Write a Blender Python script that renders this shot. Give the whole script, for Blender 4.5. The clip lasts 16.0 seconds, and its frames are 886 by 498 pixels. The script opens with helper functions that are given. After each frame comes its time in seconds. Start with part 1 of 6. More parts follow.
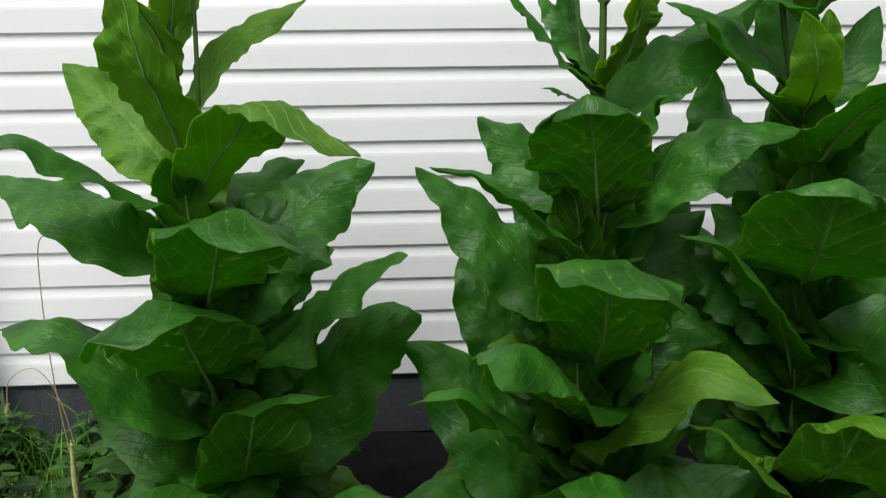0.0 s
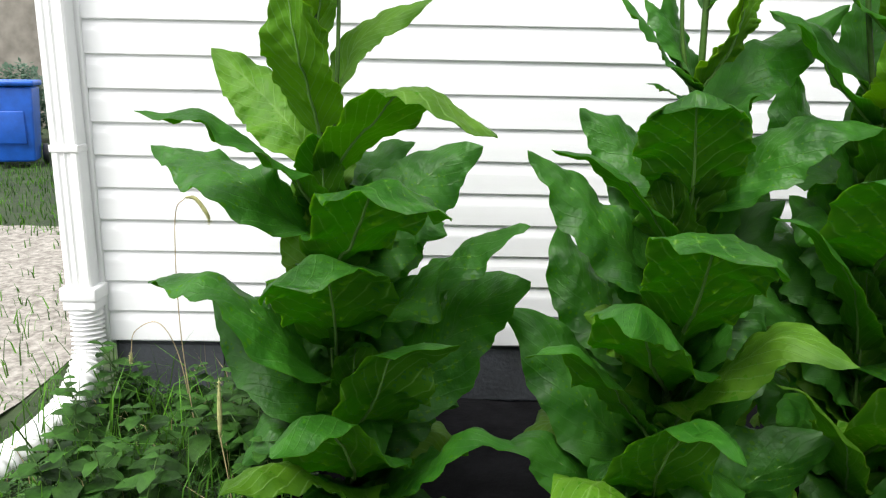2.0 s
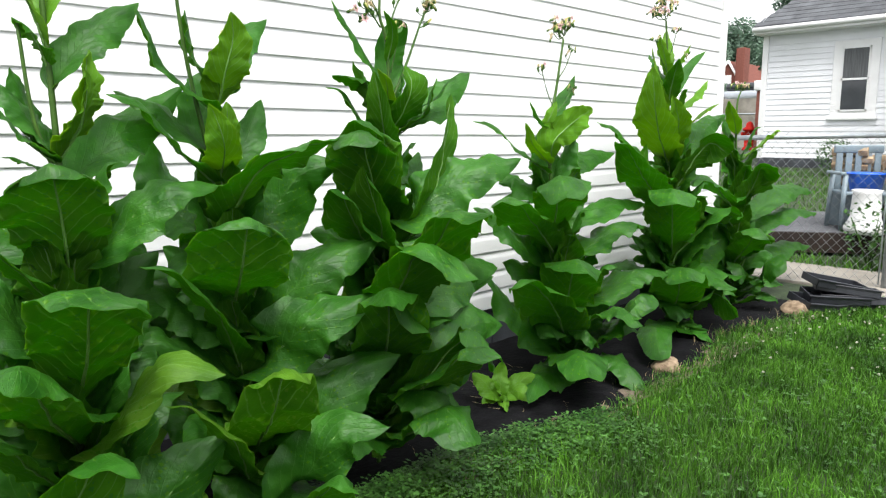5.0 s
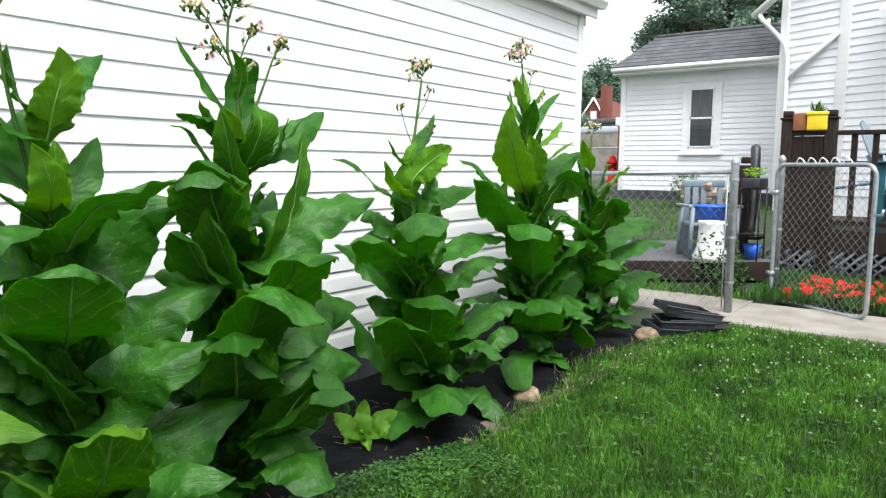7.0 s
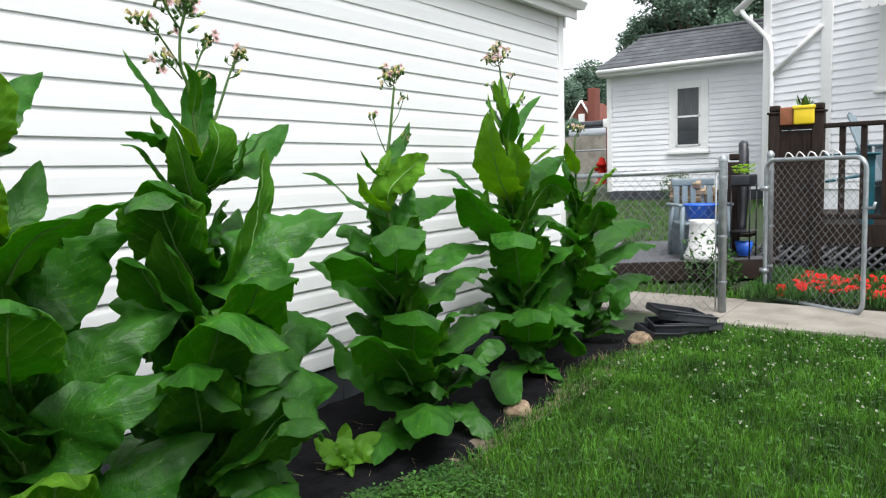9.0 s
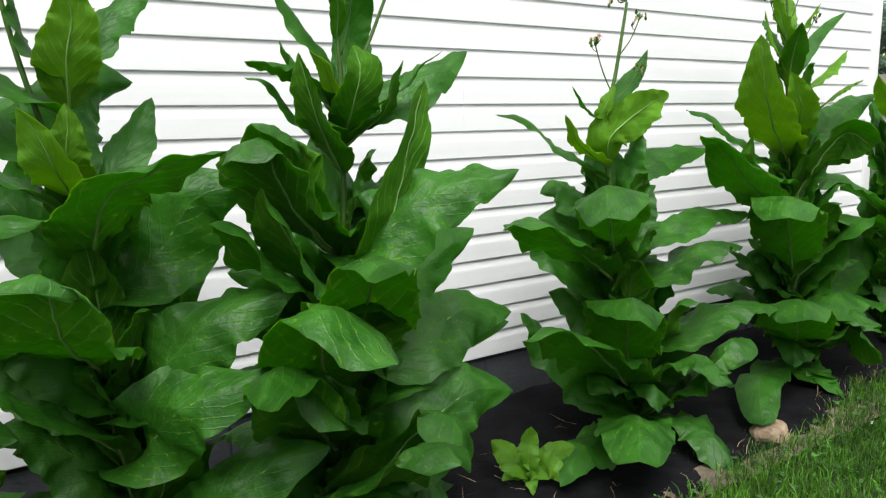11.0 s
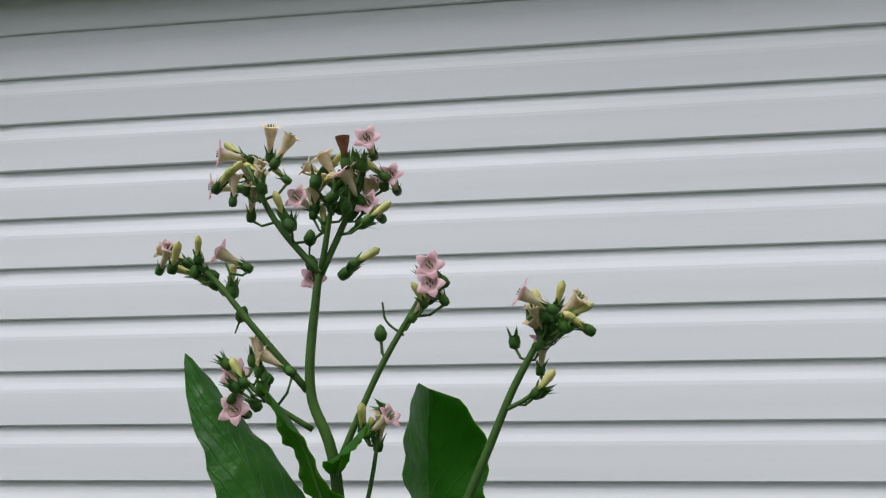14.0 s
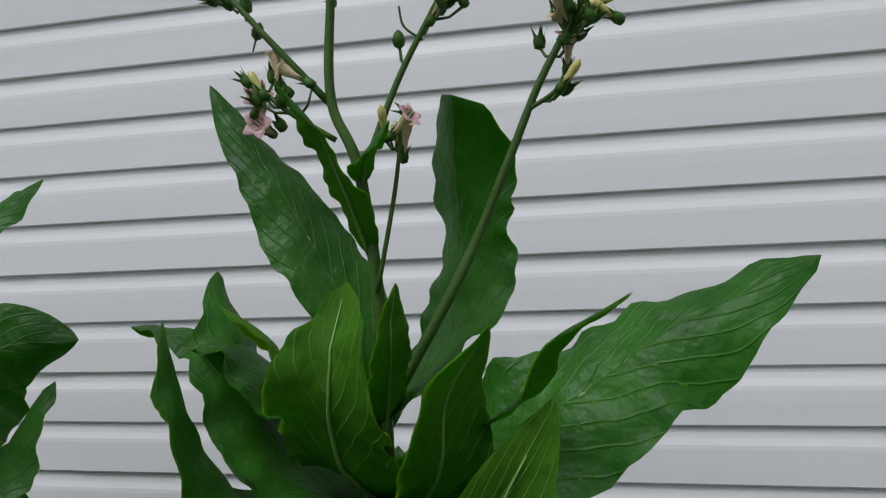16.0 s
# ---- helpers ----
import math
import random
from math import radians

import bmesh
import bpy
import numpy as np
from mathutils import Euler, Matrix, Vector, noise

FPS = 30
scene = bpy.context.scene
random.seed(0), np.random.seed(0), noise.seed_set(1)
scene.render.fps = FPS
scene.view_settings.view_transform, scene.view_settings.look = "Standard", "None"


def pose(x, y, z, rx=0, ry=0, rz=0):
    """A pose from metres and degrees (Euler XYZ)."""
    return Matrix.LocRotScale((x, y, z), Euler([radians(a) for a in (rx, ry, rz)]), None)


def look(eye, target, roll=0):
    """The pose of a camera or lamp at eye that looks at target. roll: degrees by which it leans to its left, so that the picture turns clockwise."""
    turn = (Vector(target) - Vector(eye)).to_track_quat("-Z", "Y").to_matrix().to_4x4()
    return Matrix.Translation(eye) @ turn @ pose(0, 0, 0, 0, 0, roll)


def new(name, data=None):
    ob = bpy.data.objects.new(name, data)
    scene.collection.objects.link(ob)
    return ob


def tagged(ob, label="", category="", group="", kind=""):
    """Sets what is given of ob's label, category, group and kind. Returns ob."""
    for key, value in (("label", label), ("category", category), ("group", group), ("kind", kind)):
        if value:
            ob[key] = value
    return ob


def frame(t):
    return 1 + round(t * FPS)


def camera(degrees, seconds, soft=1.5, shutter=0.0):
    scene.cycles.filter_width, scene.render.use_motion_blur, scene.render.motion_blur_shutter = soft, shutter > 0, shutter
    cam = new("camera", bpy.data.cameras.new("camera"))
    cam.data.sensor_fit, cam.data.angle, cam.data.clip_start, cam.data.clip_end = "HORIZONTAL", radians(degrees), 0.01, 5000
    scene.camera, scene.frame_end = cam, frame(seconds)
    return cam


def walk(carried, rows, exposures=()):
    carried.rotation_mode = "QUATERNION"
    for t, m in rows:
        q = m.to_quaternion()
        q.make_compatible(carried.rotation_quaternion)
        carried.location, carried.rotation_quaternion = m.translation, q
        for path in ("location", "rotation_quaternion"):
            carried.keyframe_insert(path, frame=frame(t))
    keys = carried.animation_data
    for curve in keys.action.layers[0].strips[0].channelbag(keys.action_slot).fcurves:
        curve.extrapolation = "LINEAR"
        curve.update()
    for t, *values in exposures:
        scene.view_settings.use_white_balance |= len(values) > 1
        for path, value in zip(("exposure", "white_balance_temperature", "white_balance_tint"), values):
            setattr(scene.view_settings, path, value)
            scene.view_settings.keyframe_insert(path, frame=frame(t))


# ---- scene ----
cam = camera(63.1, 16.0, soft=1.2)
PATH = [
    (0, (1.412, -2.351, 1.289), (1.503, -0.406, 0.831), -0.75),
    (0.5, (1.285, -2.384, 1.247), (1.363, -0.456, 0.723), -0.26),
    (1, (1.247, -2.437, 1.274), (1.277, -0.515, 0.721), -1.34),
    (1.5, (1.232, -2.459, 1.268), (1.275, -0.531, 0.741), -1.75),
    (2, (1.207, -2.546, 1.283), (1.225, -0.603, 0.810), 1.09),
    (2.5, (1.245, -2.654, 1.285), (1.559, -0.739, 0.805), 0.45),
    (3, (1.205, -2.698, 1.284), (2.025, -0.923, 0.864), -1.54),
    (3.5, (1.166, -2.729, 1.301), (2.253, -1.096, 0.912), -0.16),
    (4, (1.180, -2.750, 1.308), (2.434, -1.235, 0.944), 0.02),
    (4.5, (1.206, -2.789, 1.319), (2.533, -1.333, 0.973), 0.29),
    (5, (1.227, -2.836, 1.323), (2.607, -1.421, 1.012), 0.05),
    (5.2, (1.237, -2.851, 1.325), (2.651, -1.468, 1.032), 0.52),
    (7.5, (1.294, -2.914, 1.364), (2.920, -1.771, 1.141), -0.52),
    (8, (1.295, -2.914, 1.365), (2.933, -1.786, 1.154), -1.37),
    (10.3, (1.921, -2.687, 1.332), (3.261, -1.237, 1.020), -3.70),
    (10.5, (1.998, -2.639, 1.322), (3.200, -1.081, 0.965), -4.28),
    (11, (2.104, -2.590, 1.362), (3.178, -0.938, 1.019), -1.23),
    (11.3, (2.264, -2.460, 1.445), (3.103, -0.663, 1.189), -2.23),
    (11.5, (2.400, -2.354, 1.517), (3.141, -0.501, 1.378), -2.73),
    (12, (2.672, -2.022, 1.613), (3.257, -0.110, 1.630), -4.66),
    (12.5, (2.867, -1.851, 1.655), (3.191, 0.114, 1.846), -3.02),
    (13, (3.013, -1.711, 1.671), (3.109, 0.267, 1.948), -4.76),
    (13.5, (3.119, -1.532, 1.722), (3.120, 0.442, 2.046), -4.30),
    (14, (3.156, -1.496, 1.754), (2.936, 0.460, 2.111), -0.80),
    (14.5, (3.181, -1.480, 1.756), (2.920, 0.466, 2.136), -2.39),
    (15, (3.169, -1.434, 1.745), (2.852, 0.514, 2.069), -3.05),
    (15.5, (3.194, -1.454, 1.670), (2.833, 0.510, 1.777), -1.72),
    (16, (3.187, -1.459, 1.607), (2.781, 0.499, 1.562), -2.82),
]
walk(cam, [(t, look(e, g, r)) for t, e, g, r in PATH],
     exposures=[(0, 0.05, 6500, 10), (0.8, 0.5, 6500, 10), (2.0, 0.62, 6500, 10), (5.0, 0.8, 6500, 10), (8.2, 0.6, 6300, 10), (10.3, 0.28, 6500, 10), (11.0, 0.45, 6500, 10), (11.6, 0.45, 6400, 10),
                (12.1, 0.3, 6300, 10), (12.5, 0.02, 6250, 12), (13.0, -0.22, 6150, 12), (13.5, -0.5, 6150, 12), (14.0, -0.45, 6150, 12), (16.0, -0.75, 6150, 12)])

# ---------------------------------------------------------------- light
world = bpy.data.worlds.new("overcast_sky")
scene.world = world
world.use_nodes = True
wn, wl = world.node_tree.nodes, world.node_tree.links
sky = wn.new("ShaderNodeTexSky")
sky.sky_type = 'NISHITA'
sky.sun_disc = False
sky.sun_elevation = radians(61)
sky.sun_rotation = radians(218)
sky.air_density, sky.dust_density, sky.ozone_density = 1.0, 6.0, 1.0
soft_sky = wn.new("ShaderNodeHueSaturation")
soft_sky.inputs["Saturation"].default_value = 0.2
wl.new(sky.outputs[0], soft_sky.inputs["Color"])
cloud = wn.new("ShaderNodeMix")
cloud.data_type = 'RGBA'
cloud.inputs[0].default_value = 0.7
cloud.inputs[7].default_value = (6.3, 6.4, 6.6, 1)
wl.new(soft_sky.outputs[0], cloud.inputs[6])
wl.new(cloud.outputs[2], wn["Background"].inputs[0])
wn["Background"].inputs[1].default_value = 0.15
sun = new("sun", bpy.data.lights.new("sun", 'SUN'))
sun.data.energy, sun.data.angle, sun.data.color = 3.3, radians(40), (1.0, 0.98, 0.95)
sun.matrix_world = look((0, 0, 20), (2.8, 3.6, 11.8))

# ---------------------------------------------------------------- materials
def material(name, base, rough=0.6, spread=0.15, scale=8.0, bump=0.1, bump_scale=60.0, metal=0.0, translucent=0.0,
             second=None, spec=0.5, per_object=0.0, stretch=None, per_island=None):
    m = bpy.data.materials.new(name)
    m.use_nodes = True
    n, l = m.node_tree.nodes, m.node_tree.links
    p = n["Principled BSDF"]
    p.inputs["Roughness"].default_value = rough
    p.inputs["Metallic"].default_value = metal
    p.inputs["Specular IOR Level"].default_value = spec
    co = n.new("ShaderNodeTexCoord")
    src = co.outputs["Object"]
    if stretch:
        mp = n.new("ShaderNodeMapping")
        mp.inputs["Scale"].default_value = stretch
        l.new(src, mp.inputs["Vector"])
        src = mp.outputs[0]
    big, fine = n.new("ShaderNodeTexNoise"), n.new("ShaderNodeTexNoise")
    big.inputs["Scale"].default_value, big.inputs["Detail"].default_value = scale, 6
    fine.inputs["Scale"].default_value, fine.inputs["Detail"].default_value = bump_scale, 5
    l.new(src, big.inputs["Vector"])
    l.new(src, fine.inputs["Vector"])
    ramp = n.new("ShaderNodeValToRGB")
    b2 = second or tuple(min(1, c * (1 + spread)) for c in base)
    b1 = tuple(c * (1 - spread) for c in base)
    ramp.color_ramp.elements[0].position, ramp.color_ramp.elements[1].position = 0.32, 0.68
    ramp.color_ramp.elements[0].color, ramp.color_ramp.elements[1].color = (*b1, 1), (*b2, 1)
    mixn = n.new("ShaderNodeMath")
    mixn.operation = 'MULTIPLY_ADD'
    mixn.inputs[1].default_value, mixn.inputs[2].default_value = 0.3, -0.15
    l.new(fine.outputs[0], mixn.inputs[0])
    add = n.new("ShaderNodeMath")
    add.operation = 'ADD'
    l.new(big.outputs[0], add.inputs[0])
    l.new(mixn.outputs[0], add.inputs[1])
    l.new(add.outputs[0], ramp.inputs[0])
    color = ramp.outputs[0]
    if per_object:
        info, hsv = n.new("ShaderNodeObjectInfo"), n.new("ShaderNodeHueSaturation")
        mr = n.new("ShaderNodeMapRange")
        mr.inputs["To Min"].default_value, mr.inputs["To Max"].default_value = 1 - per_object, 1 + per_object
        l.new(info.outputs["Random"], mr.inputs["Value"])
        l.new(mr.outputs[0], hsv.inputs["Value"])
        l.new(color, hsv.inputs["Color"])
        color = hsv.outputs[0]
    if per_island:
        geo, hsv2, mr2 = n.new("ShaderNodeNewGeometry"), n.new("ShaderNodeHueSaturation"), n.new("ShaderNodeMapRange")
        mr2.inputs["To Min"].default_value, mr2.inputs["To Max"].default_value = per_island
        l.new(geo.outputs["Random Per Island"], mr2.inputs["Value"])
        l.new(mr2.outputs[0], hsv2.inputs["Value"])
        l.new(color, hsv2.inputs["Color"])
        color = hsv2.outputs[0]
    l.new(color, p.inputs["Base Color"])
    if bump:
        bn = n.new("ShaderNodeBump")
        bn.inputs["Strength"].default_value, bn.inputs["Distance"].default_value = bump, 0.01
        l.new(fine.outputs[0], bn.inputs["Height"])
        l.new(bn.outputs[0], p.inputs["Normal"])
    if translucent:
        tr, mx = n.new("ShaderNodeBsdfTranslucent"), n.new("ShaderNodeMixShader")
        l.new(color, tr.inputs["Color"])
        mx.inputs[0].default_value = translucent
        l.new(p.outputs[0], mx.inputs[1])
        l.new(tr.outputs[0], mx.inputs[2])
        l.new(mx.outputs[0], n["Material Output"].inputs["Surface"])
    return m


def leaf_material(name, dark, light, vein, rough, translucent, vein_gain, glow=(0.11, 0.32, 0.012), spec=0.35):
    """Blade with lateral veins drawn from the leaf's own UV: u across (0.5 = midrib), v along."""
    m = material(name, dark, rough, 0.2, 14, 0.0, 90, 0, 0, light, spec, 0.16)
    n, l = m.node_tree.nodes, m.node_tree.links
    p = n["Principled BSDF"]
    old = p.inputs["Base Color"].links[0].from_socket
    uv, sep = n.new("ShaderNodeUVMap"), n.new("ShaderNodeSeparateXYZ")
    l.new(uv.outputs[0], sep.inputs[0])

    def math_node(op, a, b=None, c=None):
        q = n.new("ShaderNodeMath")
        q.operation = op
        for i, v in enumerate((a, b, c)):
            if v is None:
                continue
            if isinstance(v, (int, float)):
                q.inputs[i].default_value = v
            else:
                l.new(v, q.inputs[i])
        return q.outputs[0]
    half = math_node('ABSOLUTE', math_node('SUBTRACT', sep.outputs[0], 0.5))
    run = math_node('SUBTRACT', math_node('MULTIPLY', sep.outputs[1], 11.0), math_node('MULTIPLY', half, 6.6))
    side = math_node('GREATER_THAN', sep.outputs[0], 0.5)
    run = math_node('MULTIPLY_ADD', side, 0.42, run)
    saw = math_node('ABSOLUTE', math_node('SUBTRACT', math_node('FRACT', run), 0.5))
    line = math_node('SMOOTH_MIN', math_node('MULTIPLY', saw, 11.0), 1.0, 0.2)
    midrib = math_node('MINIMUM', math_node('MULTIPLY', half, 40.0), 1.0)
    v = math_node('MULTIPLY', line, midrib)
    fade = math_node('MULTIPLY', math_node('SUBTRACT', 1.0, v), vein_gain)
    mx = n.new("ShaderNodeMix")
    mx.data_type = 'RGBA'
    l.new(fade, mx.inputs[0])
    l.new(old, mx.inputs[6])
    mx.inputs[7].default_value = (*vein, 1)
    l.new(mx.outputs[2], p.inputs["Base Color"])
    quilt, fine = n.new("ShaderNodeTexNoise"), n.new("ShaderNodeTexNoise")
    co = n.new("ShaderNodeTexCoord")
    quilt.inputs["Scale"].default_value, quilt.inputs["Detail"].default_value = 34, 3
    fine.inputs["Scale"].default_value, fine.inputs["Detail"].default_value = 120, 4
    l.new(co.outputs["Object"], quilt.inputs["Vector"])
    l.new(co.outputs["Object"], fine.inputs["Vector"])
    puff = math_node('POWER', v, 0.5)
    h = math_node('ADD', math_node('MULTIPLY', puff, 0.13), math_node('MULTIPLY', quilt.outputs[0], 0.9))
    h = math_node('MULTIPLY_ADD', fine.outputs[0], 0.12, h)
    bn = n.new("ShaderNodeBump")
    bn.inputs["Strength"].default_value, bn.inputs["Distance"].default_value = 0.85, 0.009
    l.new(h, bn.inputs["Height"])
    l.new(bn.outputs[0], p.inputs["Normal"])
    tr, ms = n.new("ShaderNodeBsdfTranslucent"), n.new("ShaderNodeMixShader")
    gm = n.new("ShaderNodeMix")
    gm.data_type = 'RGBA'
    l.new(math_node('MULTIPLY', fade, 0.6), gm.inputs[0])
    gm.inputs[6].default_value = (*glow, 1)
    gm.inputs[7].default_value = (*vein, 1)
    l.new(gm.outputs[2], tr.inputs["Color"])
    ms.inputs[0].default_value = translucent
    l.new(p.outputs[0], ms.inputs[1])
    l.new(tr.outputs[0], ms.inputs[2])
    l.new(ms.outputs[0], n["Material Output"].inputs["Surface"])
    return m


LEAF_TOP = leaf_material("leaf_upper_side", (0.013, 0.086, 0.004), (0.036, 0.148, 0.011), (0.1, 0.25, 0.04), 0.46, 0.32, 0.27, (0.17, 0.55, 0.008), 0.36)
LEAF_LOW = leaf_material("leaf_under_side", (0.03, 0.126, 0.0042), (0.058, 0.18, 0.008), (0.2, 0.38, 0.07), 0.66, 0.4, 0.6, (0.23, 0.58, 0.008), 0.13)
RIPE_TOP = leaf_material("ripening_leaf_upper_side", (0.055, 0.165, 0.006), (0.095, 0.22, 0.012), (0.23, 0.4, 0.09), 0.52, 0.34, 0.5, (0.33, 0.62, 0.02), 0.26)
RIPE_LOW = leaf_material("ripening_leaf_under_side", (0.055, 0.17, 0.007), (0.09, 0.225, 0.013), (0.23, 0.4, 0.09), 0.62, 0.42, 0.6, (0.34, 0.64, 0.02), 0.14)
YOUNG_TOP = leaf_material("young_leaf_upper_side", (0.07, 0.21, 0.008), (0.115, 0.28, 0.016), (0.26, 0.43, 0.1), 0.48, 0.38, 0.5, (0.42, 0.7, 0.03), 0.3)
YOUNG_LOW = leaf_material("young_leaf_under_side", (0.075, 0.22, 0.010), (0.12, 0.29, 0.018), (0.26, 0.43, 0.1), 0.58, 0.44, 0.6, (0.42, 0.7, 0.03), 0.16)
STEM = material("green_stalk", (0.034, 0.095, 0.011), 0.55, 0.25, 12, 0.15, 120, second=(0.062, 0.135, 0.02), spec=0.3)
RIB = material("pale_midrib", (0.12, 0.25, 0.05), 0.5, 0.15, 20, 0.1, 150)
CALYX = material("calyx_green", (0.03, 0.105, 0.012), 0.55, 0.3, 60, 0.1, 200, translucent=0.15, second=(0.085, 0.19, 0.03), spec=0.3)
TUBE = material("cream_tube", (0.66, 0.6, 0.3), 0.5, 0.15, 80, 0.05, 200, translucent=0.3, second=(0.8, 0.7, 0.5))
PINK = material("pink_petal", (0.8, 0.44, 0.5), 0.55, 0.15, 90, 0.05, 200, translucent=0.35, second=(0.86, 0.6, 0.62))
FADED = material("faded_petal", (0.78, 0.62, 0.34), 0.6, 0.2, 90, 0.1, 200, translucent=0.35, second=(0.9, 0.78, 0.56))
BROWN_PETAL = material("withered_petal", (0.2, 0.07, 0.03), 0.8, 0.3, 90, 0.2, 200)
BUD = material("yellow_bud", (0.42, 0.45, 0.1), 0.5, 0.2, 60, 0.05, 200, second=(0.6, 0.55, 0.18))
VINYL = material("white_vinyl", (0.8, 0.805, 0.815), 0.42, 0.03, 2.5, 0.06, 220, stretch=(0.3, 1, 6))
TRIM_WHITE = material("white_trim", (0.8, 0.8, 0.8), 0.4, 0.03, 4, 0.04, 200)
FOUNDATION = material("dark_block_foundation", (0.045, 0.05, 0.058), 0.85, 0.3, 5, 0.4, 60)
FABRIC = material("black_landscape_fabric", (0.007, 0.007, 0.008), 0.8, 0.4, 9, 0.5, 40, spec=0.06)
SOIL = material("dry_soil", (0.09, 0.07, 0.05), 0.9, 0.4, 9, 0.6, 40)
TURF = material("turf_soil", (0.0152, 0.03192, 0.0076), 0.9, 0.4, 6, 0.5, 30, second=(0.0266, 0.0494, 0.01064))
GRASS = material("grass_blade", (0.038, 0.1178, 0.01216), 0.5, 0.35, 3.5, 0.0, 40, translucent=0.35, second=(0.088, 0.235, 0.02), spec=0.3, per_island=(0.35, 1.75))
DRY = material("dry_straw", (0.36, 0.28, 0.15), 0.7, 0.3, 8, 0.1, 60)
CLOVER = material("clover_leaf", (0.026, 0.096, 0.013), 0.5, 0.3, 6, 0.0, 40, translucent=0.25, second=(0.064, 0.165, 0.03), per_island=(0.45, 1.6))
CLOVER_WHITE = material("clover_flower", (0.5, 0.5, 0.42), 0.7, 0.1, 40, 0.2, 200)
MINT = material("mint_leaf", (0.016, 0.064, 0.007), 0.6, 0.35, 12, 0.2, 90, translucent=0.22, second=(0.042, 0.125, 0.014), per_object=0.35, spec=0.22)
GRAVEL = material("pale_gravel", (0.2508, 0.228, 0.1976), 0.9, 0.4, 25, 0.9, 70, second=(0.38, 0.3572, 0.3192))
CONCRETE = material("concrete", (0.2052, 0.1862, 0.1558), 0.85, 0.2, 3, 0.25, 90, second=(0.2888, 0.266, 0.228))
STEEL = material("galvanised_steel", (0.33, 0.36, 0.38), 0.45, 0.2, 15, 0.05, 120, metal=0.6)
WIRE = material("galvanised_wire", (0.3, 0.32, 0.33), 0.5, 0.2, 15, 0.0, 120, metal=0.5)
DECK = material("brown_stained_wood", (0.017, 0.011, 0.009), 0.7, 0.35, 5, 0.2, 60, stretch=(1, 8, 1), second=(0.03, 0.02, 0.016), spec=0.2)
DECK_GREY = material("grey_deck_boards", (0.07, 0.072, 0.08), 0.7, 0.3, 5, 0.2, 60, stretch=(1, 8, 1))
RED = material("red_petals", (0.4, 0.014, 0.008), 0.65, 0.25, 20, 0.0, 60, translucent=0.15, spec=0.15)
BLUE = material("blue_plastic", (0.02, 0.12, 0.62), 0.35, 0.15, 6, 0.03, 120)
BIN_BLUE = material("recycling_bin_blue", (0.01, 0.1, 0.5), 0.4, 0.2, 6, 0.05, 90)
WHITE_PLASTIC = material("white_plastic", (0.75, 0.75, 0.75), 0.4, 0.06, 6, 0.03, 120)
GREY_PLASTIC = material("grey_plastic", (0.16, 0.21, 0.24), 0.5, 0.15, 6, 0.05, 120)
TEAL = material("teal_plastic", (0.012, 0.15, 0.2), 0.45, 0.2, 6, 0.05, 120)
YELLOW = material("yellow_plastic", (0.78, 0.58, 0.02), 0.4, 0.08, 6, 0.03, 120)
TERRACOTTA = material("terracotta", (0.25, 0.09, 0.04), 0.8, 0.2, 12, 0.1, 80)
BLACK_PLASTIC = material("black_plastic", (0.022, 0.024, 0.03), 0.45, 0.3, 10, 0.05, 120)
ROCK = material("tan_rock", (0.2, 0.14, 0.09), 0.9, 0.4, 14, 0.9, 50, second=(0.33, 0.25, 0.17), spec=0.2)
LOG = material("split_log", (0.3, 0.2, 0.12), 0.85, 0.35, 14, 0.4, 60, second=(0.45, 0.34, 0.22))
SHINGLE = material("grey_shingles", (0.075, 0.08, 0.088), 0.9, 0.25, 4, 0.3, 60, per_object=0.15)
FAR_VINYL = material("far_white_siding", (0.8, 0.81, 0.84), 0.5, 0.04, 2, 0.05, 90)
GLASS = material("dark_window_glass", (0.03, 0.035, 0.04), 0.08, 0.2, 3, 0.0, 60, spec=0.8)
CURTAIN = material("grey_curtain", (0.1, 0.105, 0.11), 0.8, 0.25, 6, 0.1, 60, stretch=(1, 8, 0.4))
BRICK = material("red_brick", (0.16, 0.05, 0.035), 0.9, 0.3, 10, 0.3, 40)
# paler and bluer than foliage: distance haze is mixed into this colour
HAZY_TREE = material("hazy_tree_leaves", (0.12, 0.2, 0.14), 0.6, 0.4, 0.8, 0.0, 40, translucent=0.45, second=(0.2, 0.31, 0.22))
BARK = material("bark", (0.1, 0.075, 0.05), 0.9, 0.35, 8, 0.6, 30)
SEED = material("foxtail_seed", (0.3, 0.3, 0.12), 0.7, 0.3, 60, 0.3, 200)
BLACK_METAL = material("black_metal", (0.02, 0.02, 0.022), 0.4, 0.2, 10, 0.05, 120, metal=0.5)
CAR = material("silver_car_paint", (0.5, 0.53, 0.57), 0.25, 0.05, 4, 0.0, 60, metal=0.6)


# ---------------------------------------------------------------- mesh helpers
def finish(name, bm, mats, parent=None, label="", smooth=True):
    me = bpy.data.meshes.new(name)
    bmesh.ops.recalc_face_normals(bm, faces=bm.faces)
    bm.to_mesh(me)
    bm.free()
    for q in (mats if isinstance(mats, (list, tuple)) else [mats]):
        me.materials.append(q)
    if smooth:
        me.shade_smooth()
    ob = new(name, me)
    if parent is not None:
        ob.parent = parent
    if label:
        tagged(ob, label)
    return ob


def part(name, bm, mat, parent, label="", smooth=True):
    return finish(name, bm, mat, parent, label, smooth)


def anchor(name, at, label, category, group="", kind=""):
    ob = new(name)
    ob.empty_display_size = 0.1
    ob.location = at
    return tagged(ob, label, category, group, kind)


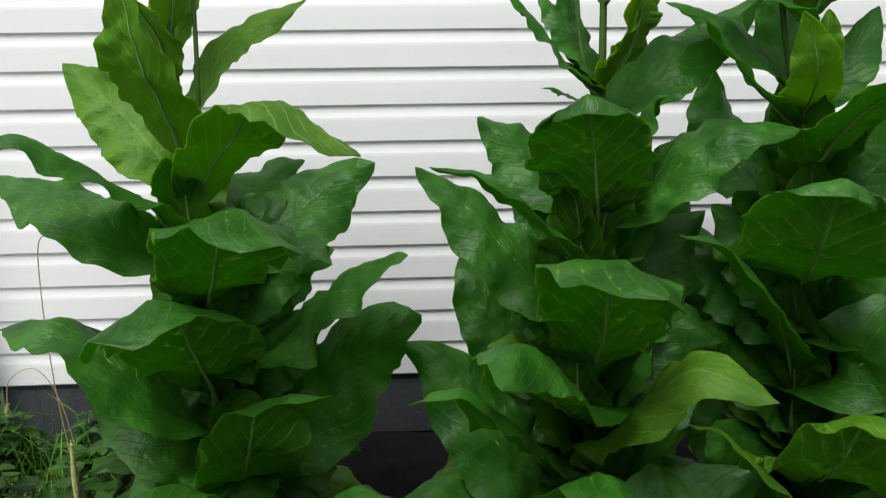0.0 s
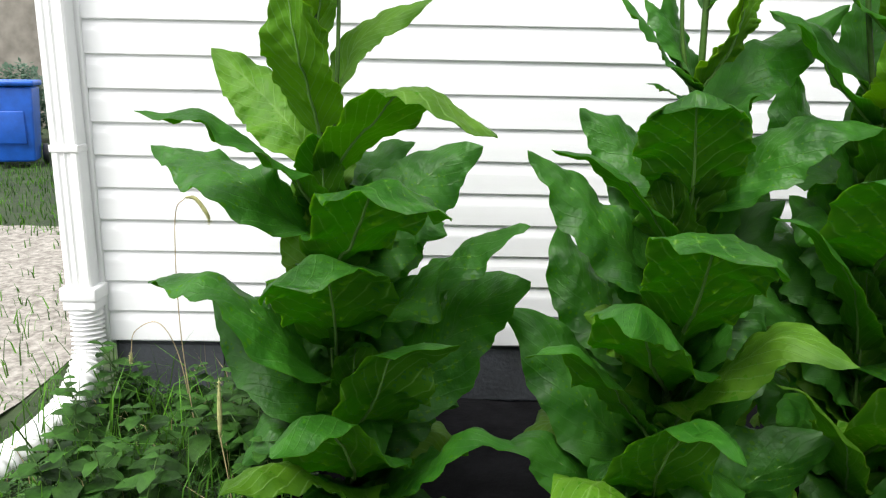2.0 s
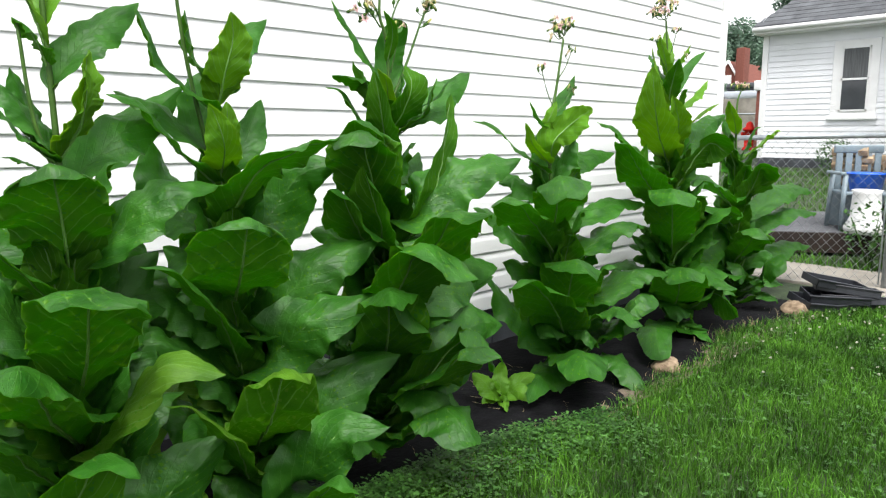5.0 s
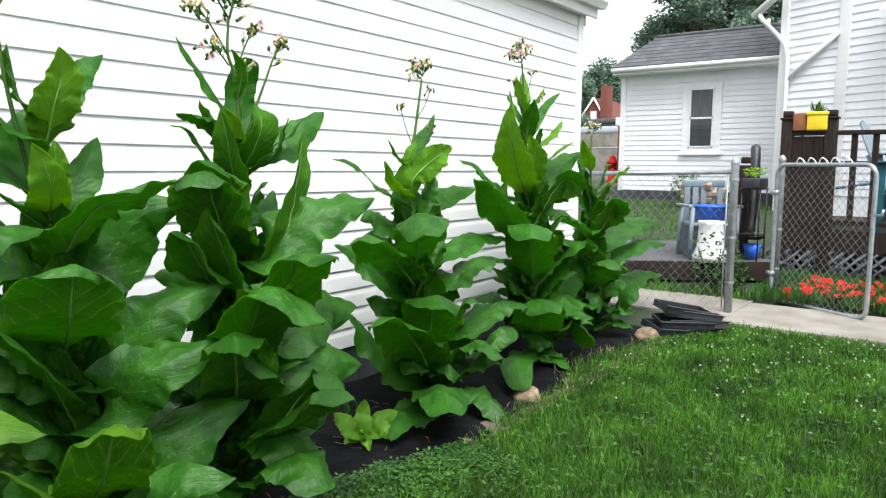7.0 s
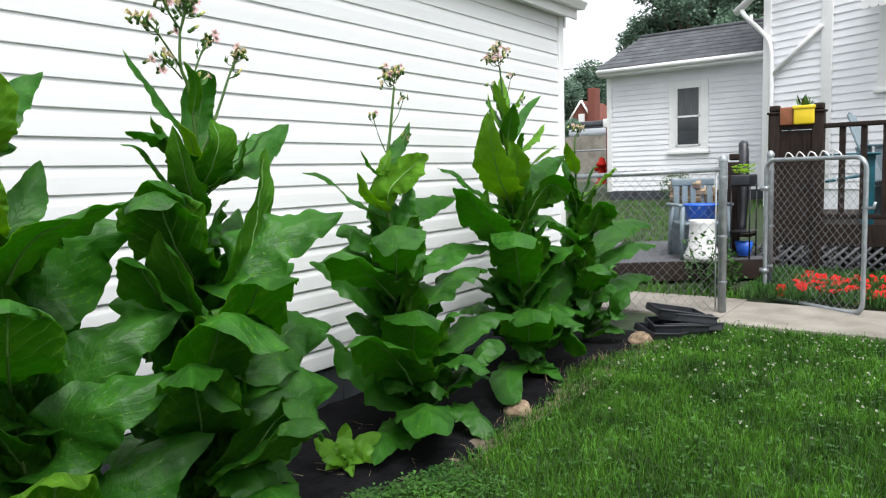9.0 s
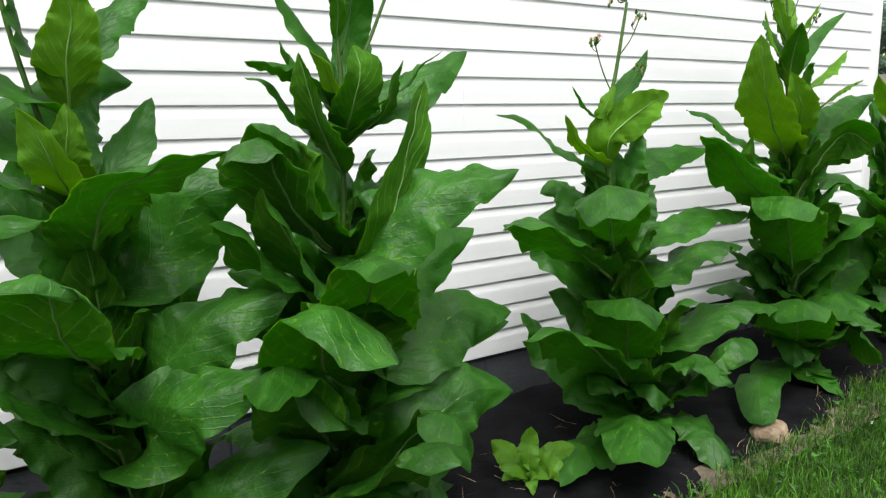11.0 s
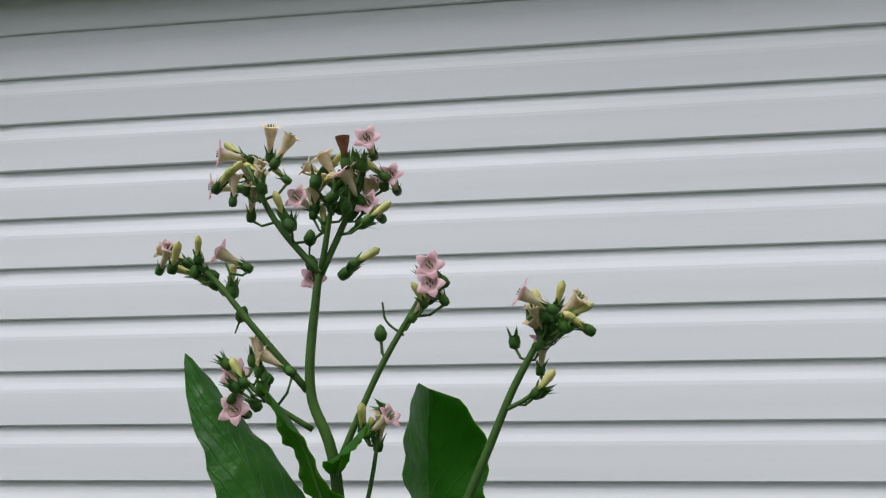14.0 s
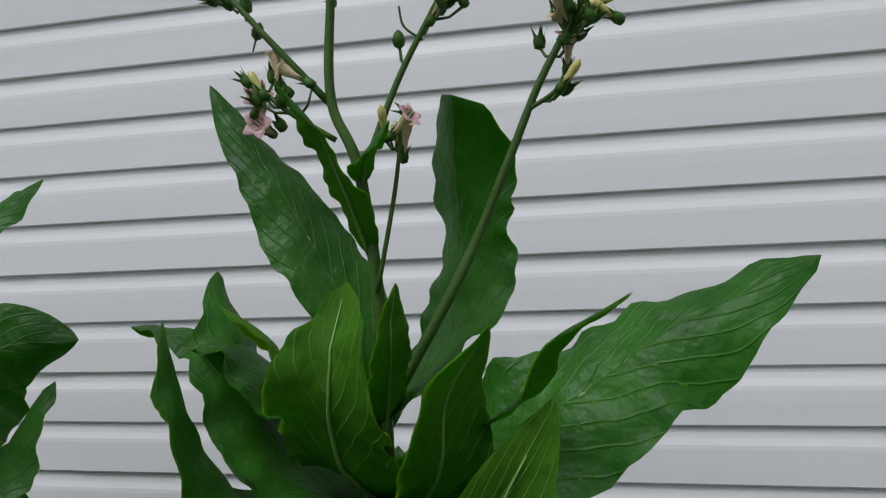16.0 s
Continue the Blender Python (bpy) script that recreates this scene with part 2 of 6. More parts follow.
def add_box(bm, lo, hi, bevel=0.0, m=None):
    g = bmesh.ops.create_cube(bm, size=1)
    vs = g["verts"]
    for v in vs:
        v.co = Vector([lo[i] + (v.co[i] + 0.5) * (hi[i] - lo[i]) for i in range(3)])
    if bevel:
        es = list({e for v in vs for e in v.link_edges})
        r = bmesh.ops.bevel(bm, geom=es, offset=bevel, segments=2, affect='EDGES', profile=0.6)
        vs = list({v for f in r["faces"] for v in f.verts} | {v for v in vs if v.is_valid})
    if m is not None:
        bmesh.ops.transform(bm, matrix=m, verts=[v for v in vs if v.is_valid])
    return vs


def box(lo, hi, bevel=0.0, m=None):
    bm = bmesh.new()
    add_box(bm, lo, hi, bevel, m)
    return bm


def add_tube(bm, pts, radii, sides=8, cap=True):
    pts = [Vector(p) for p in pts]
    rings = []
    up = Vector((0.31, 0.17, 0.93))
    for i, p in enumerate(pts):
        d = (pts[min(i + 1, len(pts) - 1)] - pts[max(i - 1, 0)]).normalized()
        a = d.cross(up)
        if a.length < 0.05:
            a = d.cross(Vector((1, 0, 0)))
        a.normalize()
        b = d.cross(a)
        r = radii[i] if isinstance(radii, (list, tuple)) else radii
        rings.append([bm.verts.new(p + (a * math.cos(2 * math.pi * k / sides) + b * math.sin(2 * math.pi * k / sides)) * r) for k in range(sides)])
    for r0, r1 in zip(rings, rings[1:]):
        for k in range(sides):
            bm.faces.new((r0[k], r0[(k + 1) % sides], r1[(k + 1) % sides], r1[k]))
    if cap:
        bm.faces.new(list(reversed(rings[0])))
        bm.faces.new(rings[-1])


def tube(pts, radii, sides=8):
    bm = bmesh.new()
    add_tube(bm, pts, radii, sides)
    return bm


def smooth_line(pts, n=6):
    """Catmull-Rom through a few points."""
    p = [Vector(q) for q in pts]
    p = [p[0] * 2 - p[1]] + p + [p[-1] * 2 - p[-2]]
    out = []
    for i in range(1, len(p) - 2):
        for k in range(n):
            t = k / n
            out.append(0.5 * ((2 * p[i]) + (p[i + 1] - p[i - 1]) * t + (2 * p[i - 1] - 5 * p[i] + 4 * p[i + 1] - p[i + 2]) * t * t
                              + (3 * p[i] - p[i - 1] - 3 * p[i + 1] + p[i + 2]) * t ** 3))
    out.append(p[-2])
    return out


def lathe(profile, sides=16):
    bm = bmesh.new()
    rings = [[bm.verts.new((r * math.cos(2 * math.pi * k / sides), r * math.sin(2 * math.pi * k / sides), z)) for k in range(sides)] for r, z in profile]
    for a, b in zip(rings, rings[1:]):
        for k in range(sides):
            bm.faces.new((a[k], a[(k + 1) % sides], b[(k + 1) % sides], b[k]))
    return bm


def mesh_from(name, verts, faces, mats, parent=None, smooth=False):
    me = bpy.data.meshes.new(name)
    me.from_pydata([tuple(v) for v in verts], [], [tuple(f) for f in faces])
    for q in (mats if isinstance(mats, (list, tuple)) else [mats]):
        me.materials.append(q)
    if smooth:
        me.shade_smooth()
    ob = new(name, me)
    if parent is not None:
        ob.parent = parent
    return ob


def blob(radius, squash, seed, rough=0.25, sub=2):
    bm = bmesh.new()
    bmesh.ops.create_icosphere(bm, subdivisions=sub, radius=1)
    for v in bm.verts:
        n = noise.noise(v.co * 1.3 + Vector((seed * 7.1, seed * 3.3, seed)))
        v.co = v.co * (1 + rough * n)
        v.co = Vector((v.co.x * radius[0], v.co.y * radius[1], v.co.z * radius[2]))
    return bm


GROUND = 0.05

# ---------------------------------------------------------------- ground
def ground_height(x, y):
    h = 0.012 * noise.noise(Vector((x * 0.7, y * 0.7, 0.3)))
    if x > 10.5:
        h += 0.09 * min(x - 10.5, 9)
    return GROUND + h


def patch(x0, x1, y0, y1, step, lift=0.0, rough=0.0, height=ground_height):
    bm = bmesh.new()
    nx, ny = max(1, int((x1 - x0) / step)), max(1, int((y1 - y0) / step))
    g = [[bm.verts.new((x0 + (x1 - x0) * i / nx, y0 + (y1 - y0) * j / ny, 0)) for j in range(ny + 1)] for i in range(nx + 1)]
    for row in g:
        for v in row:
            v.co.z = height(v.co.x, v.co.y) + lift + rough * noise.noise(Vector((v.co.x * 9, v.co.y * 9, 1.7)))
    for i in range(nx):
        for j in range(ny):
            bm.faces.new((g[i][j], g[i + 1][j], g[i + 1][j + 1], g[i][j + 1]))
    return bm


def ground_sheet():
    bm = bmesh.new()
    xs = [-400, -120, -40, -15] + [-8 + 0.5 * i for i in range(80)] + [34, 45, 70, 120, 400]
    ys = [-400, -120, -40, -15] + [-8 + 0.5 * i for i in range(60)] + [24, 40, 70, 120, 400]
    g = [[bm.verts.new((x, y, ground_height(x, y))) for y in ys] for x in xs]
    for i in range(len(xs) - 1):
        for j in range(len(ys) - 1):
            bm.faces.new((g[i][j], g[i + 1][j], g[i + 1][j + 1], g[i][j + 1]))
    return finish("ground", bm, TURF)


tagged(ground_sheet(), "mown green turf reaching far past the house", "ground", kind="structure")


def bed_edge(x):
    return -1.0 - 0.09 * math.sin(x * 1.9) - 0.04 * math.sin(x * 5.3) + (0.12 if x < 2.6 else 0)


def fabric_bed():
    bm = bmesh.new()
    nx, ny = 130, 16
    g = []
    for i in range(nx + 1):
        x = 0.75 + (6.9 - 0.75) * i / nx
        e = bed_edge(x) - 0.02
        row = []
        for j in range(ny + 1):
            y = 0.05 + (e - 0.05) * j / ny
            wr = 0.016 * noise.noise(Vector((x * 5, y * 5, 4))) + 0.006 * noise.noise(Vector((x * 17, y * 17, 2)))
            row.append(bm.verts.new((x, y, ground_height(x, y) + 0.022 + wr)))
        g.append(row)
    for i in range(nx):
        for j in range(ny):
            bm.faces.new((g[i][j], g[i + 1][j], g[i + 1][j + 1], g[i][j + 1]))
    return finish("planting_bed", bm, FABRIC)


tagged(fabric_bed(), "wrinkled black landscape fabric along the wall", "ground cover", kind="structure")
tagged(finish("driveway", patch(-6.0, -0.35, -3.2, 3.0, 0.12, 0.012, 0.012), GRAVEL), "pale gravel driveway beside the house corner", "driveway", kind="structure")
soil_strip = finish("soil_strip", patch(3.0, 7.4, -1.14, -0.98, 0.06, 0.018, 0.012), SOIL)
tagged(soil_strip, "narrow strip of dry soil beside the fabric", "soil", kind="structure")


# ---------------------------------------------------------------- sided house wall
WALL_X0, WALL_X1, SIDING_Z, COURSE = 0.0, 7.21, 0.30, 0.1143
ROWS = 21


def siding_profile():
    """One course, from its butt edge up: (out from the wall, up)."""
    return [(0.002, -0.003), (0.0105, -0.003), (0.0122, 0.0), (0.0121, 0.004), (0.0114, 0.040), (0.0107, 0.066), (0.0099, 0.074), (0.0066, 0.088), (0.0046, 0.099), (0.0036, 0.1143)]


def siding_panel(x0, x1, rows, wave):
    bm = bmesh.new()
    n = max(2, int((x1 - x0) / 0.25))
    for r in range(rows):
        prof = siding_profile()
        cols = []
        for i in range(n + 1):
            x = x0 + (x1 - x0) * i / n
            w = 0.0016 * noise.noise(Vector((x * 1.1, wave * 3.7 + r, 0.5)))
            cols.append([bm.verts.new((x, -(o + w), r * COURSE + u)) for o, u in prof])
        for a, b in zip(cols, cols[1:]):
            for k in range(len(prof) - 1):
                bm.faces.new((a[k], b[k], b[k + 1], a[k + 1]))
        for c in (cols[0], cols[-1]):
            back = [bm.verts.new((c[0].co.x, 0.004, c[0].co.z)), bm.verts.new((c[-1].co.x, 0.004, c[-1].co.z))]
            bm.faces.new((*c, back[1], back[0]))
    return bm


house = finish("wall_north", box((WALL_X0, 0.004, SIDING_Z - 0.01), (WALL_X1, 0.16, 2.74)), VINYL, smooth=False)
tagged(house, "long exterior wall clad in white vinyl siding", "wall", kind="structure")
row = 0
while row < ROWS:
    rows = min(2, ROWS - row) if row else 1
    cut = (1.955, 5.6) if row in (5, 11, 17) else (3.9,) if row in (3, 9, 15) else (2.0, 5.2) if row in (7, 13, 19) else (3.6,)
    if row in (11, 17):
        cut = (1.975, 5.4)
    ends = [WALL_X0, *cut, WALL_X1]
    for n_, (a, b) in enumerate(zip(ends, ends[1:])):
        ob = part("siding_panel", siding_panel(a + 0.0008, b + (0.004 if b < WALL_X1 else 0), rows, row + n_ * 9), VINYL, house, smooth=False)
        ob.location = (0, -0.0012 * (n_ % 2), SIDING_Z + row * COURSE)
    row += rows
fnd = finish("foundation", box((WALL_X0 + 0.01, 0.012, -0.3), (WALL_X1 - 0.02, 0.15, SIDING_Z - 0.012)), FOUNDATION, smooth=False)
tagged(fnd, "dark painted block foundation under the siding", "foundation", kind="structure")
for x in range(0, 18):
    part("block", box((0.02 + x * 0.4, 0.004, 0.07), (0.412 + x * 0.4, 0.02, 0.275), 0.003), FOUNDATION, fnd, smooth=False)

trim = anchor("trim", (0, 0, 0), "white corner posts and eave of the sided house", "trim", kind="structure")
part("corner_post", box((-0.112, -0.026, SIDING_Z - 0.03), (0.004, 0.1, 2.72), 0.006), TRIM_WHITE, trim)
part("corner_post", box((WALL_X1 - 0.004, -0.026, SIDING_Z - 0.02), (WALL_X1 + 0.085, 0.1, 2.72), 0.006), TRIM_WHITE, trim)
part("soffit", box((-0.3, -0.1, 2.69), (WALL_X1 + 0.14, 0.2, 2.715)), TRIM_WHITE, trim, smooth=False)
for i in range(37):
    part("soffit_panel", box((-0.28 + i * 0.203, -0.09, 2.683), (-0.28 + i * 0.203 + 0.199, -0.012, 2.692), 0.002), TRIM_WHITE, trim, smooth=False)
part("fascia", box((-0.31, -0.12, 2.66), (WALL_X1 + 0.16, -0.1, 2.86), 0.004), TRIM_WHITE, trim)
gut = bmesh.new()
prof = [(-0.122, 2.86), (-0.122, 2.74), (-0.18, 2.735), (-0.215, 2.79), (-0.205, 2.82), (-0.222, 2.86)]
ga = [gut.verts.new((-0.35, y, z)) for y, z in prof]
gb = [gut.verts.new((WALL_X1 + 0.18, y, z)) for y, z in prof]
for k in range(len(prof) - 1):
    gut.faces.new((ga[k], gb[k], gb[k + 1], ga[k + 1]))
gut.faces.new(ga)
gut.faces.new(gb)
part("gutter", gut, TRIM_WHITE, trim, smooth=False)
part("gable_frieze", box((WALL_X1 + 0.09, -0.03, 2.6), (WALL_X1 + 0.12, 0.2, 2.72)), TRIM_WHITE, trim, smooth=False)
rf = bmesh.new()
vs = [rf.verts.new(v) for v in ((-0.4, -0.2, 2.87), (8.0 - 0.35, -0.2, 2.87), (8.0 - 0.35, 4.0, 4.7), (-0.4, 4.0, 4.7), (-0.4, -0.2, 2.89), (7.65, -0.2, 2.89), (7.65, 4.0, 4.73), (-0.4, 4.0, 4.73))]
for f in ((0, 1, 2, 3), (4, 5, 6, 7), (0, 1, 5, 4), (1, 2, 6, 5), (2, 3, 7, 6), (3, 0, 4, 7)):
    rf.faces.new([vs[i] for i in f])
tagged(finish("roof", rf, SHINGLE, smooth=False), "grey shingle roof of the sided house", "roof", kind="structure")
tagged(finish("wall_gable", box((WALL_X1 - 0.06, 0.17, -0.2), (WALL_X1 + 0.02, 8.0, 2.85)), VINYL, smooth=False), "white side wall closing the sided house", "wall", kind="structure")
tagged(finish("wall_west", box((-0.05, 0.17, -0.2), (0.02, 8.0, 2.85)), VINYL, smooth=False), "white side wall at the driveway", "wall", kind="structure")

# ---------------------------------------------------------------- downspout with corrugated pipe
spout = anchor("downspout", (-0.05, -0.08, GROUND), "white metal downspout with a corrugated drain pipe", "downspout")
W = Matrix.Translation((0.05, 0.08, -GROUND))


def under(bm):
    bmesh.ops.transform(bm, matrix=W, verts=bm.verts)
    return bm


def ribbed_spout():
    bm = bmesh.new()
    pts = []
    hw, hd = 0.046, 0.034
    loop = [(-hw, hd), (-hw, -hd + 0.006), (-hw + 0.006, -hd), (-0.024, -hd), (-0.018, -hd + 0.005), (-0.006, -hd + 0.005), (0, -hd),
            (0.006, -hd + 0.005), (0.018, -hd + 0.005), (0.024, -hd), (hw - 0.006, -hd), (hw, -hd + 0.006), (hw, hd)]
    rings = [[bm.verts.new((-0.055 + x, -0.066 + y, z)) for x, y in loop] for z in (0.5, 1.02, 1.025, 2.7)]
    for a, b in zip(rings, rings[1:]):
        for k in range(len(loop)):
            bm.faces.new((a[k], a[(k + 1) % len(loop)], b[(k + 1) % len(loop)], b[k]))
    return bm


part("pipe", under(ribbed_spout()), TRIM_WHITE, spout, smooth=False)
part("joint_band", under(box((-0.104, -0.103, 1.0), (-0.006, -0.03, 1.025), 0.003)), TRIM_WHITE, spout)
ad = bmesh.new()
add_box(ad, (-0.118, -0.115, 0.475), (0.012, -0.012, 0.525), 0.008)
add_box(ad, (-0.112, -0.11, 0.44), (0.006, -0.016, 0.476), 0.006)
part("adapter", under(ad), TRIM_WHITE, spout)
line = smooth_line([(-0.052, -0.064, 0.45), (-0.05, -0.07, 0.36), (-0.045, -0.10, 0.26), (-0.05, -0.22, 0.16), (-0.07, -0.42, 0.115), (-0.12, -0.68, 0.105), (-0.2, -0.95, 0.1), (-0.32, -1.3, 0.1)], 22)
part("corrugated_hose", under(tube(line, [0.052 + 0.006 * (1 if k % 4 < 2 else -1) for k in range(len(line))], 18)), TRIM_WHITE, spout, "white corrugated plastic hose")

# ---------------------------------------------------------------- tobacco plants
class Plant:
    """A stalk as a line of points, and the empty that carries its parts."""
    def __init__(self, stalk, label, seed):
        self.line = [Vector(p) for p in stalk]
        self.base = self.line[0]
        self.ob = anchor("tobacco_plant", self.base, label, "plant", "row of tobacco plants along the wall")
        self.rng = random.Random(seed)
        self.twigs = []

    def at(self, z):
        for a, b in zip(self.line, self.line[1:]):
            if z <= b.z:
                t = (z - a.z) / (b.z - a.z)
                return a.lerp(b, max(0.0, t))
        return self.line[-1].copy()

    def put(self, name, bm, mat, parent=None, label=""):
        bmesh.ops.translate(bm, vec=-self.base, verts=bm.verts)
        return part(name, bm, mat, parent or self.ob, label)


def grow(stalk, label, seed, thick=0.016):
    p = Plant(stalk, label, seed)
    pts = smooth_line(p.line, 7)
    n = len(pts)
    p.put("stalk", tube(pts, [thick * (1 - 0.62 * i / n) for i in range(n)], 10), STEM)
    return p


def outline(s, fold):
    """Half width along a blade that stays broad down to the stalk and ends in a point; a folded one keeps its breadth past the bend."""
    s = min(max(s, 0.004), 1.0)
    if fold:
        return s ** 0.5 * (1 - s) ** 0.36 / 0.56
    return s ** 0.46 * (1 - s) ** 0.74 / 0.4545 * (1 if s < 0.8 else 1 - 0.9 * (s - 0.8))


def blade(points, width, roll, rng, face=-90, blunt=False, nv=46, nu=16):
    """Leaf blade along a bent midrib: keeled near the stalk, margins waved and drooping outwards, puckered between the veins.
    roll turns its upper side from where it would lie towards the bearing face."""
    pts = smooth_line(points, 14)
    run = [0.0]
    for p, q in zip(pts, pts[1:]):
        run.append(run[-1] + (q - p).length)
    toward = Vector((math.cos(radians(face)), math.sin(radians(face)), 0))
    fold = blunt or (abs(roll) <= 10 and points[3].z < points[2].z)
    ph, ph2, ph3, cup = rng.uniform(0, 6.3), rng.uniform(0, 6.3), rng.uniform(0, 6.3), rng.uniform(0.3, 0.6)
    waves, amp = rng.uniform(2.6, 4.6), rng.uniform(0.045, 0.08)
    droop = rng.uniform(0.3, 0.5) if fold else rng.uniform(0.25, 0.6)
    skew, twist = rng.uniform(-0.1, 0.1), radians(rng.uniform(-14, 14))
    top, nrm = [], None
    k = 0
    for i in range(nv + 1):
        s = i / nv
        want_run = s * run[-1]
        while k < len(run) - 2 and run[k + 1] < want_run:
            k += 1
        f = (want_run - run[k]) / max(1e-6, run[k + 1] - run[k])
        c = pts[k].lerp(pts[k + 1], min(1, f))
        d = (pts[min(k + 3, len(pts) - 1)] - pts[max(0, k - 2)]).normalized()
        if nrm is None:
            nrm = Vector((0, 0, 1)) - d * d.z
            if nrm.length < 0.12:
                out = points[2] - points[0]
                nrm = -Vector((out.x, out.y, 0))
        nrm = (nrm - d * nrm.dot(d)).normalized()
        want = toward - d * toward.dot(d)
        a = radians(roll) * (0.3 + 0.7 * min(1, s * 2.4))
        n2 = nrm * math.cos(a) + want.normalized() * math.sin(a) if roll else nrm.copy()
        n2 = Matrix.Rotation(twist * s, 3, d) @ n2.normalized()
        side = d.cross(n2).normalized()
        prof = outline(s, fold)
        prof *= 1 + (0.05 * math.sin(s * 15 + ph2) + 0.035 * math.sin(s * 37 + ph) + 0.022 * math.sin(s * 83 + ph2)) * math.sin(math.pi * s)
        row_ = []
        for k2 in range(nu + 1):
            u = k2 / nu * 2 - 1
            au = abs(u)
            w = width * 0.5 * prof * (1 + skew * u)
            lift = cup * max(-0.2, 1 - 1.9 * s) * au ** 1.2 * w
            lift -= droop * min(0.6, max(0, s - 0.2)) * au ** 1.7 * w * 1.3
            ph_u = 1.7 if u > 0 else 0
            ruf = amp * width * au ** 2 * math.sin(s * waves * 2 * math.pi + ph + ph_u) * math.sin(math.pi * s) ** 0.5
            ruf += 0.45 * amp * width * au ** 3 * math.sin(s * 58 + ph3 + 2 * ph_u) * math.sin(math.pi * s) ** 0.4
            vein = abs((s * 11 - au * 3.3 + (0.42 if u > 0 else 0)) % 1 - 0.5)
            quilt = 0.019 * width * (min(1, vein * 3.0) - 0.5) * (0.35 + 0.65 * (1 - au)) * prof
            q = c + side * (u * w * (1 - 0.08 * cup)) + n2 * (lift + ruf + quilt)
            q = q + n2 * (0.012 * noise.noise(q * 13) + 0.006 * noise.noise(q * 34 + Vector((5, 1, 2)))) * min(1, 4 * s) * min(1, (width * 6) ** 2)
            q.y = min(q.y, -0.03)
            q.z = max(q.z, GROUND + 0.012)
            row_.append(q)
        top.append((row_, n2.copy()))
    return top


def leaf_mesh(plant, top, mats):
    bm = bmesh.new()
    uvl = bm.loops.layers.uv.new("uv")
    nv, nu = len(top) - 1, len(top[0][0]) - 1
    layers = []
    for off in (0.0, -0.0011):
        layers.append([[bm.verts.new(q + n * off) for q in row_] for row_, n in top])
    for li, g in enumerate(layers):
        for i in range(nv):
            for k in range(nu):
                v = (g[i][k], g[i + 1][k], g[i + 1][k + 1], g[i][k + 1])
                uv = ((k / nu, i / nv), (k / nu, (i + 1) / nv), ((k + 1) / nu, (i + 1) / nv), ((k + 1) / nu, i / nv))
                if li:
                    v, uv = v[::-1], uv[::-1]
                f = bm.faces.new(v)
                f.material_index = li
                f.smooth = True
                for lp, t in zip(f.loops, uv):
                    lp[uvl].uv = t
    bmesh.ops.translate(bm, vec=-plant.base, verts=bm.verts)
    me = bpy.data.meshes.new("leaf")
    bm.to_mesh(me)
    bm.free()
    for q in mats:
        me.materials.append(q)
    ob = new("leaf", me)
    ob.parent = plant.ob
    return ob


def leaf(plant, z, p1, p2, tip, width, roll, young=False, face=-90, mats=None, blunt=False):
    """A leaf from height z on the stalk, its midrib bent through p1 and p2 to the tip."""
    line_ = [plant.at(z)] + [Vector(p) for p in (p1, p2, tip)]
    for q in line_[1:]:
        q.z = max(q.z, GROUND + 0.03)
        q.y = min(q.y, -0.04)
    top = blade(line_, width * 1.05, roll, plant.rng, face, blunt)
    chance = 0.34 if z < 0.42 and plant.base.x < 3.2 else 0.0
    if plant.base.x < 1.2:
        chance = 0.9 if z > 1.08 else 0.22
    ripe = plant.rng.random() < chance
    ob = leaf_mesh(plant, top, mats or ((YOUNG_TOP, YOUNG_LOW) if young else (RIPE_TOP, RIPE_LOW if z > 1.08 else LEAF_LOW) if ripe else (LEAF_TOP, LEAF_LOW)))
    n = len(top)
    k = len(top[0][0]) // 2
    thick = 0.0056 * (width / 0.22) ** 0.6
    ribs = [r[k] - nn * thick * (1.35 - 1.0 * i / n) for i, (r, nn) in enumerate(top[:n - 3])]
    bm = bmesh.new()
    add_tube(bm, ribs[::2] + [ribs[-1]], [max(0.0008, thick * (1 - 0.9 * i / (n / 2))) for i in range(len(ribs[::2]) + 1)], 6)
    plant.put("midrib", bm, RIB, ob)
    return ob


def spreading_leaf(plant, z, az, reach, rise, drop, width, roll=0, mats=None):
    """A leaf that leaves the stalk at the bearing az, rises and arches over."""
    base = plant.at(z)
    out = Vector((math.cos(radians(az)), math.sin(radians(az)), 0))
    up = Vector((0, 0, 1))
    leaf(plant, z, base + out * (0.3 * reach) + up * (0.55 * rise), base + out * (0.68 * reach) + up * rise, base + out * reach + up * (rise - drop), width, roll, mats=mats)


def corolla_mesh(r):
    """Five pointed lobes round a throat, opening along +z."""
    bm = bmesh.new()
    n = 30
    throat = [bm.verts.new((0.3 * r * math.cos(2 * math.pi * k / n), 0.3 * r * math.sin(2 * math.pi * k / n), -0.25 * r)) for k in range(n)]
    rings = [throat]
    for f, zz in ((0.5, 0.02), (0.8, 0.10), (1.0, 0.04)):
        ring = []
        for k in range(n):
            a = 2 * math.pi * k / n
            star = abs(((k / n * 5) % 1) - 0.5) * 2
            rr = r * (f if f < 0.7 else f * (0.6 + 0.4 * star))
            ring.append(bm.verts.new((rr * math.cos(a), rr * math.sin(a), r * (zz - 0.1 * (1 - star) * f))))
        rings.append(ring)
    for a, b in zip(rings, rings[1:]):
        for k in range(n):
            bm.faces.new((a[k], a[(k + 1) % n], b[(k + 1) % n], b[k]))
    bm.faces.new(throat)
    return bm


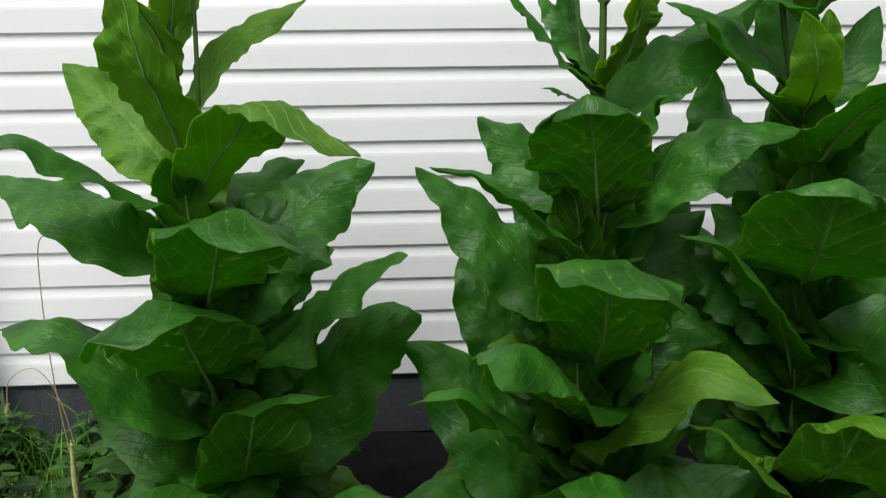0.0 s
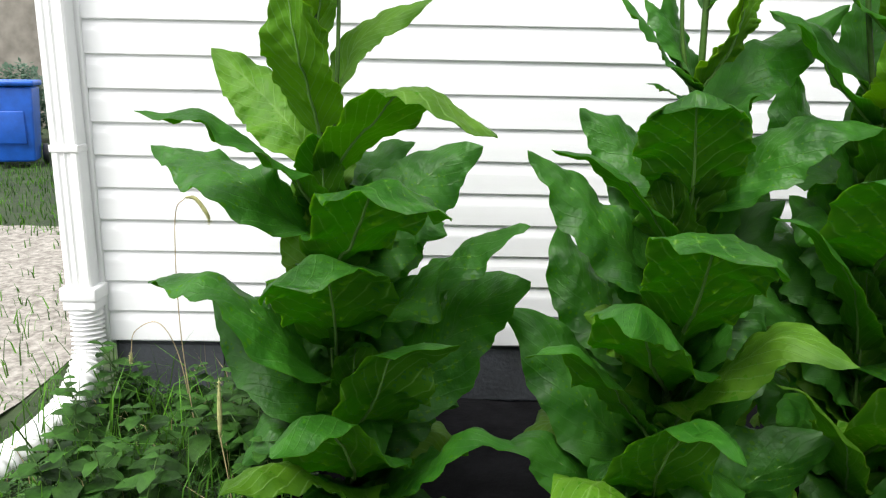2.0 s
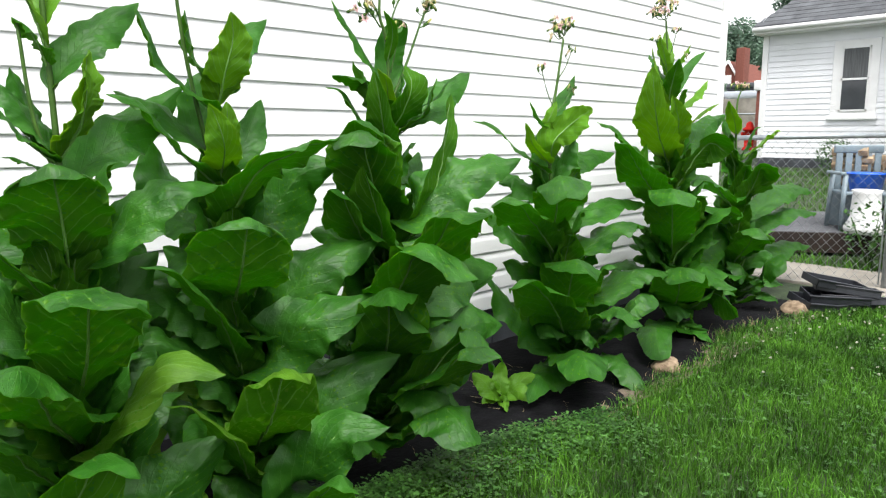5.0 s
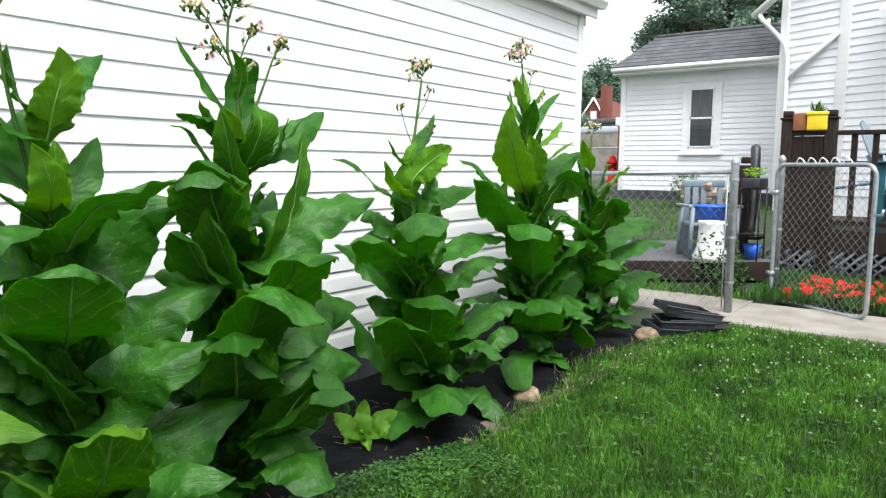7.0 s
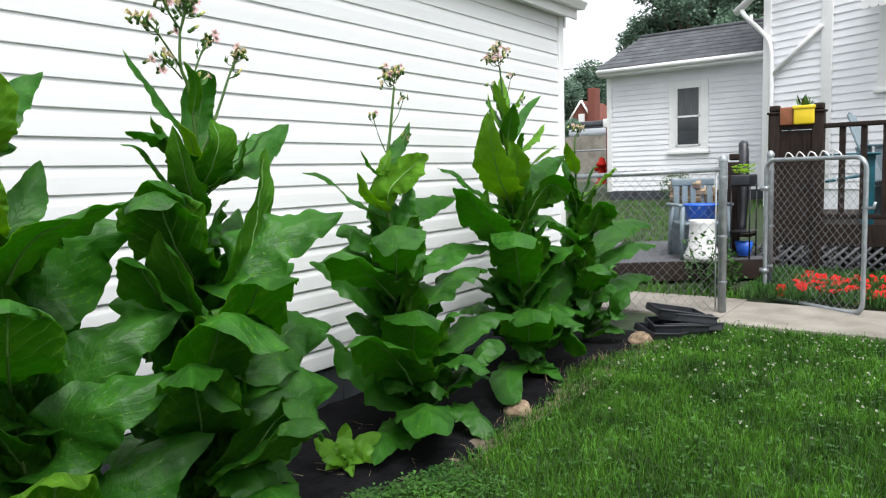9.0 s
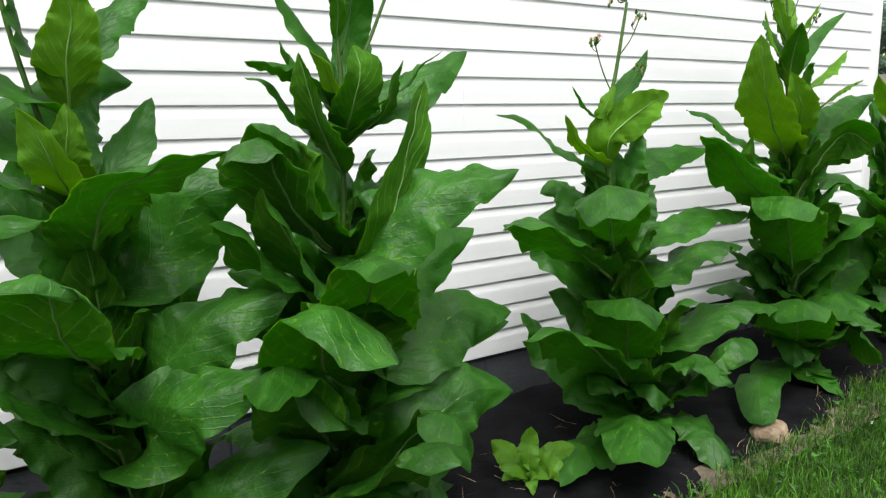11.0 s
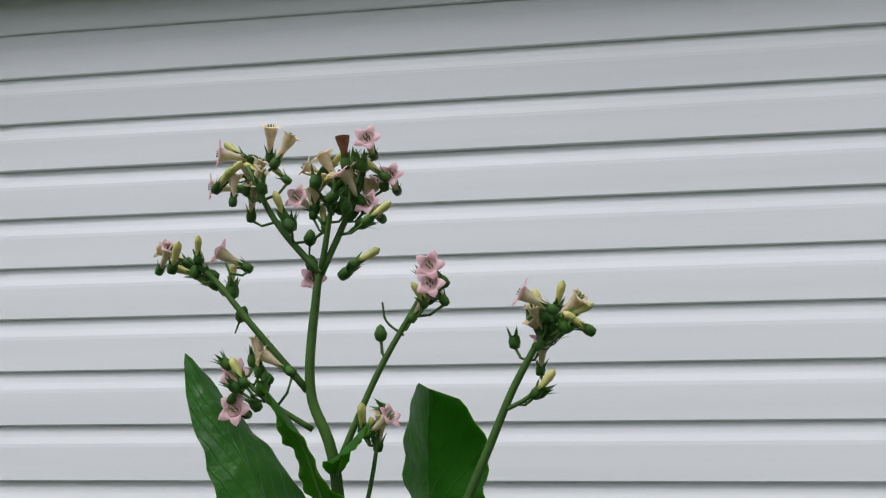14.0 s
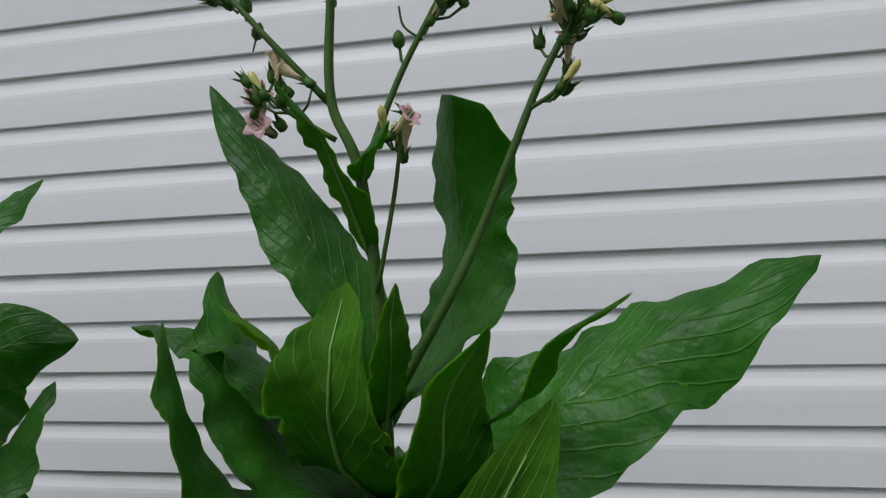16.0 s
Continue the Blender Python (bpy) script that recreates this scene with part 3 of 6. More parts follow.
def calyx_mesh(size):
    bm = lathe([(0.0006, 0), (0.45 * size, 0.15 * size), (0.55 * size, 0.7 * size), (0.45 * size, 1.2 * size)], 10)
    top = [v for v in bm.verts if v.co.z > 1.1 * size]
    for i in range(5):
        a = 2 * math.pi * i / 5
        v = [bm.verts.new(p) for p in ((0.46 * size * math.cos(a - 0.5), 0.46 * size * math.sin(a - 0.5), 1.15 * size),
                                       (0.46 * size * math.cos(a + 0.5), 0.46 * size * math.sin(a + 0.5), 1.15 * size),
                                       (0.85 * size * math.cos(a), 0.85 * size * math.sin(a), 2.1 * size))]
        bm.faces.new(v)
    return bm


def bloom(plant, kind, x, y, z, bearing, s=1.0):
    """Flower of a panicle. kind: f open to the viewer's side, p pink and w faded open along bearing, o withered, b long bud, g calyx, c round bud."""
    rng = plant.rng
    a = radians(bearing)
    d = Vector((math.cos(a), rng.uniform(-0.5, 0.1), math.sin(a))).normalized()
    if kind == "f":
        d = Vector((rng.uniform(-0.35, 0.35), -1, rng.uniform(0.1, 0.4))).normalized()
    tipp = Vector((x, y, z))
    length = {"f": 0.04, "p": 0.042, "w": 0.042, "o": 0.036, "b": 0.036, "g": 0.016, "c": 0.016}[kind] * s
    foot = tipp - d * length
    rot = d.to_track_quat('Z', 'Y').to_matrix().to_4x4()
    m = Matrix.Translation(foot) @ rot

    below = [q for q in plant.twigs if q.z < foot.z - 0.004 and 0.006 < (q - foot).length < 0.042]
    if below:
        q = min(below, key=lambda w: (w - foot).length)
        plant.put("pedicel", tube([q, q.lerp(foot, 0.55) + Vector((0, 0, -0.004)), foot + d * 0.003], [0.0016, 0.0014, 0.0018], 6), STEM)

    def placed(bm, mm=None):
        bmesh.ops.transform(bm, matrix=m @ (mm or Matrix()), verts=bm.verts)
        return bm
    if kind == "c":
        return plant.put("seed_pod", placed(lathe([(0.0008, -0.012 * s), (0.0012, 0), (0.0055 * s, 0.003 * s), (0.0072 * s, 0.009 * s), (0.004 * s, 0.016 * s), (0.0004, 0.019 * s)], 10)), CALYX)
    cal = plant.put("flower" if kind not in "g" else "calyx", placed(calyx_mesh((0.0102 if kind != "g" else 0.0118) * s)), CALYX)
    if kind == "g":
        return cal
    tm = {"f": TUBE, "p": TUBE, "w": FADED, "o": BROWN_PETAL, "b": BUD}[kind]
    L = length
    prof_ = [(0.0025 * s, 0.004), (0.003 * s, 0.35 * L), (0.0042 * s, 0.62 * L), (0.0066 * s, 0.82 * L), (0.0078 * s, L)]
    if kind == "b":
        prof_ = [(0.0025 * s, 0.004), (0.003 * s, 0.4 * L), (0.0045 * s, 0.8 * L), (0.004 * s, 0.95 * L), (0.0006, 1.06 * L)]
    plant.put("tube", placed(lathe(prof_, 10)), tm, cal)
    if kind in "fpw":
        r = {"f": 0.0175, "p": 0.0165, "w": 0.0138}[kind] * s * rng.uniform(0.9, 1.1)
        plant.put("corolla", placed(corolla_mesh(r), Matrix.Translation((0, 0, L))), PINK if kind != "w" else FADED, cal)
        bm = bmesh.new()
        for k in range(4):
            aa = k * 1.6
            add_tube(bm, [(0.002 * math.cos(aa), 0.002 * math.sin(aa), L * 0.8), (0.003 * math.cos(aa), 0.003 * math.sin(aa), L + 0.003 * s)], 0.0007, 4)
        plant.put("flower_center", placed(bm), CALYX, cal)
    return cal


def branch(plant, pts, r0, r1):
    line_ = smooth_line(pts, 5)
    plant.twigs += [Vector(q) for q in line_[len(line_) // 3:]]
    n = len(line_)
    plant.put("branch", tube(line_, [0.88 * (r0 + (r1 - r0) * i / n) for i in range(n)], 8), STEM)


def panicle(plant, top, n, spread, s=1.0):
    """A loose head of side shoots with flowers, buds and calyxes."""
    rng = plant.rng
    root = plant.line[-1]
    for i in range(n):
        a = 2 * math.pi * (i + rng.uniform(-0.3, 0.3)) / n
        q = Vector(top) + Vector((math.cos(a) * spread * rng.uniform(0.5, 1), math.sin(a) * spread * rng.uniform(0.5, 1), rng.uniform(-0.7, 0.35) * spread))
        if i == 0:
            q = Vector(top)
        low = root.lerp(Vector(top), rng.uniform(0.0, 0.45))
        branch(plant, [low, low.lerp(q, 0.5) + Vector((0, 0, -0.02)), q], 0.0035, 0.002)
        for k in range(7):
            o = Vector((rng.uniform(-1, 1), rng.uniform(-1, 1), rng.uniform(-0.4, 1))) * 0.032 * s
            kind = "ggfpbwb"[k]
            bloom(plant, kind, *(q + o), rng.uniform(20, 160), s)


A = grow([(0.985, -0.68, 0.04), (0.94, -0.68, 0.4), (0.93, -0.68, 0.73), (0.91, -0.68, 1.04), (0.90, -0.68, 1.37), (0.895, -0.68, 1.75)], "tall leafy tobacco plant beside the downspout corner", 1)
B = grow([(1.83, -0.75, 0.04), (1.84, -0.75, 0.53), (1.84, -0.75, 0.92), (1.84, -0.75, 1.27), (1.83, -0.75, 1.72)], "tall bushy tobacco plant with broad dark green leaves", 2)
C = grow([(2.39, -0.72, 0.03), (2.385, -0.72, 0.25), (2.35, -0.72, 0.61), (2.32, -0.72, 1.01), (2.31, -0.72, 1.28), (2.31, -0.73, 1.46)], "dense tobacco plant crowded against its neighbours", 3)
D = grow([(2.90, -0.76, 0.03), (2.93, -0.76, 0.5), (2.96, -0.76, 0.98), (2.975, -0.76, 1.44), (2.962, -0.76, 1.66), (2.934, -0.76, 1.745), (2.938, -0.76, 1.84), (2.943, -0.76, 1.872)], "tobacco plant in bloom with pink trumpet flowers", 4, 0.0094)
E = grow([(4.42, -0.6, 0.03), (4.27, -0.58, 0.5), (4.21, -0.58, 0.98), (4.17, -0.58, 1.33), (4.22, -0.58, 1.55), (4.27, -0.58, 1.8)], "shorter tobacco plant with drooping lower leaves", 5, 0.014)
F = grow([(5.64, -0.52, 0.03), (5.59, -0.52, 0.64), (5.48, -0.52, 1.25), (5.44, -0.52, 1.67), (5.42, -0.50, 2.02)], "upright tobacco plant with yellowish upper leaves", 6, 0.014)
G = grow([(6.5, -0.55, 0.03), (6.44, -0.55, 0.91), (6.38, -0.55, 1.5), (6.43, -0.55, 1.64)], "small tobacco plant at the end of the row", 7, 0.012)
# leaves, plant by plant up the stalks
leaf(A, 1.12, (0.895, -0.740, 1.219), (0.881, -0.820, 1.338), (0.856, -0.840, 1.508), 0.171, 0)
leaf(A, 1.03, (0.798, -0.620, 1.163), (0.692, -0.560, 1.257), (0.589, -0.520, 1.336), 0.206, 60)
leaf(A, 1.19, (0.962, -0.660, 1.274), (1.013, -0.620, 1.374), (1.191, -0.620, 1.470), 0.103, 50)
leaf(A, 0.99, (1.018, -0.840, 1.136), (1.156, -0.960, 1.254), (1.323, -1.100, 1.169), 0.180, -8)
leaf(A, 0.91, (0.815, -0.850, 1.085), (0.706, -0.950, 1.183), (0.564, -1.000, 1.196), 0.162, 22)
leaf(A, 0.81, (0.769, -0.800, 0.990), (0.602, -0.720, 1.065), (0.453, -0.640, 1.084), 0.215, 45)
leaf(A, 0.83, (1.093, -0.620, 0.946), (1.220, -0.560, 1.040), (1.330, -0.560, 1.092), 0.232, 60)
leaf(A, 0.98, (1.025, -0.500, 1.027), (1.088, -0.450, 1.070), (1.140, -0.420, 1.084), 0.146, 50)
leaf(A, 0.77, (1.013, -0.920, 0.910), (1.094, -1.080, 1.064), (1.209, -1.240, 1.036), 0.243, 0)
leaf(A, 0.55, (1.156, -0.850, 0.773), (1.299, -0.960, 0.924), (1.408, -1.030, 0.968), 0.247, 25)
leaf(A, 0.53, (0.966, -0.920, 0.729), (0.961, -1.080, 0.899), (0.902, -1.250, 0.890), 0.270, 0)
leaf(A, 0.40, (0.816, -0.850, 0.638), (0.649, -0.800, 0.778), (0.426, -0.660, 0.723), 0.232, 40)
leaf(A, 0.35, (0.826, -0.750, 0.487), (0.691, -0.680, 0.614), (0.582, -0.620, 0.713), 0.224, 60)
leaf(A, 0.31, (1.171, -0.720, 0.486), (1.285, -0.770, 0.681), (1.434, -0.900, 0.806), 0.241, 60)
leaf(A, 0.25, (1.062, -0.970, 0.523), (1.123, -1.060, 0.689), (1.263, -1.120, 0.731), 0.257, 0)
leaf(A, 0.14, (1.013, -0.970, 0.358), (0.953, -1.140, 0.571), (0.903, -1.320, 0.575), 0.294, 0)
leaf(A, 0.09, (1.178, -0.950, 0.333), (1.272, -1.060, 0.494), (1.389, -1.100, 0.488), 0.237, 25)
leaf(A, 0.09, (0.948, -0.970, 0.301), (0.864, -1.150, 0.465), (0.795, -1.300, 0.475), 0.285, 0)
leaf(A, 0.09, (1.195, -0.970, 0.197), (1.279, -1.150, 0.365), (1.357, -1.300, 0.396), 0.247, 0)
leaf(A, 0.48, (0.820, -0.600, 0.351), (0.714, -0.550, 0.353), (0.634, -0.500, 0.316), 0.172, 40)
leaf(B, 1.25, (1.765, -0.780, 1.308), (1.698, -0.800, 1.390), (1.616, -0.800, 1.476), 0.095, 30)
leaf(B, 1.26, (1.886, -0.800, 1.351), (1.890, -0.820, 1.433), (1.920, -0.800, 1.544), 0.114, 0, young=True)
leaf(B, 1.25, (1.796, -0.720, 1.338), (1.784, -0.700, 1.411), (1.758, -0.700, 1.496), 0.095, 30)
leaf(B, 1.17, (2.004, -0.680, 1.304), (2.140, -0.620, 1.388), (2.273, -0.580, 1.477), 0.155, 55)
leaf(B, 0.93, (1.809, -0.860, 1.054), (1.759, -0.970, 1.242), (1.736, -1.030, 1.228), 0.243, 0)
leaf(B, 0.95, (1.737, -0.680, 1.056), (1.663, -0.640, 1.139), (1.580, -0.600, 1.200), 0.189, 60)
leaf(B, 0.82, (1.684, -0.900, 1.003), (1.572, -0.950, 1.102), (1.452, -0.980, 1.128), 0.104, 20)
leaf(B, 0.67, (1.658, -0.800, 0.881), (1.537, -0.780, 1.017), (1.425, -0.760, 1.099), 0.189, 55)
leaf(B, 0.53, (1.705, -0.650, 0.606), (1.609, -0.600, 0.736), (1.556, -0.550, 0.879), 0.206, 65)
leaf(B, 0.90, (1.965, -0.820, 1.069), (2.072, -0.880, 1.181), (2.218, -0.890, 1.174), 0.181, 40)
leaf(B, 0.58, (1.802, -0.980, 0.785), (1.757, -1.200, 0.988), (1.781, -1.380, 0.981), 0.252, 0)
leaf(B, 0.46, (1.696, -1.020, 0.670), (1.607, -1.220, 0.855), (1.539, -1.400, 0.856), 0.266, 0)
leaf(B, 0.28, (1.628, -1.000, 0.575), (1.509, -1.060, 0.708), (1.399, -1.100, 0.693), 0.162, 15)
leaf(B, 0.35, (1.864, -1.000, 0.608), (1.934, -1.130, 0.760), (2.049, -1.220, 0.732), 0.206, 40)
leaf(B, 0.20, (1.627, -0.800, 0.424), (1.488, -0.750, 0.616), (1.384, -0.720, 0.677), 0.232, 60)
leaf(B, 0.09, (1.702, -1.120, 0.430), (1.719, -1.280, 0.645), (1.735, -1.460, 0.659), 0.237, 0)
leaf(B, 0.11, (1.911, -1.000, 0.317), (2.024, -1.050, 0.424), (2.134, -1.050, 0.496), 0.258, 75)
leaf(B, 0.09, (1.635, -1.120, 0.329), (1.530, -1.280, 0.509), (1.442, -1.480, 0.516), 0.285, 0)
leaf(B, 0.09, (1.788, -1.120, 0.284), (1.748, -1.280, 0.432), (1.709, -1.480, 0.453), 0.266, 0)
leaf(B, 0.09, (1.571, -0.850, 0.279), (1.475, -0.850, 0.355), (1.382, -0.850, 0.346), 0.172, 50)
leaf(B, 1.22, (1.760, -0.780, 1.251), (1.729, -0.780, 1.268), (1.699, -0.780, 1.269), 0.057, 20)
leaf(B, 0.75, (1.769, -0.650, 0.778), (1.729, -0.600, 0.802), (1.705, -0.550, 0.827), 0.172, 50)
leaf(C, 1.16, (2.138, -0.820, 1.283), (2.015, -0.900, 1.397), (1.896, -0.970, 1.425), 0.104, 25)
leaf(C, 1.19, (2.254, -0.870, 1.291), (2.221, -0.890, 1.374), (2.196, -0.900, 1.413), 0.114, 0, young=True)
leaf(C, 1.23, (2.289, -0.660, 1.350), (2.369, -0.620, 1.470), (2.479, -0.580, 1.482), 0.181, 65)
leaf(C, 1.00, (2.251, -0.550, 1.070), (2.213, -0.500, 1.188), (2.200, -0.480, 1.307), 0.189, 70)
leaf(C, 1.04, (2.340, -0.900, 1.213), (2.433, -0.960, 1.281), (2.586, -0.980, 1.314), 0.209, 15)
leaf(C, 0.94, (2.474, -0.740, 1.066), (2.557, -0.800, 1.194), (2.686, -0.840, 1.229), 0.232, 70)
leaf(C, 0.78, (2.235, -0.970, 0.931), (2.194, -1.100, 1.099), (2.174, -1.160, 1.089), 0.288, 0)
leaf(C, 0.56, (2.143, -1.000, 0.837), (2.005, -1.060, 0.979), (1.907, -1.070, 1.006), 0.114, 30)
leaf(C, 0.49, (2.404, -0.950, 0.697), (2.487, -1.050, 0.786), (2.641, -1.100, 0.831), 0.232, 52)
leaf(C, 0.63, (2.451, -0.900, 0.841), (2.555, -0.970, 0.942), (2.723, -1.000, 0.986), 0.232, 52)
leaf(C, 0.26, (2.249, -1.080, 0.517), (2.210, -1.240, 0.712), (2.178, -1.390, 0.722), 0.275, 0)
leaf(C, 0.10, (2.124, -1.100, 0.496), (2.001, -1.160, 0.631), (1.905, -1.180, 0.682), 0.133, 30)
leaf(C, 0.08, (2.374, -1.050, 0.290), (2.441, -1.160, 0.448), (2.553, -1.250, 0.455), 0.241, 48)
leaf(C, 0.18, (2.490, -0.950, 0.427), (2.609, -1.000, 0.550), (2.767, -1.050, 0.594), 0.241, 55)
leaf(C, 0.08, (2.113, -1.200, 0.304), (1.998, -1.340, 0.446), (1.879, -1.500, 0.462), 0.247, 0)
leaf(C, 0.08, (2.309, -1.200, 0.301), (2.272, -1.360, 0.428), (2.257, -1.480, 0.435), 0.190, 15)
leaf(C, 0.73, (2.236, -0.600, 0.751), (2.178, -0.550, 0.814), (2.140, -0.500, 0.841), 0.189, 50)
leaf(C, 1.39, (2.133, -0.800, 1.496), (2.075, -0.820, 1.597), (2.041, -0.820, 1.667), 0.114, 30)
leaf(C, 1.22, (2.194, -0.720, 1.339), (2.138, -0.700, 1.405), (2.019, -0.680, 1.449), 0.120, 40)
leaf(D, 1.41, (2.930, -0.740, 1.536), (2.852, -0.720, 1.667), (2.767, -0.700, 1.788), 0.095, 60, face=-60)
leaf(D, 1.37, (2.894, -0.800, 1.455), (2.819, -0.790, 1.513), (2.705, -0.780, 1.525), 0.114, 20)
leaf(D, 1.24, (2.836, -0.760, 1.387), (2.781, -0.740, 1.474), (2.721, -0.720, 1.490), 0.076, 30)
leaf(D, 1.23, (2.859, -0.860, 1.379), (2.826, -0.880, 1.467), (2.806, -0.880, 1.540), 0.114, 20)
leaf(D, 1.33, (2.960, -0.860, 1.420), (2.968, -0.890, 1.498), (2.972, -0.850, 1.568), 0.123, 0)
leaf(D, 1.31, (2.882, -0.800, 1.398), (2.846, -0.800, 1.486), (2.803, -0.770, 1.579), 0.123, 30)
leaf(D, 1.30, (3.047, -0.860, 1.397), (3.063, -0.880, 1.474), (3.102, -0.880, 1.531), 0.095, 0)
leaf(D, 1.42, (3.041, -0.680, 1.514), (3.043, -0.680, 1.639), (3.055, -0.740, 1.746), 0.114, 0, blunt=True)
leaf(D, 1.33, (3.135, -0.800, 1.431), (3.248, -0.800, 1.509), (3.381, -0.780, 1.571), 0.146, 55)
leaf(D, 1.36, (3.111, -0.850, 1.456), (3.149, -0.880, 1.514), (3.215, -0.900, 1.556), 0.048, 0)
leaf(D, 0.84, (2.985, -0.950, 1.071), (3.048, -0.970, 1.275), (3.153, -0.900, 1.477), 0.171, 0)
leaf(D, 1.39, (2.920, -0.820, 1.459), (2.892, -0.840, 1.517), (2.848, -0.850, 1.551), 0.057, 20, young=True)
leaf(D, 1.59, (2.957, -0.800, 1.656), (2.940, -0.820, 1.709), (2.903, -0.820, 1.754), 0.043, 30)
leaf(D, 1.66, (2.972, -0.780, 1.684), (2.991, -0.800, 1.702), (3.005, -0.800, 1.716), 0.033, 30)
leaf(D, 1.41, (2.994, -0.800, 1.498), (2.996, -0.800, 1.530), (3.003, -0.800, 1.562), 0.048, 20)
leaf(D, 1.00, (2.760, -0.930, 1.157), (2.659, -0.990, 1.329), (2.574, -1.040, 1.293), 0.234, 0)
leaf(D, 0.82, (2.712, -0.900, 1.011), (2.603, -0.960, 1.141), (2.530, -1.000, 1.158), 0.247, 20)
leaf(D, 0.68, (3.106, -0.750, 0.798), (3.293, -0.680, 0.928), (3.495, -0.640, 1.014), 0.232, 65)
leaf(D, 0.56, (3.063, -0.850, 0.659), (3.282, -0.820, 0.757), (3.516, -0.800, 0.722), 0.232, 55)
leaf(D, 0.59, (2.751, -1.060, 0.814), (2.704, -1.260, 0.996), (2.756, -1.420, 0.906), 0.270, 0)
leaf(D, 0.42, (2.708, -1.060, 0.683), (2.610, -1.180, 0.857), (2.500, -1.340, 0.858), 0.275, 0)
leaf(D, 0.33, (3.037, -0.950, 0.496), (3.250, -0.950, 0.588), (3.429, -0.930, 0.546), 0.258, 60)
leaf(D, 0.24, (2.884, -1.100, 0.504), (2.945, -1.220, 0.618), (2.951, -1.340, 0.603), 0.261, 10)
leaf(D, 1.05, (3.039, -0.650, 1.100), (3.123, -0.600, 1.150), (3.214, -0.580, 1.160), 0.146, 50)
leaf(D, 0.98, (2.780, -0.900, 1.151), (2.738, -0.980, 1.341), (2.717, -1.040, 1.318), 0.225, 0)
leaf(D, 0.13, (2.893, -1.000, 0.273), (2.865, -1.160, 0.411), (2.834, -1.330, 0.331), 0.225, 0)
leaf(D, 0.64, (2.887, -0.950, 0.808), (2.891, -1.050, 0.972), (2.850, -1.180, 0.940), 0.234, 0)
leaf(D, 0.46, (2.765, -1.000, 0.656), (2.718, -1.100, 0.817), (2.717, -1.240, 0.712), 0.198, 0)
leaf(D, 0.81, (2.774, -0.950, 1.009), (2.689, -1.000, 1.151), (2.641, -1.020, 1.227), 0.228, 30)
leaf(D, 0.70, (2.841, -1.120, 0.942), (2.798, -1.280, 1.088), (2.744, -1.480, 1.099), 0.275, 0)
leaf(D, 1.13, (3.136, -0.700, 1.159), (3.205, -0.660, 1.204), (3.244, -0.620, 1.256), 0.138, 40)
leaf(E, 1.20, (4.131, -0.640, 1.296), (4.264, -0.660, 1.394), (4.433, -0.660, 1.460), 0.171, -35, young=True)
leaf(E, 1.18, (3.977, -0.640, 1.275), (3.921, -0.660, 1.329), (3.886, -0.660, 1.383), 0.085, 0, young=True)
leaf(E, 1.13, (3.947, -0.560, 1.256), (3.835, -0.530, 1.358), (3.699, -0.500, 1.391), 0.104, 30)
leaf(E, 1.39, (4.290, -0.550, 1.481), (4.402, -0.530, 1.558), (4.462, -0.520, 1.640), 0.077, 50)
leaf(E, 1.07, (4.404, -0.550, 1.155), (4.684, -0.500, 1.214), (4.949, -0.470, 1.225), 0.146, 50)
leaf(E, 0.85, (4.061, -0.720, 0.971), (3.889, -0.860, 1.142), (3.742, -1.010, 1.060), 0.252, 0)
leaf(E, 0.95, (4.091, -0.500, 1.054), (4.038, -0.450, 1.106), (3.977, -0.420, 1.084), 0.172, 50)
leaf(E, 0.72, (3.838, -0.760, 0.924), (3.599, -0.840, 1.056), (3.473, -0.880, 1.054), 0.234, -10)
leaf(E, 0.56, (4.054, -0.500, 0.782), (3.934, -0.450, 0.912), (3.792, -0.420, 0.974), 0.206, 45)
leaf(E, 0.80, (4.525, -0.620, 0.901), (4.804, -0.600, 0.962), (5.151, -0.580, 0.912), 0.162, 30)
leaf(E, 0.60, (4.415, -0.700, 0.766), (4.584, -0.760, 0.865), (4.749, -0.800, 0.830), 0.257, 20)
leaf(E, 0.35, (4.105, -0.770, 0.537), (3.954, -0.920, 0.753), (3.842, -1.060, 0.719), 0.279, 0)
leaf(E, 0.22, (3.952, -0.800, 0.511), (3.656, -0.880, 0.696), (3.465, -0.930, 0.699), 0.304, -10)
leaf(E, 0.37, (4.530, -0.740, 0.506), (4.710, -0.800, 0.599), (4.988, -0.840, 0.552), 0.209, 20)
leaf(E, 0.10, (4.097, -0.550, 0.337), (3.950, -0.500, 0.503), (3.840, -0.470, 0.630), 0.275, 60)
leaf(E, 0.11, (4.482, -0.780, 0.294), (4.522, -0.900, 0.493), (4.534, -1.010, 0.440), 0.279, 5)
leaf(E, 0.08, (4.121, -0.820, 0.226), (3.978, -0.950, 0.323), (3.803, -1.110, 0.272), 0.270, 0)
leaf(E, 0.08, (4.375, -0.820, 0.179), (4.377, -0.920, 0.183), (4.352, -1.080, 0.075), 0.180, 10)
leaf(E, 0.08, (4.009, -0.750, 0.162), (3.808, -0.820, 0.185), (3.673, -0.880, 0.135), 0.209, 20)
leaf(E, 1.28, (4.126, -0.600, 1.365), (4.130, -0.620, 1.420), (4.173, -0.620, 1.490), 0.076, 20, young=True)
leaf(F, 1.14, (5.208, -0.600, 1.358), (5.073, -0.640, 1.566), (5.041, -0.640, 1.713), 0.257, 0, young=True)
leaf(F, 1.18, (5.411, -0.620, 1.359), (5.322, -0.650, 1.476), (5.265, -0.650, 1.557), 0.171, 0, young=True)
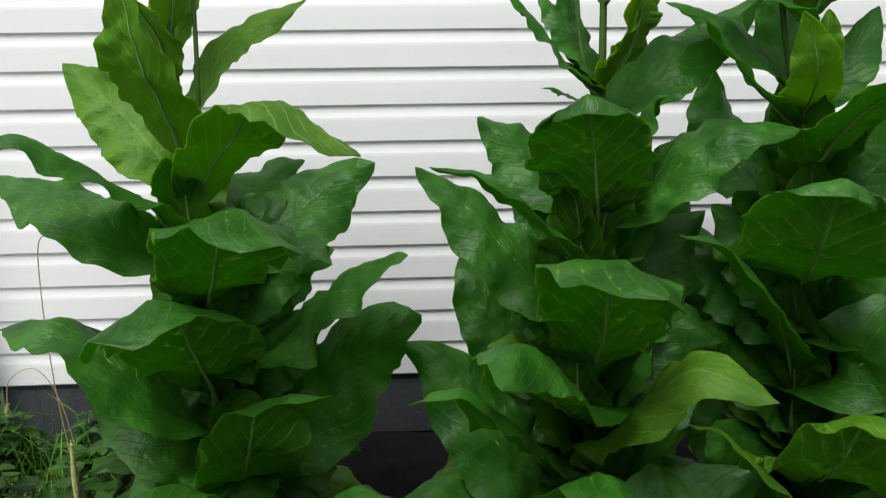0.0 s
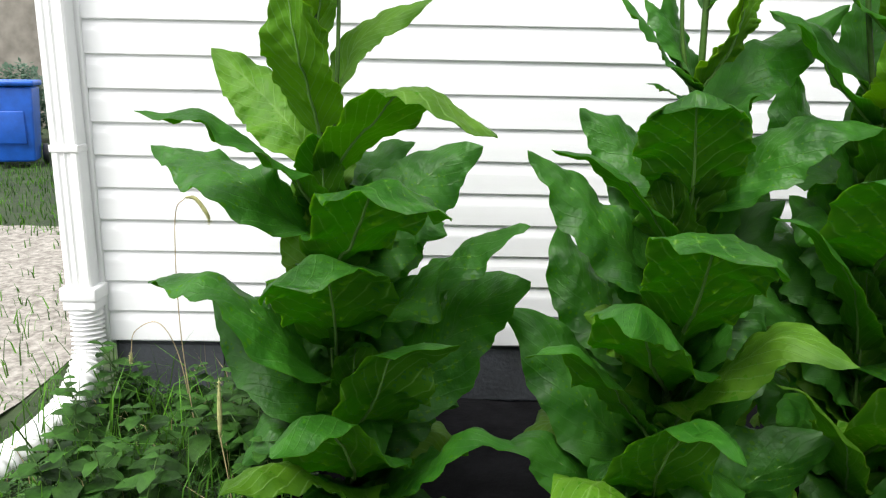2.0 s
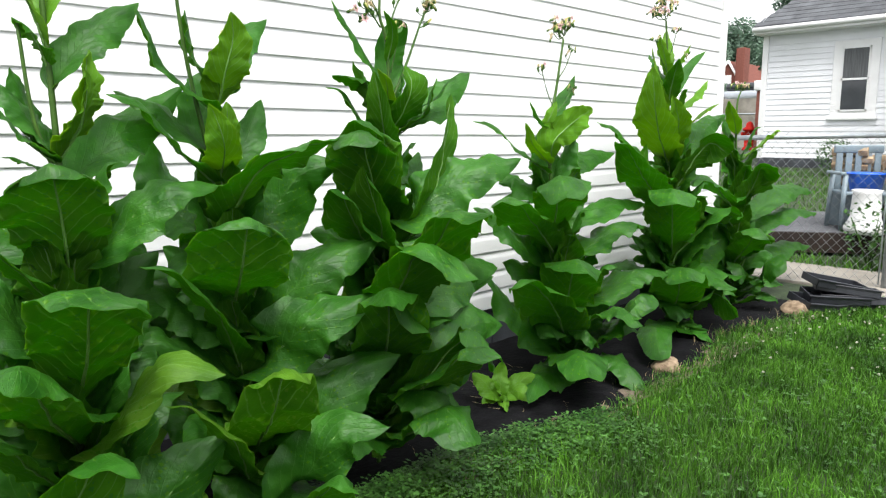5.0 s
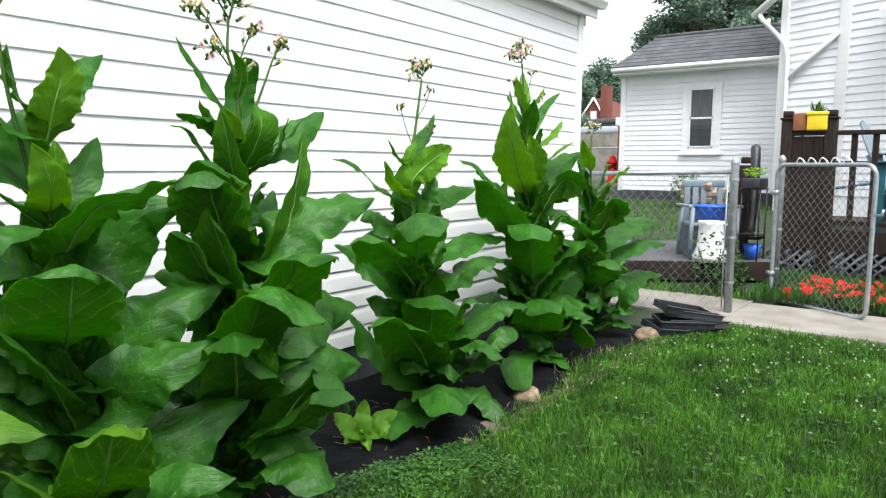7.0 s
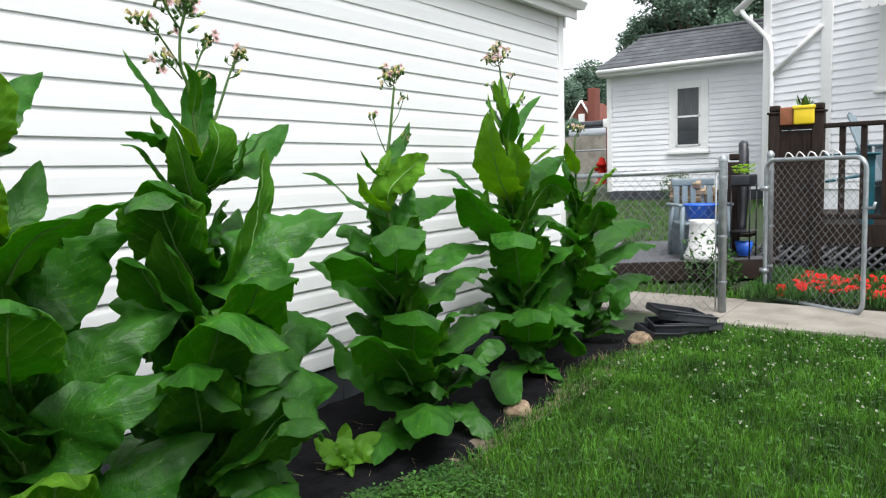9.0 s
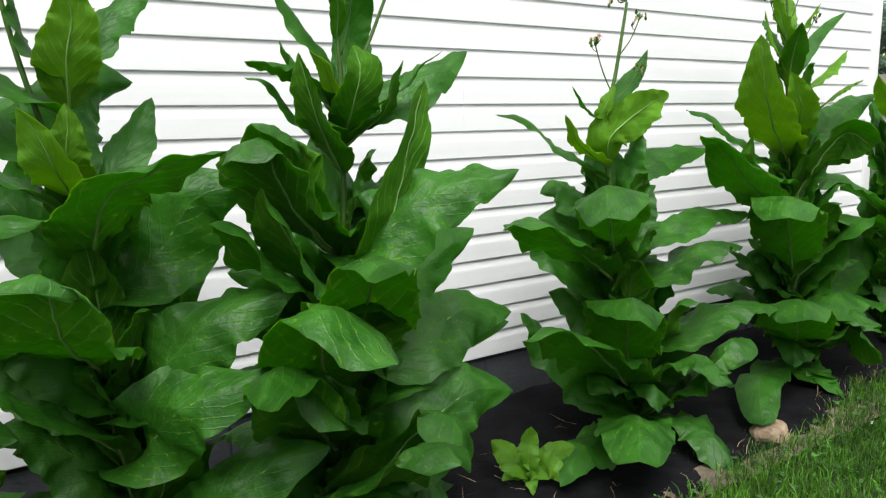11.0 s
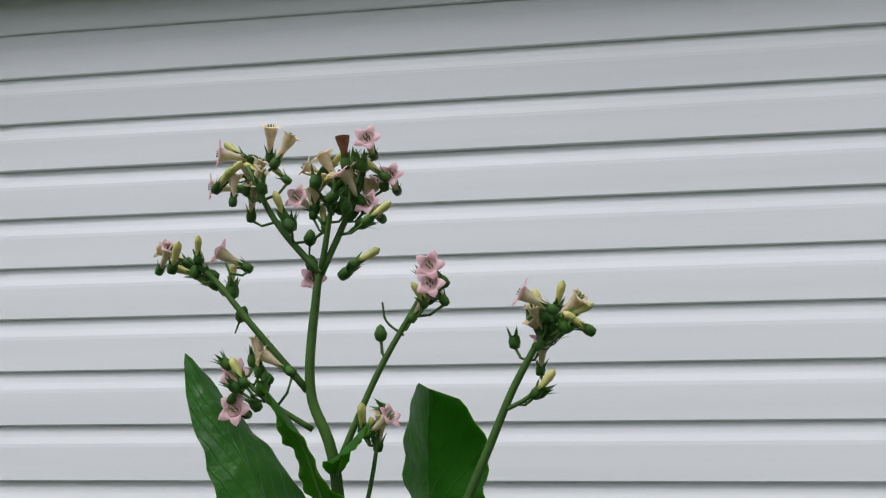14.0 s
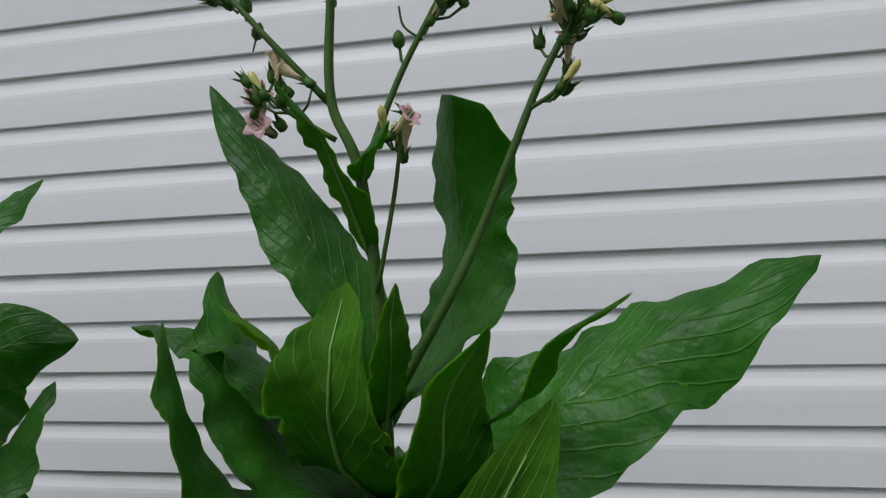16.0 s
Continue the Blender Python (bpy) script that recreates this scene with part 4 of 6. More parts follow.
leaf(F, 1.46, (5.409, -0.500, 1.637), (5.338, -0.500, 1.735), (5.274, -0.500, 1.847), 0.067, 20, young=True)
leaf(F, 1.04, (5.163, -0.460, 1.249), (5.030, -0.420, 1.364), (4.861, -0.400, 1.402), 0.172, 40)
leaf(F, 0.79, (5.002, -0.640, 1.081), (4.724, -0.690, 1.257), (4.552, -0.720, 1.289), 0.285, -5)
leaf(F, 0.94, (5.543, -0.640, 1.131), (5.650, -0.710, 1.275), (5.743, -0.800, 1.205), 0.252, 0)
leaf(F, 1.14, (5.877, -0.500, 1.298), (6.153, -0.480, 1.415), (6.410, -0.460, 1.475), 0.189, 50)
leaf(F, 1.40, (5.638, -0.550, 1.514), (5.780, -0.550, 1.609), (5.914, -0.550, 1.685), 0.123, -20, young=True)
leaf(F, 1.29, (5.667, -0.580, 1.407), (5.814, -0.580, 1.482), (6.027, -0.580, 1.540), 0.104, -20, young=True)
leaf(F, 1.50, (5.642, -0.500, 1.677), (5.781, -0.500, 1.792), (5.968, -0.500, 1.886), 0.069, 40)
leaf(F, 0.57, (5.288, -0.680, 0.779), (5.003, -0.820, 1.025), (4.810, -0.960, 0.964), 0.306, 0)
leaf(F, 0.53, (5.662, -0.680, 0.728), (5.761, -0.740, 0.847), (6.011, -0.790, 0.795), 0.275, 15)
leaf(F, 0.40, (5.952, -0.550, 0.504), (6.351, -0.520, 0.622), (6.698, -0.500, 0.662), 0.275, 60)
leaf(F, 0.40, (5.349, -0.500, 0.612), (5.241, -0.480, 0.686), (5.139, -0.460, 0.719), 0.258, 40)
leaf(F, 0.12, (5.328, -0.720, 0.355), (5.074, -0.860, 0.567), (4.939, -1.000, 0.530), 0.324, 0)
leaf(F, 0.08, (5.597, -0.740, 0.261), (5.660, -0.820, 0.320), (5.670, -0.960, 0.191), 0.252, 10)
leaf(F, 0.08, (5.460, -0.740, 0.129), (5.492, -0.800, 0.123), (5.369, -0.930, 0.075), 0.216, 0)
leaf(F, 0.08, (5.029, -0.760, 0.213), (4.854, -0.840, 0.225), (4.674, -0.980, 0.131), 0.198, 0)
leaf(F, 1.00, (5.165, -0.580, 1.123), (5.060, -0.600, 1.193), (5.051, -0.620, 1.275), 0.171, 0)
leaf(G, 1.12, (6.605, -0.600, 1.223), (6.796, -0.600, 1.300), (7.031, -0.600, 1.369), 0.190, -30, young=True)
leaf(G, 1.33, (6.287, -0.580, 1.435), (6.233, -0.580, 1.492), (6.179, -0.580, 1.564), 0.104, 0, young=True)
leaf(G, 1.10, (6.355, -0.520, 1.257), (6.342, -0.500, 1.337), (6.285, -0.500, 1.424), 0.155, 50)
leaf(G, 0.77, (6.410, -0.680, 0.946), (6.383, -0.760, 1.106), (6.428, -0.870, 1.046), 0.297, 0)
leaf(G, 0.79, (6.000, -0.620, 0.975), (5.762, -0.630, 1.069), (5.595, -0.640, 1.003), 0.275, 20)
leaf(G, 0.64, (6.882, -0.620, 0.824), (7.318, -0.620, 0.911), (7.835, -0.620, 0.856), 0.209, 30)
leaf(G, 0.52, (6.912, -0.660, 0.689), (7.219, -0.690, 0.749), (7.676, -0.710, 0.680), 0.190, 20)
leaf(G, 0.39, (6.329, -0.720, 0.563), (6.260, -0.800, 0.682), (6.208, -0.910, 0.619), 0.270, 0)
leaf(G, 0.30, (7.061, -0.600, 0.405), (7.403, -0.600, 0.447), (7.906, -0.600, 0.370), 0.209, 30)
leaf(G, 0.09, (6.526, -0.720, 0.247), (6.451, -0.800, 0.415), (6.385, -0.910, 0.340), 0.288, 0)
leaf(G, 0.08, (6.445, -0.720, 0.132), (6.486, -0.780, 0.207), (6.440, -0.890, 0.157), 0.234, 0)
leaf(G, 0.66, (6.112, -0.620, 0.781), (5.868, -0.650, 0.859), (5.647, -0.680, 0.858), 0.252, 10)
leaf(G, 0.24, (5.990, -0.660, 0.403), (5.731, -0.700, 0.480), (5.417, -0.800, 0.440), 0.270, 10)
leaf(C, 1.41, (2.307, -0.800, 1.518), (2.323, -0.820, 1.604), (2.309, -0.840, 1.680), 0.133, 0, young=True)
leaf(D, 0.93, (2.957, -0.950, 1.061), (3.098, -1.050, 1.194), (3.301, -1.120, 1.237), 0.232, 50)
leaf(D, 0.73, (3.091, -0.850, 0.720), (3.295, -0.850, 0.805), (3.495, -0.850, 0.773), 0.224, 55)
leaf(D, 0.24, (2.894, -1.000, 0.443), (3.066, -1.100, 0.618), (3.032, -1.240, 0.539), 0.270, 0)
leaf(E, 1.34, (4.042, -0.620, 1.391), (3.972, -0.640, 1.443), (3.936, -0.640, 1.486), 0.043, 20)
leaf(E, 1.27, (4.273, -0.550, 1.338), (4.343, -0.550, 1.396), (4.389, -0.550, 1.470), 0.060, 40, young=True)
leaf(B, 1.25, (1.794, -0.740, 1.344), (1.753, -0.720, 1.419), (1.703, -0.700, 1.470), 0.104, 35)
leaf(B, 1.44, (1.901, -0.740, 1.533), (1.986, -0.720, 1.625), (2.100, -0.700, 1.698), 0.129, 45)
leaf(B, 1.28, (1.879, -0.800, 1.344), (1.895, -0.820, 1.424), (1.897, -0.820, 1.492), 0.104, 0, young=True)
leaf(B, 1.50, (1.815, -0.760, 1.550), (1.792, -0.760, 1.589), (1.756, -0.760, 1.613), 0.085, 30)
leaf(C, 1.44, (2.245, -0.740, 1.539), (2.228, -0.740, 1.611), (2.218, -0.740, 1.685), 0.104, 30)
leaf(C, 1.44, (2.366, -0.720, 1.545), (2.428, -0.700, 1.638), (2.523, -0.680, 1.699), 0.112, 45)
leaf(C, 1.18, (2.412, -0.700, 1.296), (2.459, -0.680, 1.374), (2.503, -0.660, 1.443), 0.120, 55)
leaf(C, 1.22, (2.287, -0.800, 1.306), (2.293, -0.820, 1.373), (2.292, -0.820, 1.422), 0.095, 0, young=True)
# inner leaves that fill the heart of each plant, spiralling up the stalk
for plant, z0, z1, count, size in ((A, 0.1, 0.9, 17, 0.44), (B, 0.1, 0.95, 19, 0.48), (C, 0.1, 1.0, 21, 0.48), (D, 0.1, 1.05, 20, 0.44), (E, 0.1, 1.0, 20, 0.5), (F, 0.1, 1.3, 24, 0.54), (G, 0.1, 1.1, 20, 0.5)):
    for i in range(count):
        r = plant.rng
        a = i * 137.5 + r.uniform(-20, 20)
        f = (i + 0.5) / count
        size_ = size * (1 - 0.3 * f) * r.uniform(0.85, 1.08)
        steep = radians(58 + 12 * f + r.uniform(-6, 6))
        side = abs(math.cos(radians(a)))
        spreading_leaf(plant, z0 + (z1 - z0) * f, a, size_ * math.cos(steep), size_ * math.sin(steep), -0.02, size_ * r.uniform(0.38, 0.48), 40 * side * r.random())
# upright leaves at the back, turned out from the wall
for plant, count in ((A, 4), (B, 8), (C, 9), (D, 6), (E, 4), (F, 4)):
    for i in range(count):
        r = plant.rng
        size_ = r.uniform(0.4, 0.5)
        spreading_leaf(plant, 0.2 + 0.62 * i / count, 20 + 140 * ((i * 0.618 + 0.2) % 1), size_ * 0.5, size_ * 0.72, -0.05, size_ * 0.48, 50)
# dark leaves that close the gaps between neighbouring plants
for plant, bearings in ((A, (20, -5)), (B, (15, 40, -8, 165, 28)), (C, (150, 172, 195, 12, 160)), (D, (155, 180, 30, 168)), (E, (150, 30)), (F, (160, 20))):
    for i, a in enumerate(bearings):
        for z in (0.16, 0.42, 0.66):
            r = plant.rng
            size_ = r.uniform(0.4, 0.5)
            spreading_leaf(plant, z + r.uniform(-0.08, 0.08), a + r.uniform(-12, 12), size_ * 0.66, size_ * r.uniform(0.45, 0.65), r.uniform(-0.06, 0.04), size_ * 0.42, 55)
# broad low leaves that lean out and hang towards the bed
for plant, count, size in ((A, 7, 0.42), (B, 8, 0.46), (C, 8, 0.46), (D, 8, 0.46), (E, 8, 0.46), (F, 8, 0.52), (G, 7, 0.48)):
    for i in range(count):
        r = plant.rng
        a = i * 360 / count + r.uniform(-15, 15)
        spreading_leaf(plant, 0.1 + 0.2 * ((i * 0.618) % 1), a, size * r.uniform(0.7, 0.95), size * r.uniform(0.3, 0.5), r.uniform(0.04, 0.12), size * 0.44, 25 * abs(math.cos(radians(a))))
# side shoots and smaller top leaves
branch(A, [(0.92, -0.68, 1.0), (0.95, -0.69, 1.25), (0.965, -0.7, 1.62)], 0.008, 0.005)
branch(B, [(1.84, -0.75, 1.2), (1.79, -0.75, 1.36), (1.77, -0.75, 1.6)], 0.007, 0.005)
branch(C, [(2.32, -0.72, 1.12), (2.25, -0.73, 1.38), (2.205, -0.74, 1.6), (2.18, -0.745, 1.84)], 0.009, 0.005)
for plant, top in ((A, 1.5), (B, 1.6), (F, 1.72)):
    for i in range(2 if plant is B else 5):
        spreading_leaf(plant, top - 0.05 * i, i * 137 + 40, 0.1 + 0.015 * i, 0.2, -0.06, 0.08 + 0.01 * i, 10, (YOUNG_TOP, YOUNG_LOW) if i < 3 else None)

# ---- bloom of the plant in the middle of the row
branch(D, [(2.943, -0.76, 1.865), (2.894, -0.765, 1.923), (2.862, -0.77, 1.985)], 0.0045, 0.003)
branch(D, [(2.943, -0.76, 1.865), (2.972, -0.755, 1.936), (2.988, -0.75, 2.0)], 0.0045, 0.003)
branch(D, [(2.943, -0.76, 1.868), (2.955, -0.77, 1.93), (2.96, -0.775, 1.965)], 0.004, 0.002)
branch(D, [(2.931, -0.76, 1.745), (2.87, -0.77, 1.816), (2.832, -0.77, 1.86), (2.799, -0.77, 1.886)], 0.0045, 0.0025)
branch(D, [(2.96, -0.76, 1.662), (3.002, -0.755, 1.759), (3.042, -0.75, 1.83), (3.06, -0.75, 1.862)], 0.0045, 0.0025)
branch(D, [(2.97, -0.76, 1.42), (3.06, -0.75, 1.57), (3.112, -0.75, 1.679), (3.143, -0.75, 1.747), (3.18, -0.75, 1.81)], 0.007, 0.0035)
branch(D, [(3.13, -0.75, 1.722), (3.155, -0.755, 1.735), (3.18, -0.755, 1.757)], 0.003, 0.002)
branch(D, [(2.937, -0.76, 1.706), (2.895, -0.775, 1.735), (2.86, -0.775, 1.765)], 0.0035, 0.0025)
branch(D, [(2.975, -0.77, 1.55), (3.0, -0.775, 1.65), (3.01, -0.775, 1.715)], 0.003, 0.002)
branch(D, [(3.03, -0.752, 1.80), (3.012, -0.754, 1.815), (3.008, -0.755, 1.835)], 0.0016, 0.0012)
branch(D, [(2.845, -0.77, 1.845), (2.848, -0.772, 1.865), (2.842, -0.772, 1.88)], 0.0016, 0.0012)
bloom(D, "f", 2.995, -0.776, 2.009, 90)
bloom(D, "f", 3.017, -0.757, 1.973, 90)
bloom(D, "f", 2.994, -0.768, 1.940, 90)
bloom(D, "f", 2.912, -0.754, 1.953, 90)
bloom(D, "f", 2.932, -0.752, 1.863, 90)
bloom(D, "f", 3.062, -0.786, 1.868, 90)
bloom(D, "f", 3.063, -0.789, 1.849, 90)
bloom(D, "f", 2.844, -0.740, 1.764, 90)
bloom(D, "f", 2.858, -0.774, 1.728, 90)
bloom(D, "p", 2.832, -0.776, 1.998, 175)
bloom(D, "p", 2.803, -0.730, 1.975, 180)
bloom(D, "p", 2.830, -0.762, 1.893, 150)
bloom(D, "w", 2.876, -0.740, 2.040, 80)
bloom(D, "w", 2.907, -0.761, 2.020, 60)
bloom(D, "w", 2.759, -0.752, 1.901, 150)
bloom(D, "p", 3.152, -0.781, 1.838, 150)
bloom(D, "w", 3.213, -0.752, 1.836, 40)
bloom(D, "w", 3.005, -0.738, 1.721, 80)
bloom(D, "w", 2.876, -0.759, 1.800, 95)
bloom(D, "w", 2.918, -0.746, 1.989, 150)
bloom(D, "w", 2.940, -0.750, 1.999, 120)
bloom(D, "o", 2.971, -0.786, 2.008, 95)
bloom(D, "b", 2.825, -0.745, 2.021, 140)
bloom(D, "b", 2.929, -0.755, 1.960, 140)
bloom(D, "b", 3.007, -0.772, 1.888, 30)
bloom(D, "b", 3.022, -0.788, 1.933, 35)
bloom(D, "b", 3.196, -0.738, 1.853, 75)
bloom(D, "b", 3.166, -0.762, 1.842, 110)
bloom(D, "b", 3.224, -0.747, 1.828, 25)
bloom(D, "b", 2.837, -0.737, 1.884, 85)
bloom(D, "b", 2.799, -0.747, 1.898, 100)
bloom(D, "b", 2.764, -0.735, 1.883, 160)
bloom(D, "b", 3.182, -0.766, 1.761, 50)
bloom(D, "b", 3.070, -0.742, 1.862, 30)
bloom(D, "b", 2.891, -0.763, 1.956, 110)
bloom(D, "b", 2.982, -0.734, 1.982, 60)
bloom(D, "g", 2.851, -0.737, 1.992, 120)
bloom(D, "g", 2.882, -0.784, 1.964, 100)
bloom(D, "g", 2.973, -0.782, 1.941, 100)
bloom(D, "g", 2.991, -0.777, 1.987, 80)
bloom(D, "g", 2.900, -0.732, 1.935, 90)
bloom(D, "c", 2.932, -0.764, 1.911, 80)
bloom(D, "c", 2.929, -0.752, 1.886, 100)
bloom(D, "g", 2.978, -0.772, 1.868, 30)
bloom(D, "g", 2.995, -0.760, 1.920, 10)
bloom(D, "g", 2.818, -0.767, 1.871, 150)
bloom(D, "g", 2.850, -0.769, 1.857, 90)
bloom(D, "c", 2.858, -0.755, 1.832, 70)
bloom(D, "c", 3.006, -0.755, 1.809, 90)
bloom(D, "g", 3.051, -0.736, 1.842, 60)
bloom(D, "g", 3.178, -0.749, 1.815, 110)
bloom(D, "g", 3.192, -0.734, 1.816, 70)
bloom(D, "g", 3.168, -0.739, 1.812, 140)
bloom(D, "g", 3.144, -0.731, 1.800, 90)
bloom(D, "g", 3.175, -0.750, 1.744, 30)
bloom(D, "g", 2.890, -0.780, 1.756, 80)
bloom(D, "g", 2.863, -0.738, 1.737, 120)
bloom(D, "g", 2.844, -0.732, 1.984, 170)
bloom(D, "g", 2.948, -0.736, 1.948, 140)
bloom(D, "g", 2.980, -0.756, 1.936, 40)
bloom(D, "g", 2.978, -0.747, 1.995, 120)
bloom(D, "g", 2.907, -0.777, 1.922, 130)
bloom(D, "g", 3.062, -0.740, 1.841, 20)
bloom(D, "g", 3.204, -0.756, 1.807, 20)
# extra buds and calyxes packed round the tips of the shoots
for tip, n in (((2.866, -0.77, 1.975), 9), ((2.985, -0.752, 1.985), 11), ((2.955, -0.775, 1.955), 9), ((2.80, -0.77, 1.885), 5), ((3.055, -0.75, 1.855), 5), ((3.178, -0.75, 1.805), 9), ((2.862, -0.775, 1.765), 7), ((3.008, -0.775, 1.71), 4)):
    for k in range(n):
        r = D.rng
        o = Vector((r.uniform(-0.024, 0.024), r.uniform(-0.02, 0.02), r.uniform(-0.016, 0.022)))
        bloom(D, r.choice("ggbbpwwg"), *(Vector(tip) + o), r.uniform(30, 150), r.uniform(0.8, 1.05))

panicle(E, (4.285, -0.56, 1.87), 6, 0.055)
panicle(F, (5.42, -0.48, 2.12), 7, 0.075)


def side_shoot(plant, z, q, count):
    """A thin shoot off the stalk that ends in a small tuft of flowers."""
    q = Vector(q)
    low_ = plant.at(z)
    branch(plant, [low_, low_.lerp(q, 0.55) - Vector((0, 0, 0.02)), q], 0.0035, 0.002)
    for k in range(count):
        r = plant.rng
        o = Vector((r.uniform(-1, 1), r.uniform(-1, 1), r.uniform(-0.3, 1))) * 0.022
        bloom(plant, "gbgwgfb"[k % 7], *(q + o), r.uniform(30, 150), 0.9)


side_shoot(E, 1.46, (4.12, -0.56, 1.66), 6)
side_shoot(E, 1.6, (4.36, -0.57, 1.76), 5)
side_shoot(E, 1.42, (4.33, -0.6, 1.56), 5)
side_shoot(F, 1.78, (5.56, -0.5, 1.98), 6)
side_shoot(F, 1.7, (5.3, -0.5, 1.9), 5)
side_shoot(F, 1.62, (5.66, -0.52, 1.84), 5)
side_shoot(C, 1.4, (2.36, -0.74, 1.62), 7)
panicle(G, (6.44, -0.55, 1.68), 3, 0.05)
panicle(A, (0.895, -0.68, 1.95), 5, 0.12)
panicle(B, (1.83, -0.75, 1.92), 5, 0.12)
C.line[-1] = Vector((2.185, -0.745, 1.76))
panicle(C, (2.175, -0.745, 1.95), 8, 0.13)

# ---- young sucker plant on the fabric
K = Plant([(3.67, -0.715, 0.07), (3.672, -0.715, 0.14)], "small yellow-green tobacco seedling on black fabric", 9)
K.ob.name = "tobacco_seedling"
K.put("stalk", tube(K.line, [0.009, 0.006], 8), STEM)
aside, ahead, lift_ = Vector((0.78, -0.62, 0)), Vector((0.62, 0.78, 0)), Vector((0, 0, 1))
for (r1, z1), (r2, f2, z2), (r3, f3, z3), wide in (
        ((-0.04, 0.075), (-0.085, 0.0, 0.13), (-0.135, 0.0, 0.165), 0.105),
        ((0.0, 0.1), (0.008, 0.02, 0.165), (0.012, 0.01, 0.215), 0.082),
        ((0.045, 0.07), (0.11, 0.01, 0.125), (0.165, 0.0, 0.15), 0.115),
        ((0.04, 0.065), (0.085, -0.05, 0.085), (0.135, -0.08, 0.045), 0.09),
        ((-0.03, 0.04), (-0.065, -0.03, 0.05), (-0.095, -0.05, 0.035), 0.05),
        ((0.0, 0.035), (0.01, -0.06, 0.04), (0.015, -0.1, 0.01), 0.05),
        ((0.0, 0.09), (-0.02, -0.02, 0.12), (-0.035, -0.03, 0.13), 0.045)):
    at_ = K.line[0]
    leaf(K, 0.1, at_ + aside * r1 + lift_ * z1, at_ + aside * r2 + ahead * f2 + lift_ * z2, at_ + aside * r3 + ahead * f3 + lift_ * z3, wide, 55, face=-128, mats=(YOUNG_TOP, YOUNG_LOW))



# ---------------------------------------------------------------- rocks
def rock(x, y, size, seed, label):
    ob = finish("rock", blob(size, 1, seed, 0.35, 3), ROCK, label="")
    ob.location = (x, y, GROUND + size[2] * 0.6)
    tagged(ob, label, "rock", "rocks along the bed")


rock(4.745, -0.975, (0.09, 0.07, 0.05), 1, "flat tan rock holding down the fabric edge")
rock(6.57, -0.98, (0.11, 0.09, 0.06), 4, "rough pale rock beside the black trays")
rock(6.75, -0.9, (0.07, 0.06, 0.04), 6, "small pale rock at the bed end")


# ---------------------------------------------------------------- lawn
def scatter(name, count, region, make, mats, label, category, seed):
    rng = np.random.default_rng(seed)
    verts, faces = [], []
    tries = 0
    while count and tries < count * 6:
        tries += 1
        q = region(rng)
        if q is None:
            continue
        v, f = make(rng, q[0], q[1])
        o = len(verts)
        verts.extend(v)
        faces.extend([tuple(i + o for i in g) for g in f])
        count -= 1
    return tagged(mesh_from(name, verts, faces, mats), label, category, kind="stuff")


def lawn_region(x0, x1, y0, y1, pw=1.0):
    def pick(rng):
        x = x0 + (x1 - x0) * rng.random() ** pw
        y = y0 + (y1 - y0) * rng.random()
        if y > bed_edge(x) - 0.015 + 0.03 * rng.standard_normal() and x < 7.1:
            return None
        if x > 7.42 and (x < 8.95) and y < 2:
            return None
        return x, y
    return pick


def grass_blade(hmin, hmax, wide):
    def make(rng, x, y):
        a, lean = rng.random() * 6.283, rng.uniform(0.1, 0.8)
        h = rng.uniform(hmin, hmax)
        w = wide * rng.uniform(0.7, 1.3)
        z = ground_height(x, y)
        cx, cy = math.cos(a), math.sin(a)
        b = rng.random() * 6.283
        sx, sy = math.cos(b) * w, math.sin(b) * w
        m = (x + cx * h * lean * 0.35, y + cy * h * lean * 0.35, z + h * 0.6)
        t = (x + cx * h * lean, y + cy * h * lean, z + h * (1 - 0.3 * lean))
        return ([(x - sx, y - sy, z - 0.005), (x + sx, y + sy, z - 0.005), (m[0] + sx * 0.8, m[1] + sy * 0.8, m[2]), (m[0] - sx * 0.8, m[1] - sy * 0.8, m[2]), t],
                [(0, 1, 2, 3), (3, 2, 4)])
    return make


scatter("grass", 78000, lawn_region(2.2, 5.6, -3.4, -0.9), grass_blade(0.035, 0.095, 0.0019), GRASS, "short mown green grass of the lawn", "grass", 11)
scatter("grass", 42000, lawn_region(5.5, 7.5, -4.2, -0.85), grass_blade(0.035, 0.09, 0.0026), GRASS, "mown grass towards the concrete path", "grass", 12)
scatter("grass", 9000, lambda g: (g.uniform(9.0, 17.0), g.uniform(0.2, 4.5)), grass_blade(0.04, 0.09, 0.006), GRASS, "grass behind the chain link fence", "grass", 13)
scatter("grass", 16000, lambda g: (lambda x, y: None if (-5.5 < x < -0.35 and -3 < y < 2.7) and g.random() < 0.93 else (x, y))(g.uniform(-7, -0.2), g.uniform(0.5, 9)), grass_blade(0.04, 0.1, 0.004), GRASS, "grass beyond the gravel driveway", "grass", 14)


def clover(rng, x, y):
    z = ground_height(x, y) + rng.uniform(0.02, 0.05)
    v, f = [], []
    a0 = rng.random() * 6.28
    r = rng.uniform(0.006, 0.011)
    for k in range(3):
        a = a0 + k * 2.094
        o = len(v)
        cx, cy = x + math.cos(a) * r, y + math.sin(a) * r
        tilt = rng.uniform(-0.3, 0.5)
        for j in range(5):
            b = a + j * 1.2566
            v.append((cx + math.cos(b) * r, cy + math.sin(b) * r, z + tilt * r * math.cos(b - a)))
        f.append((o, o + 1, o + 2, o + 3, o + 4))
    return v, f


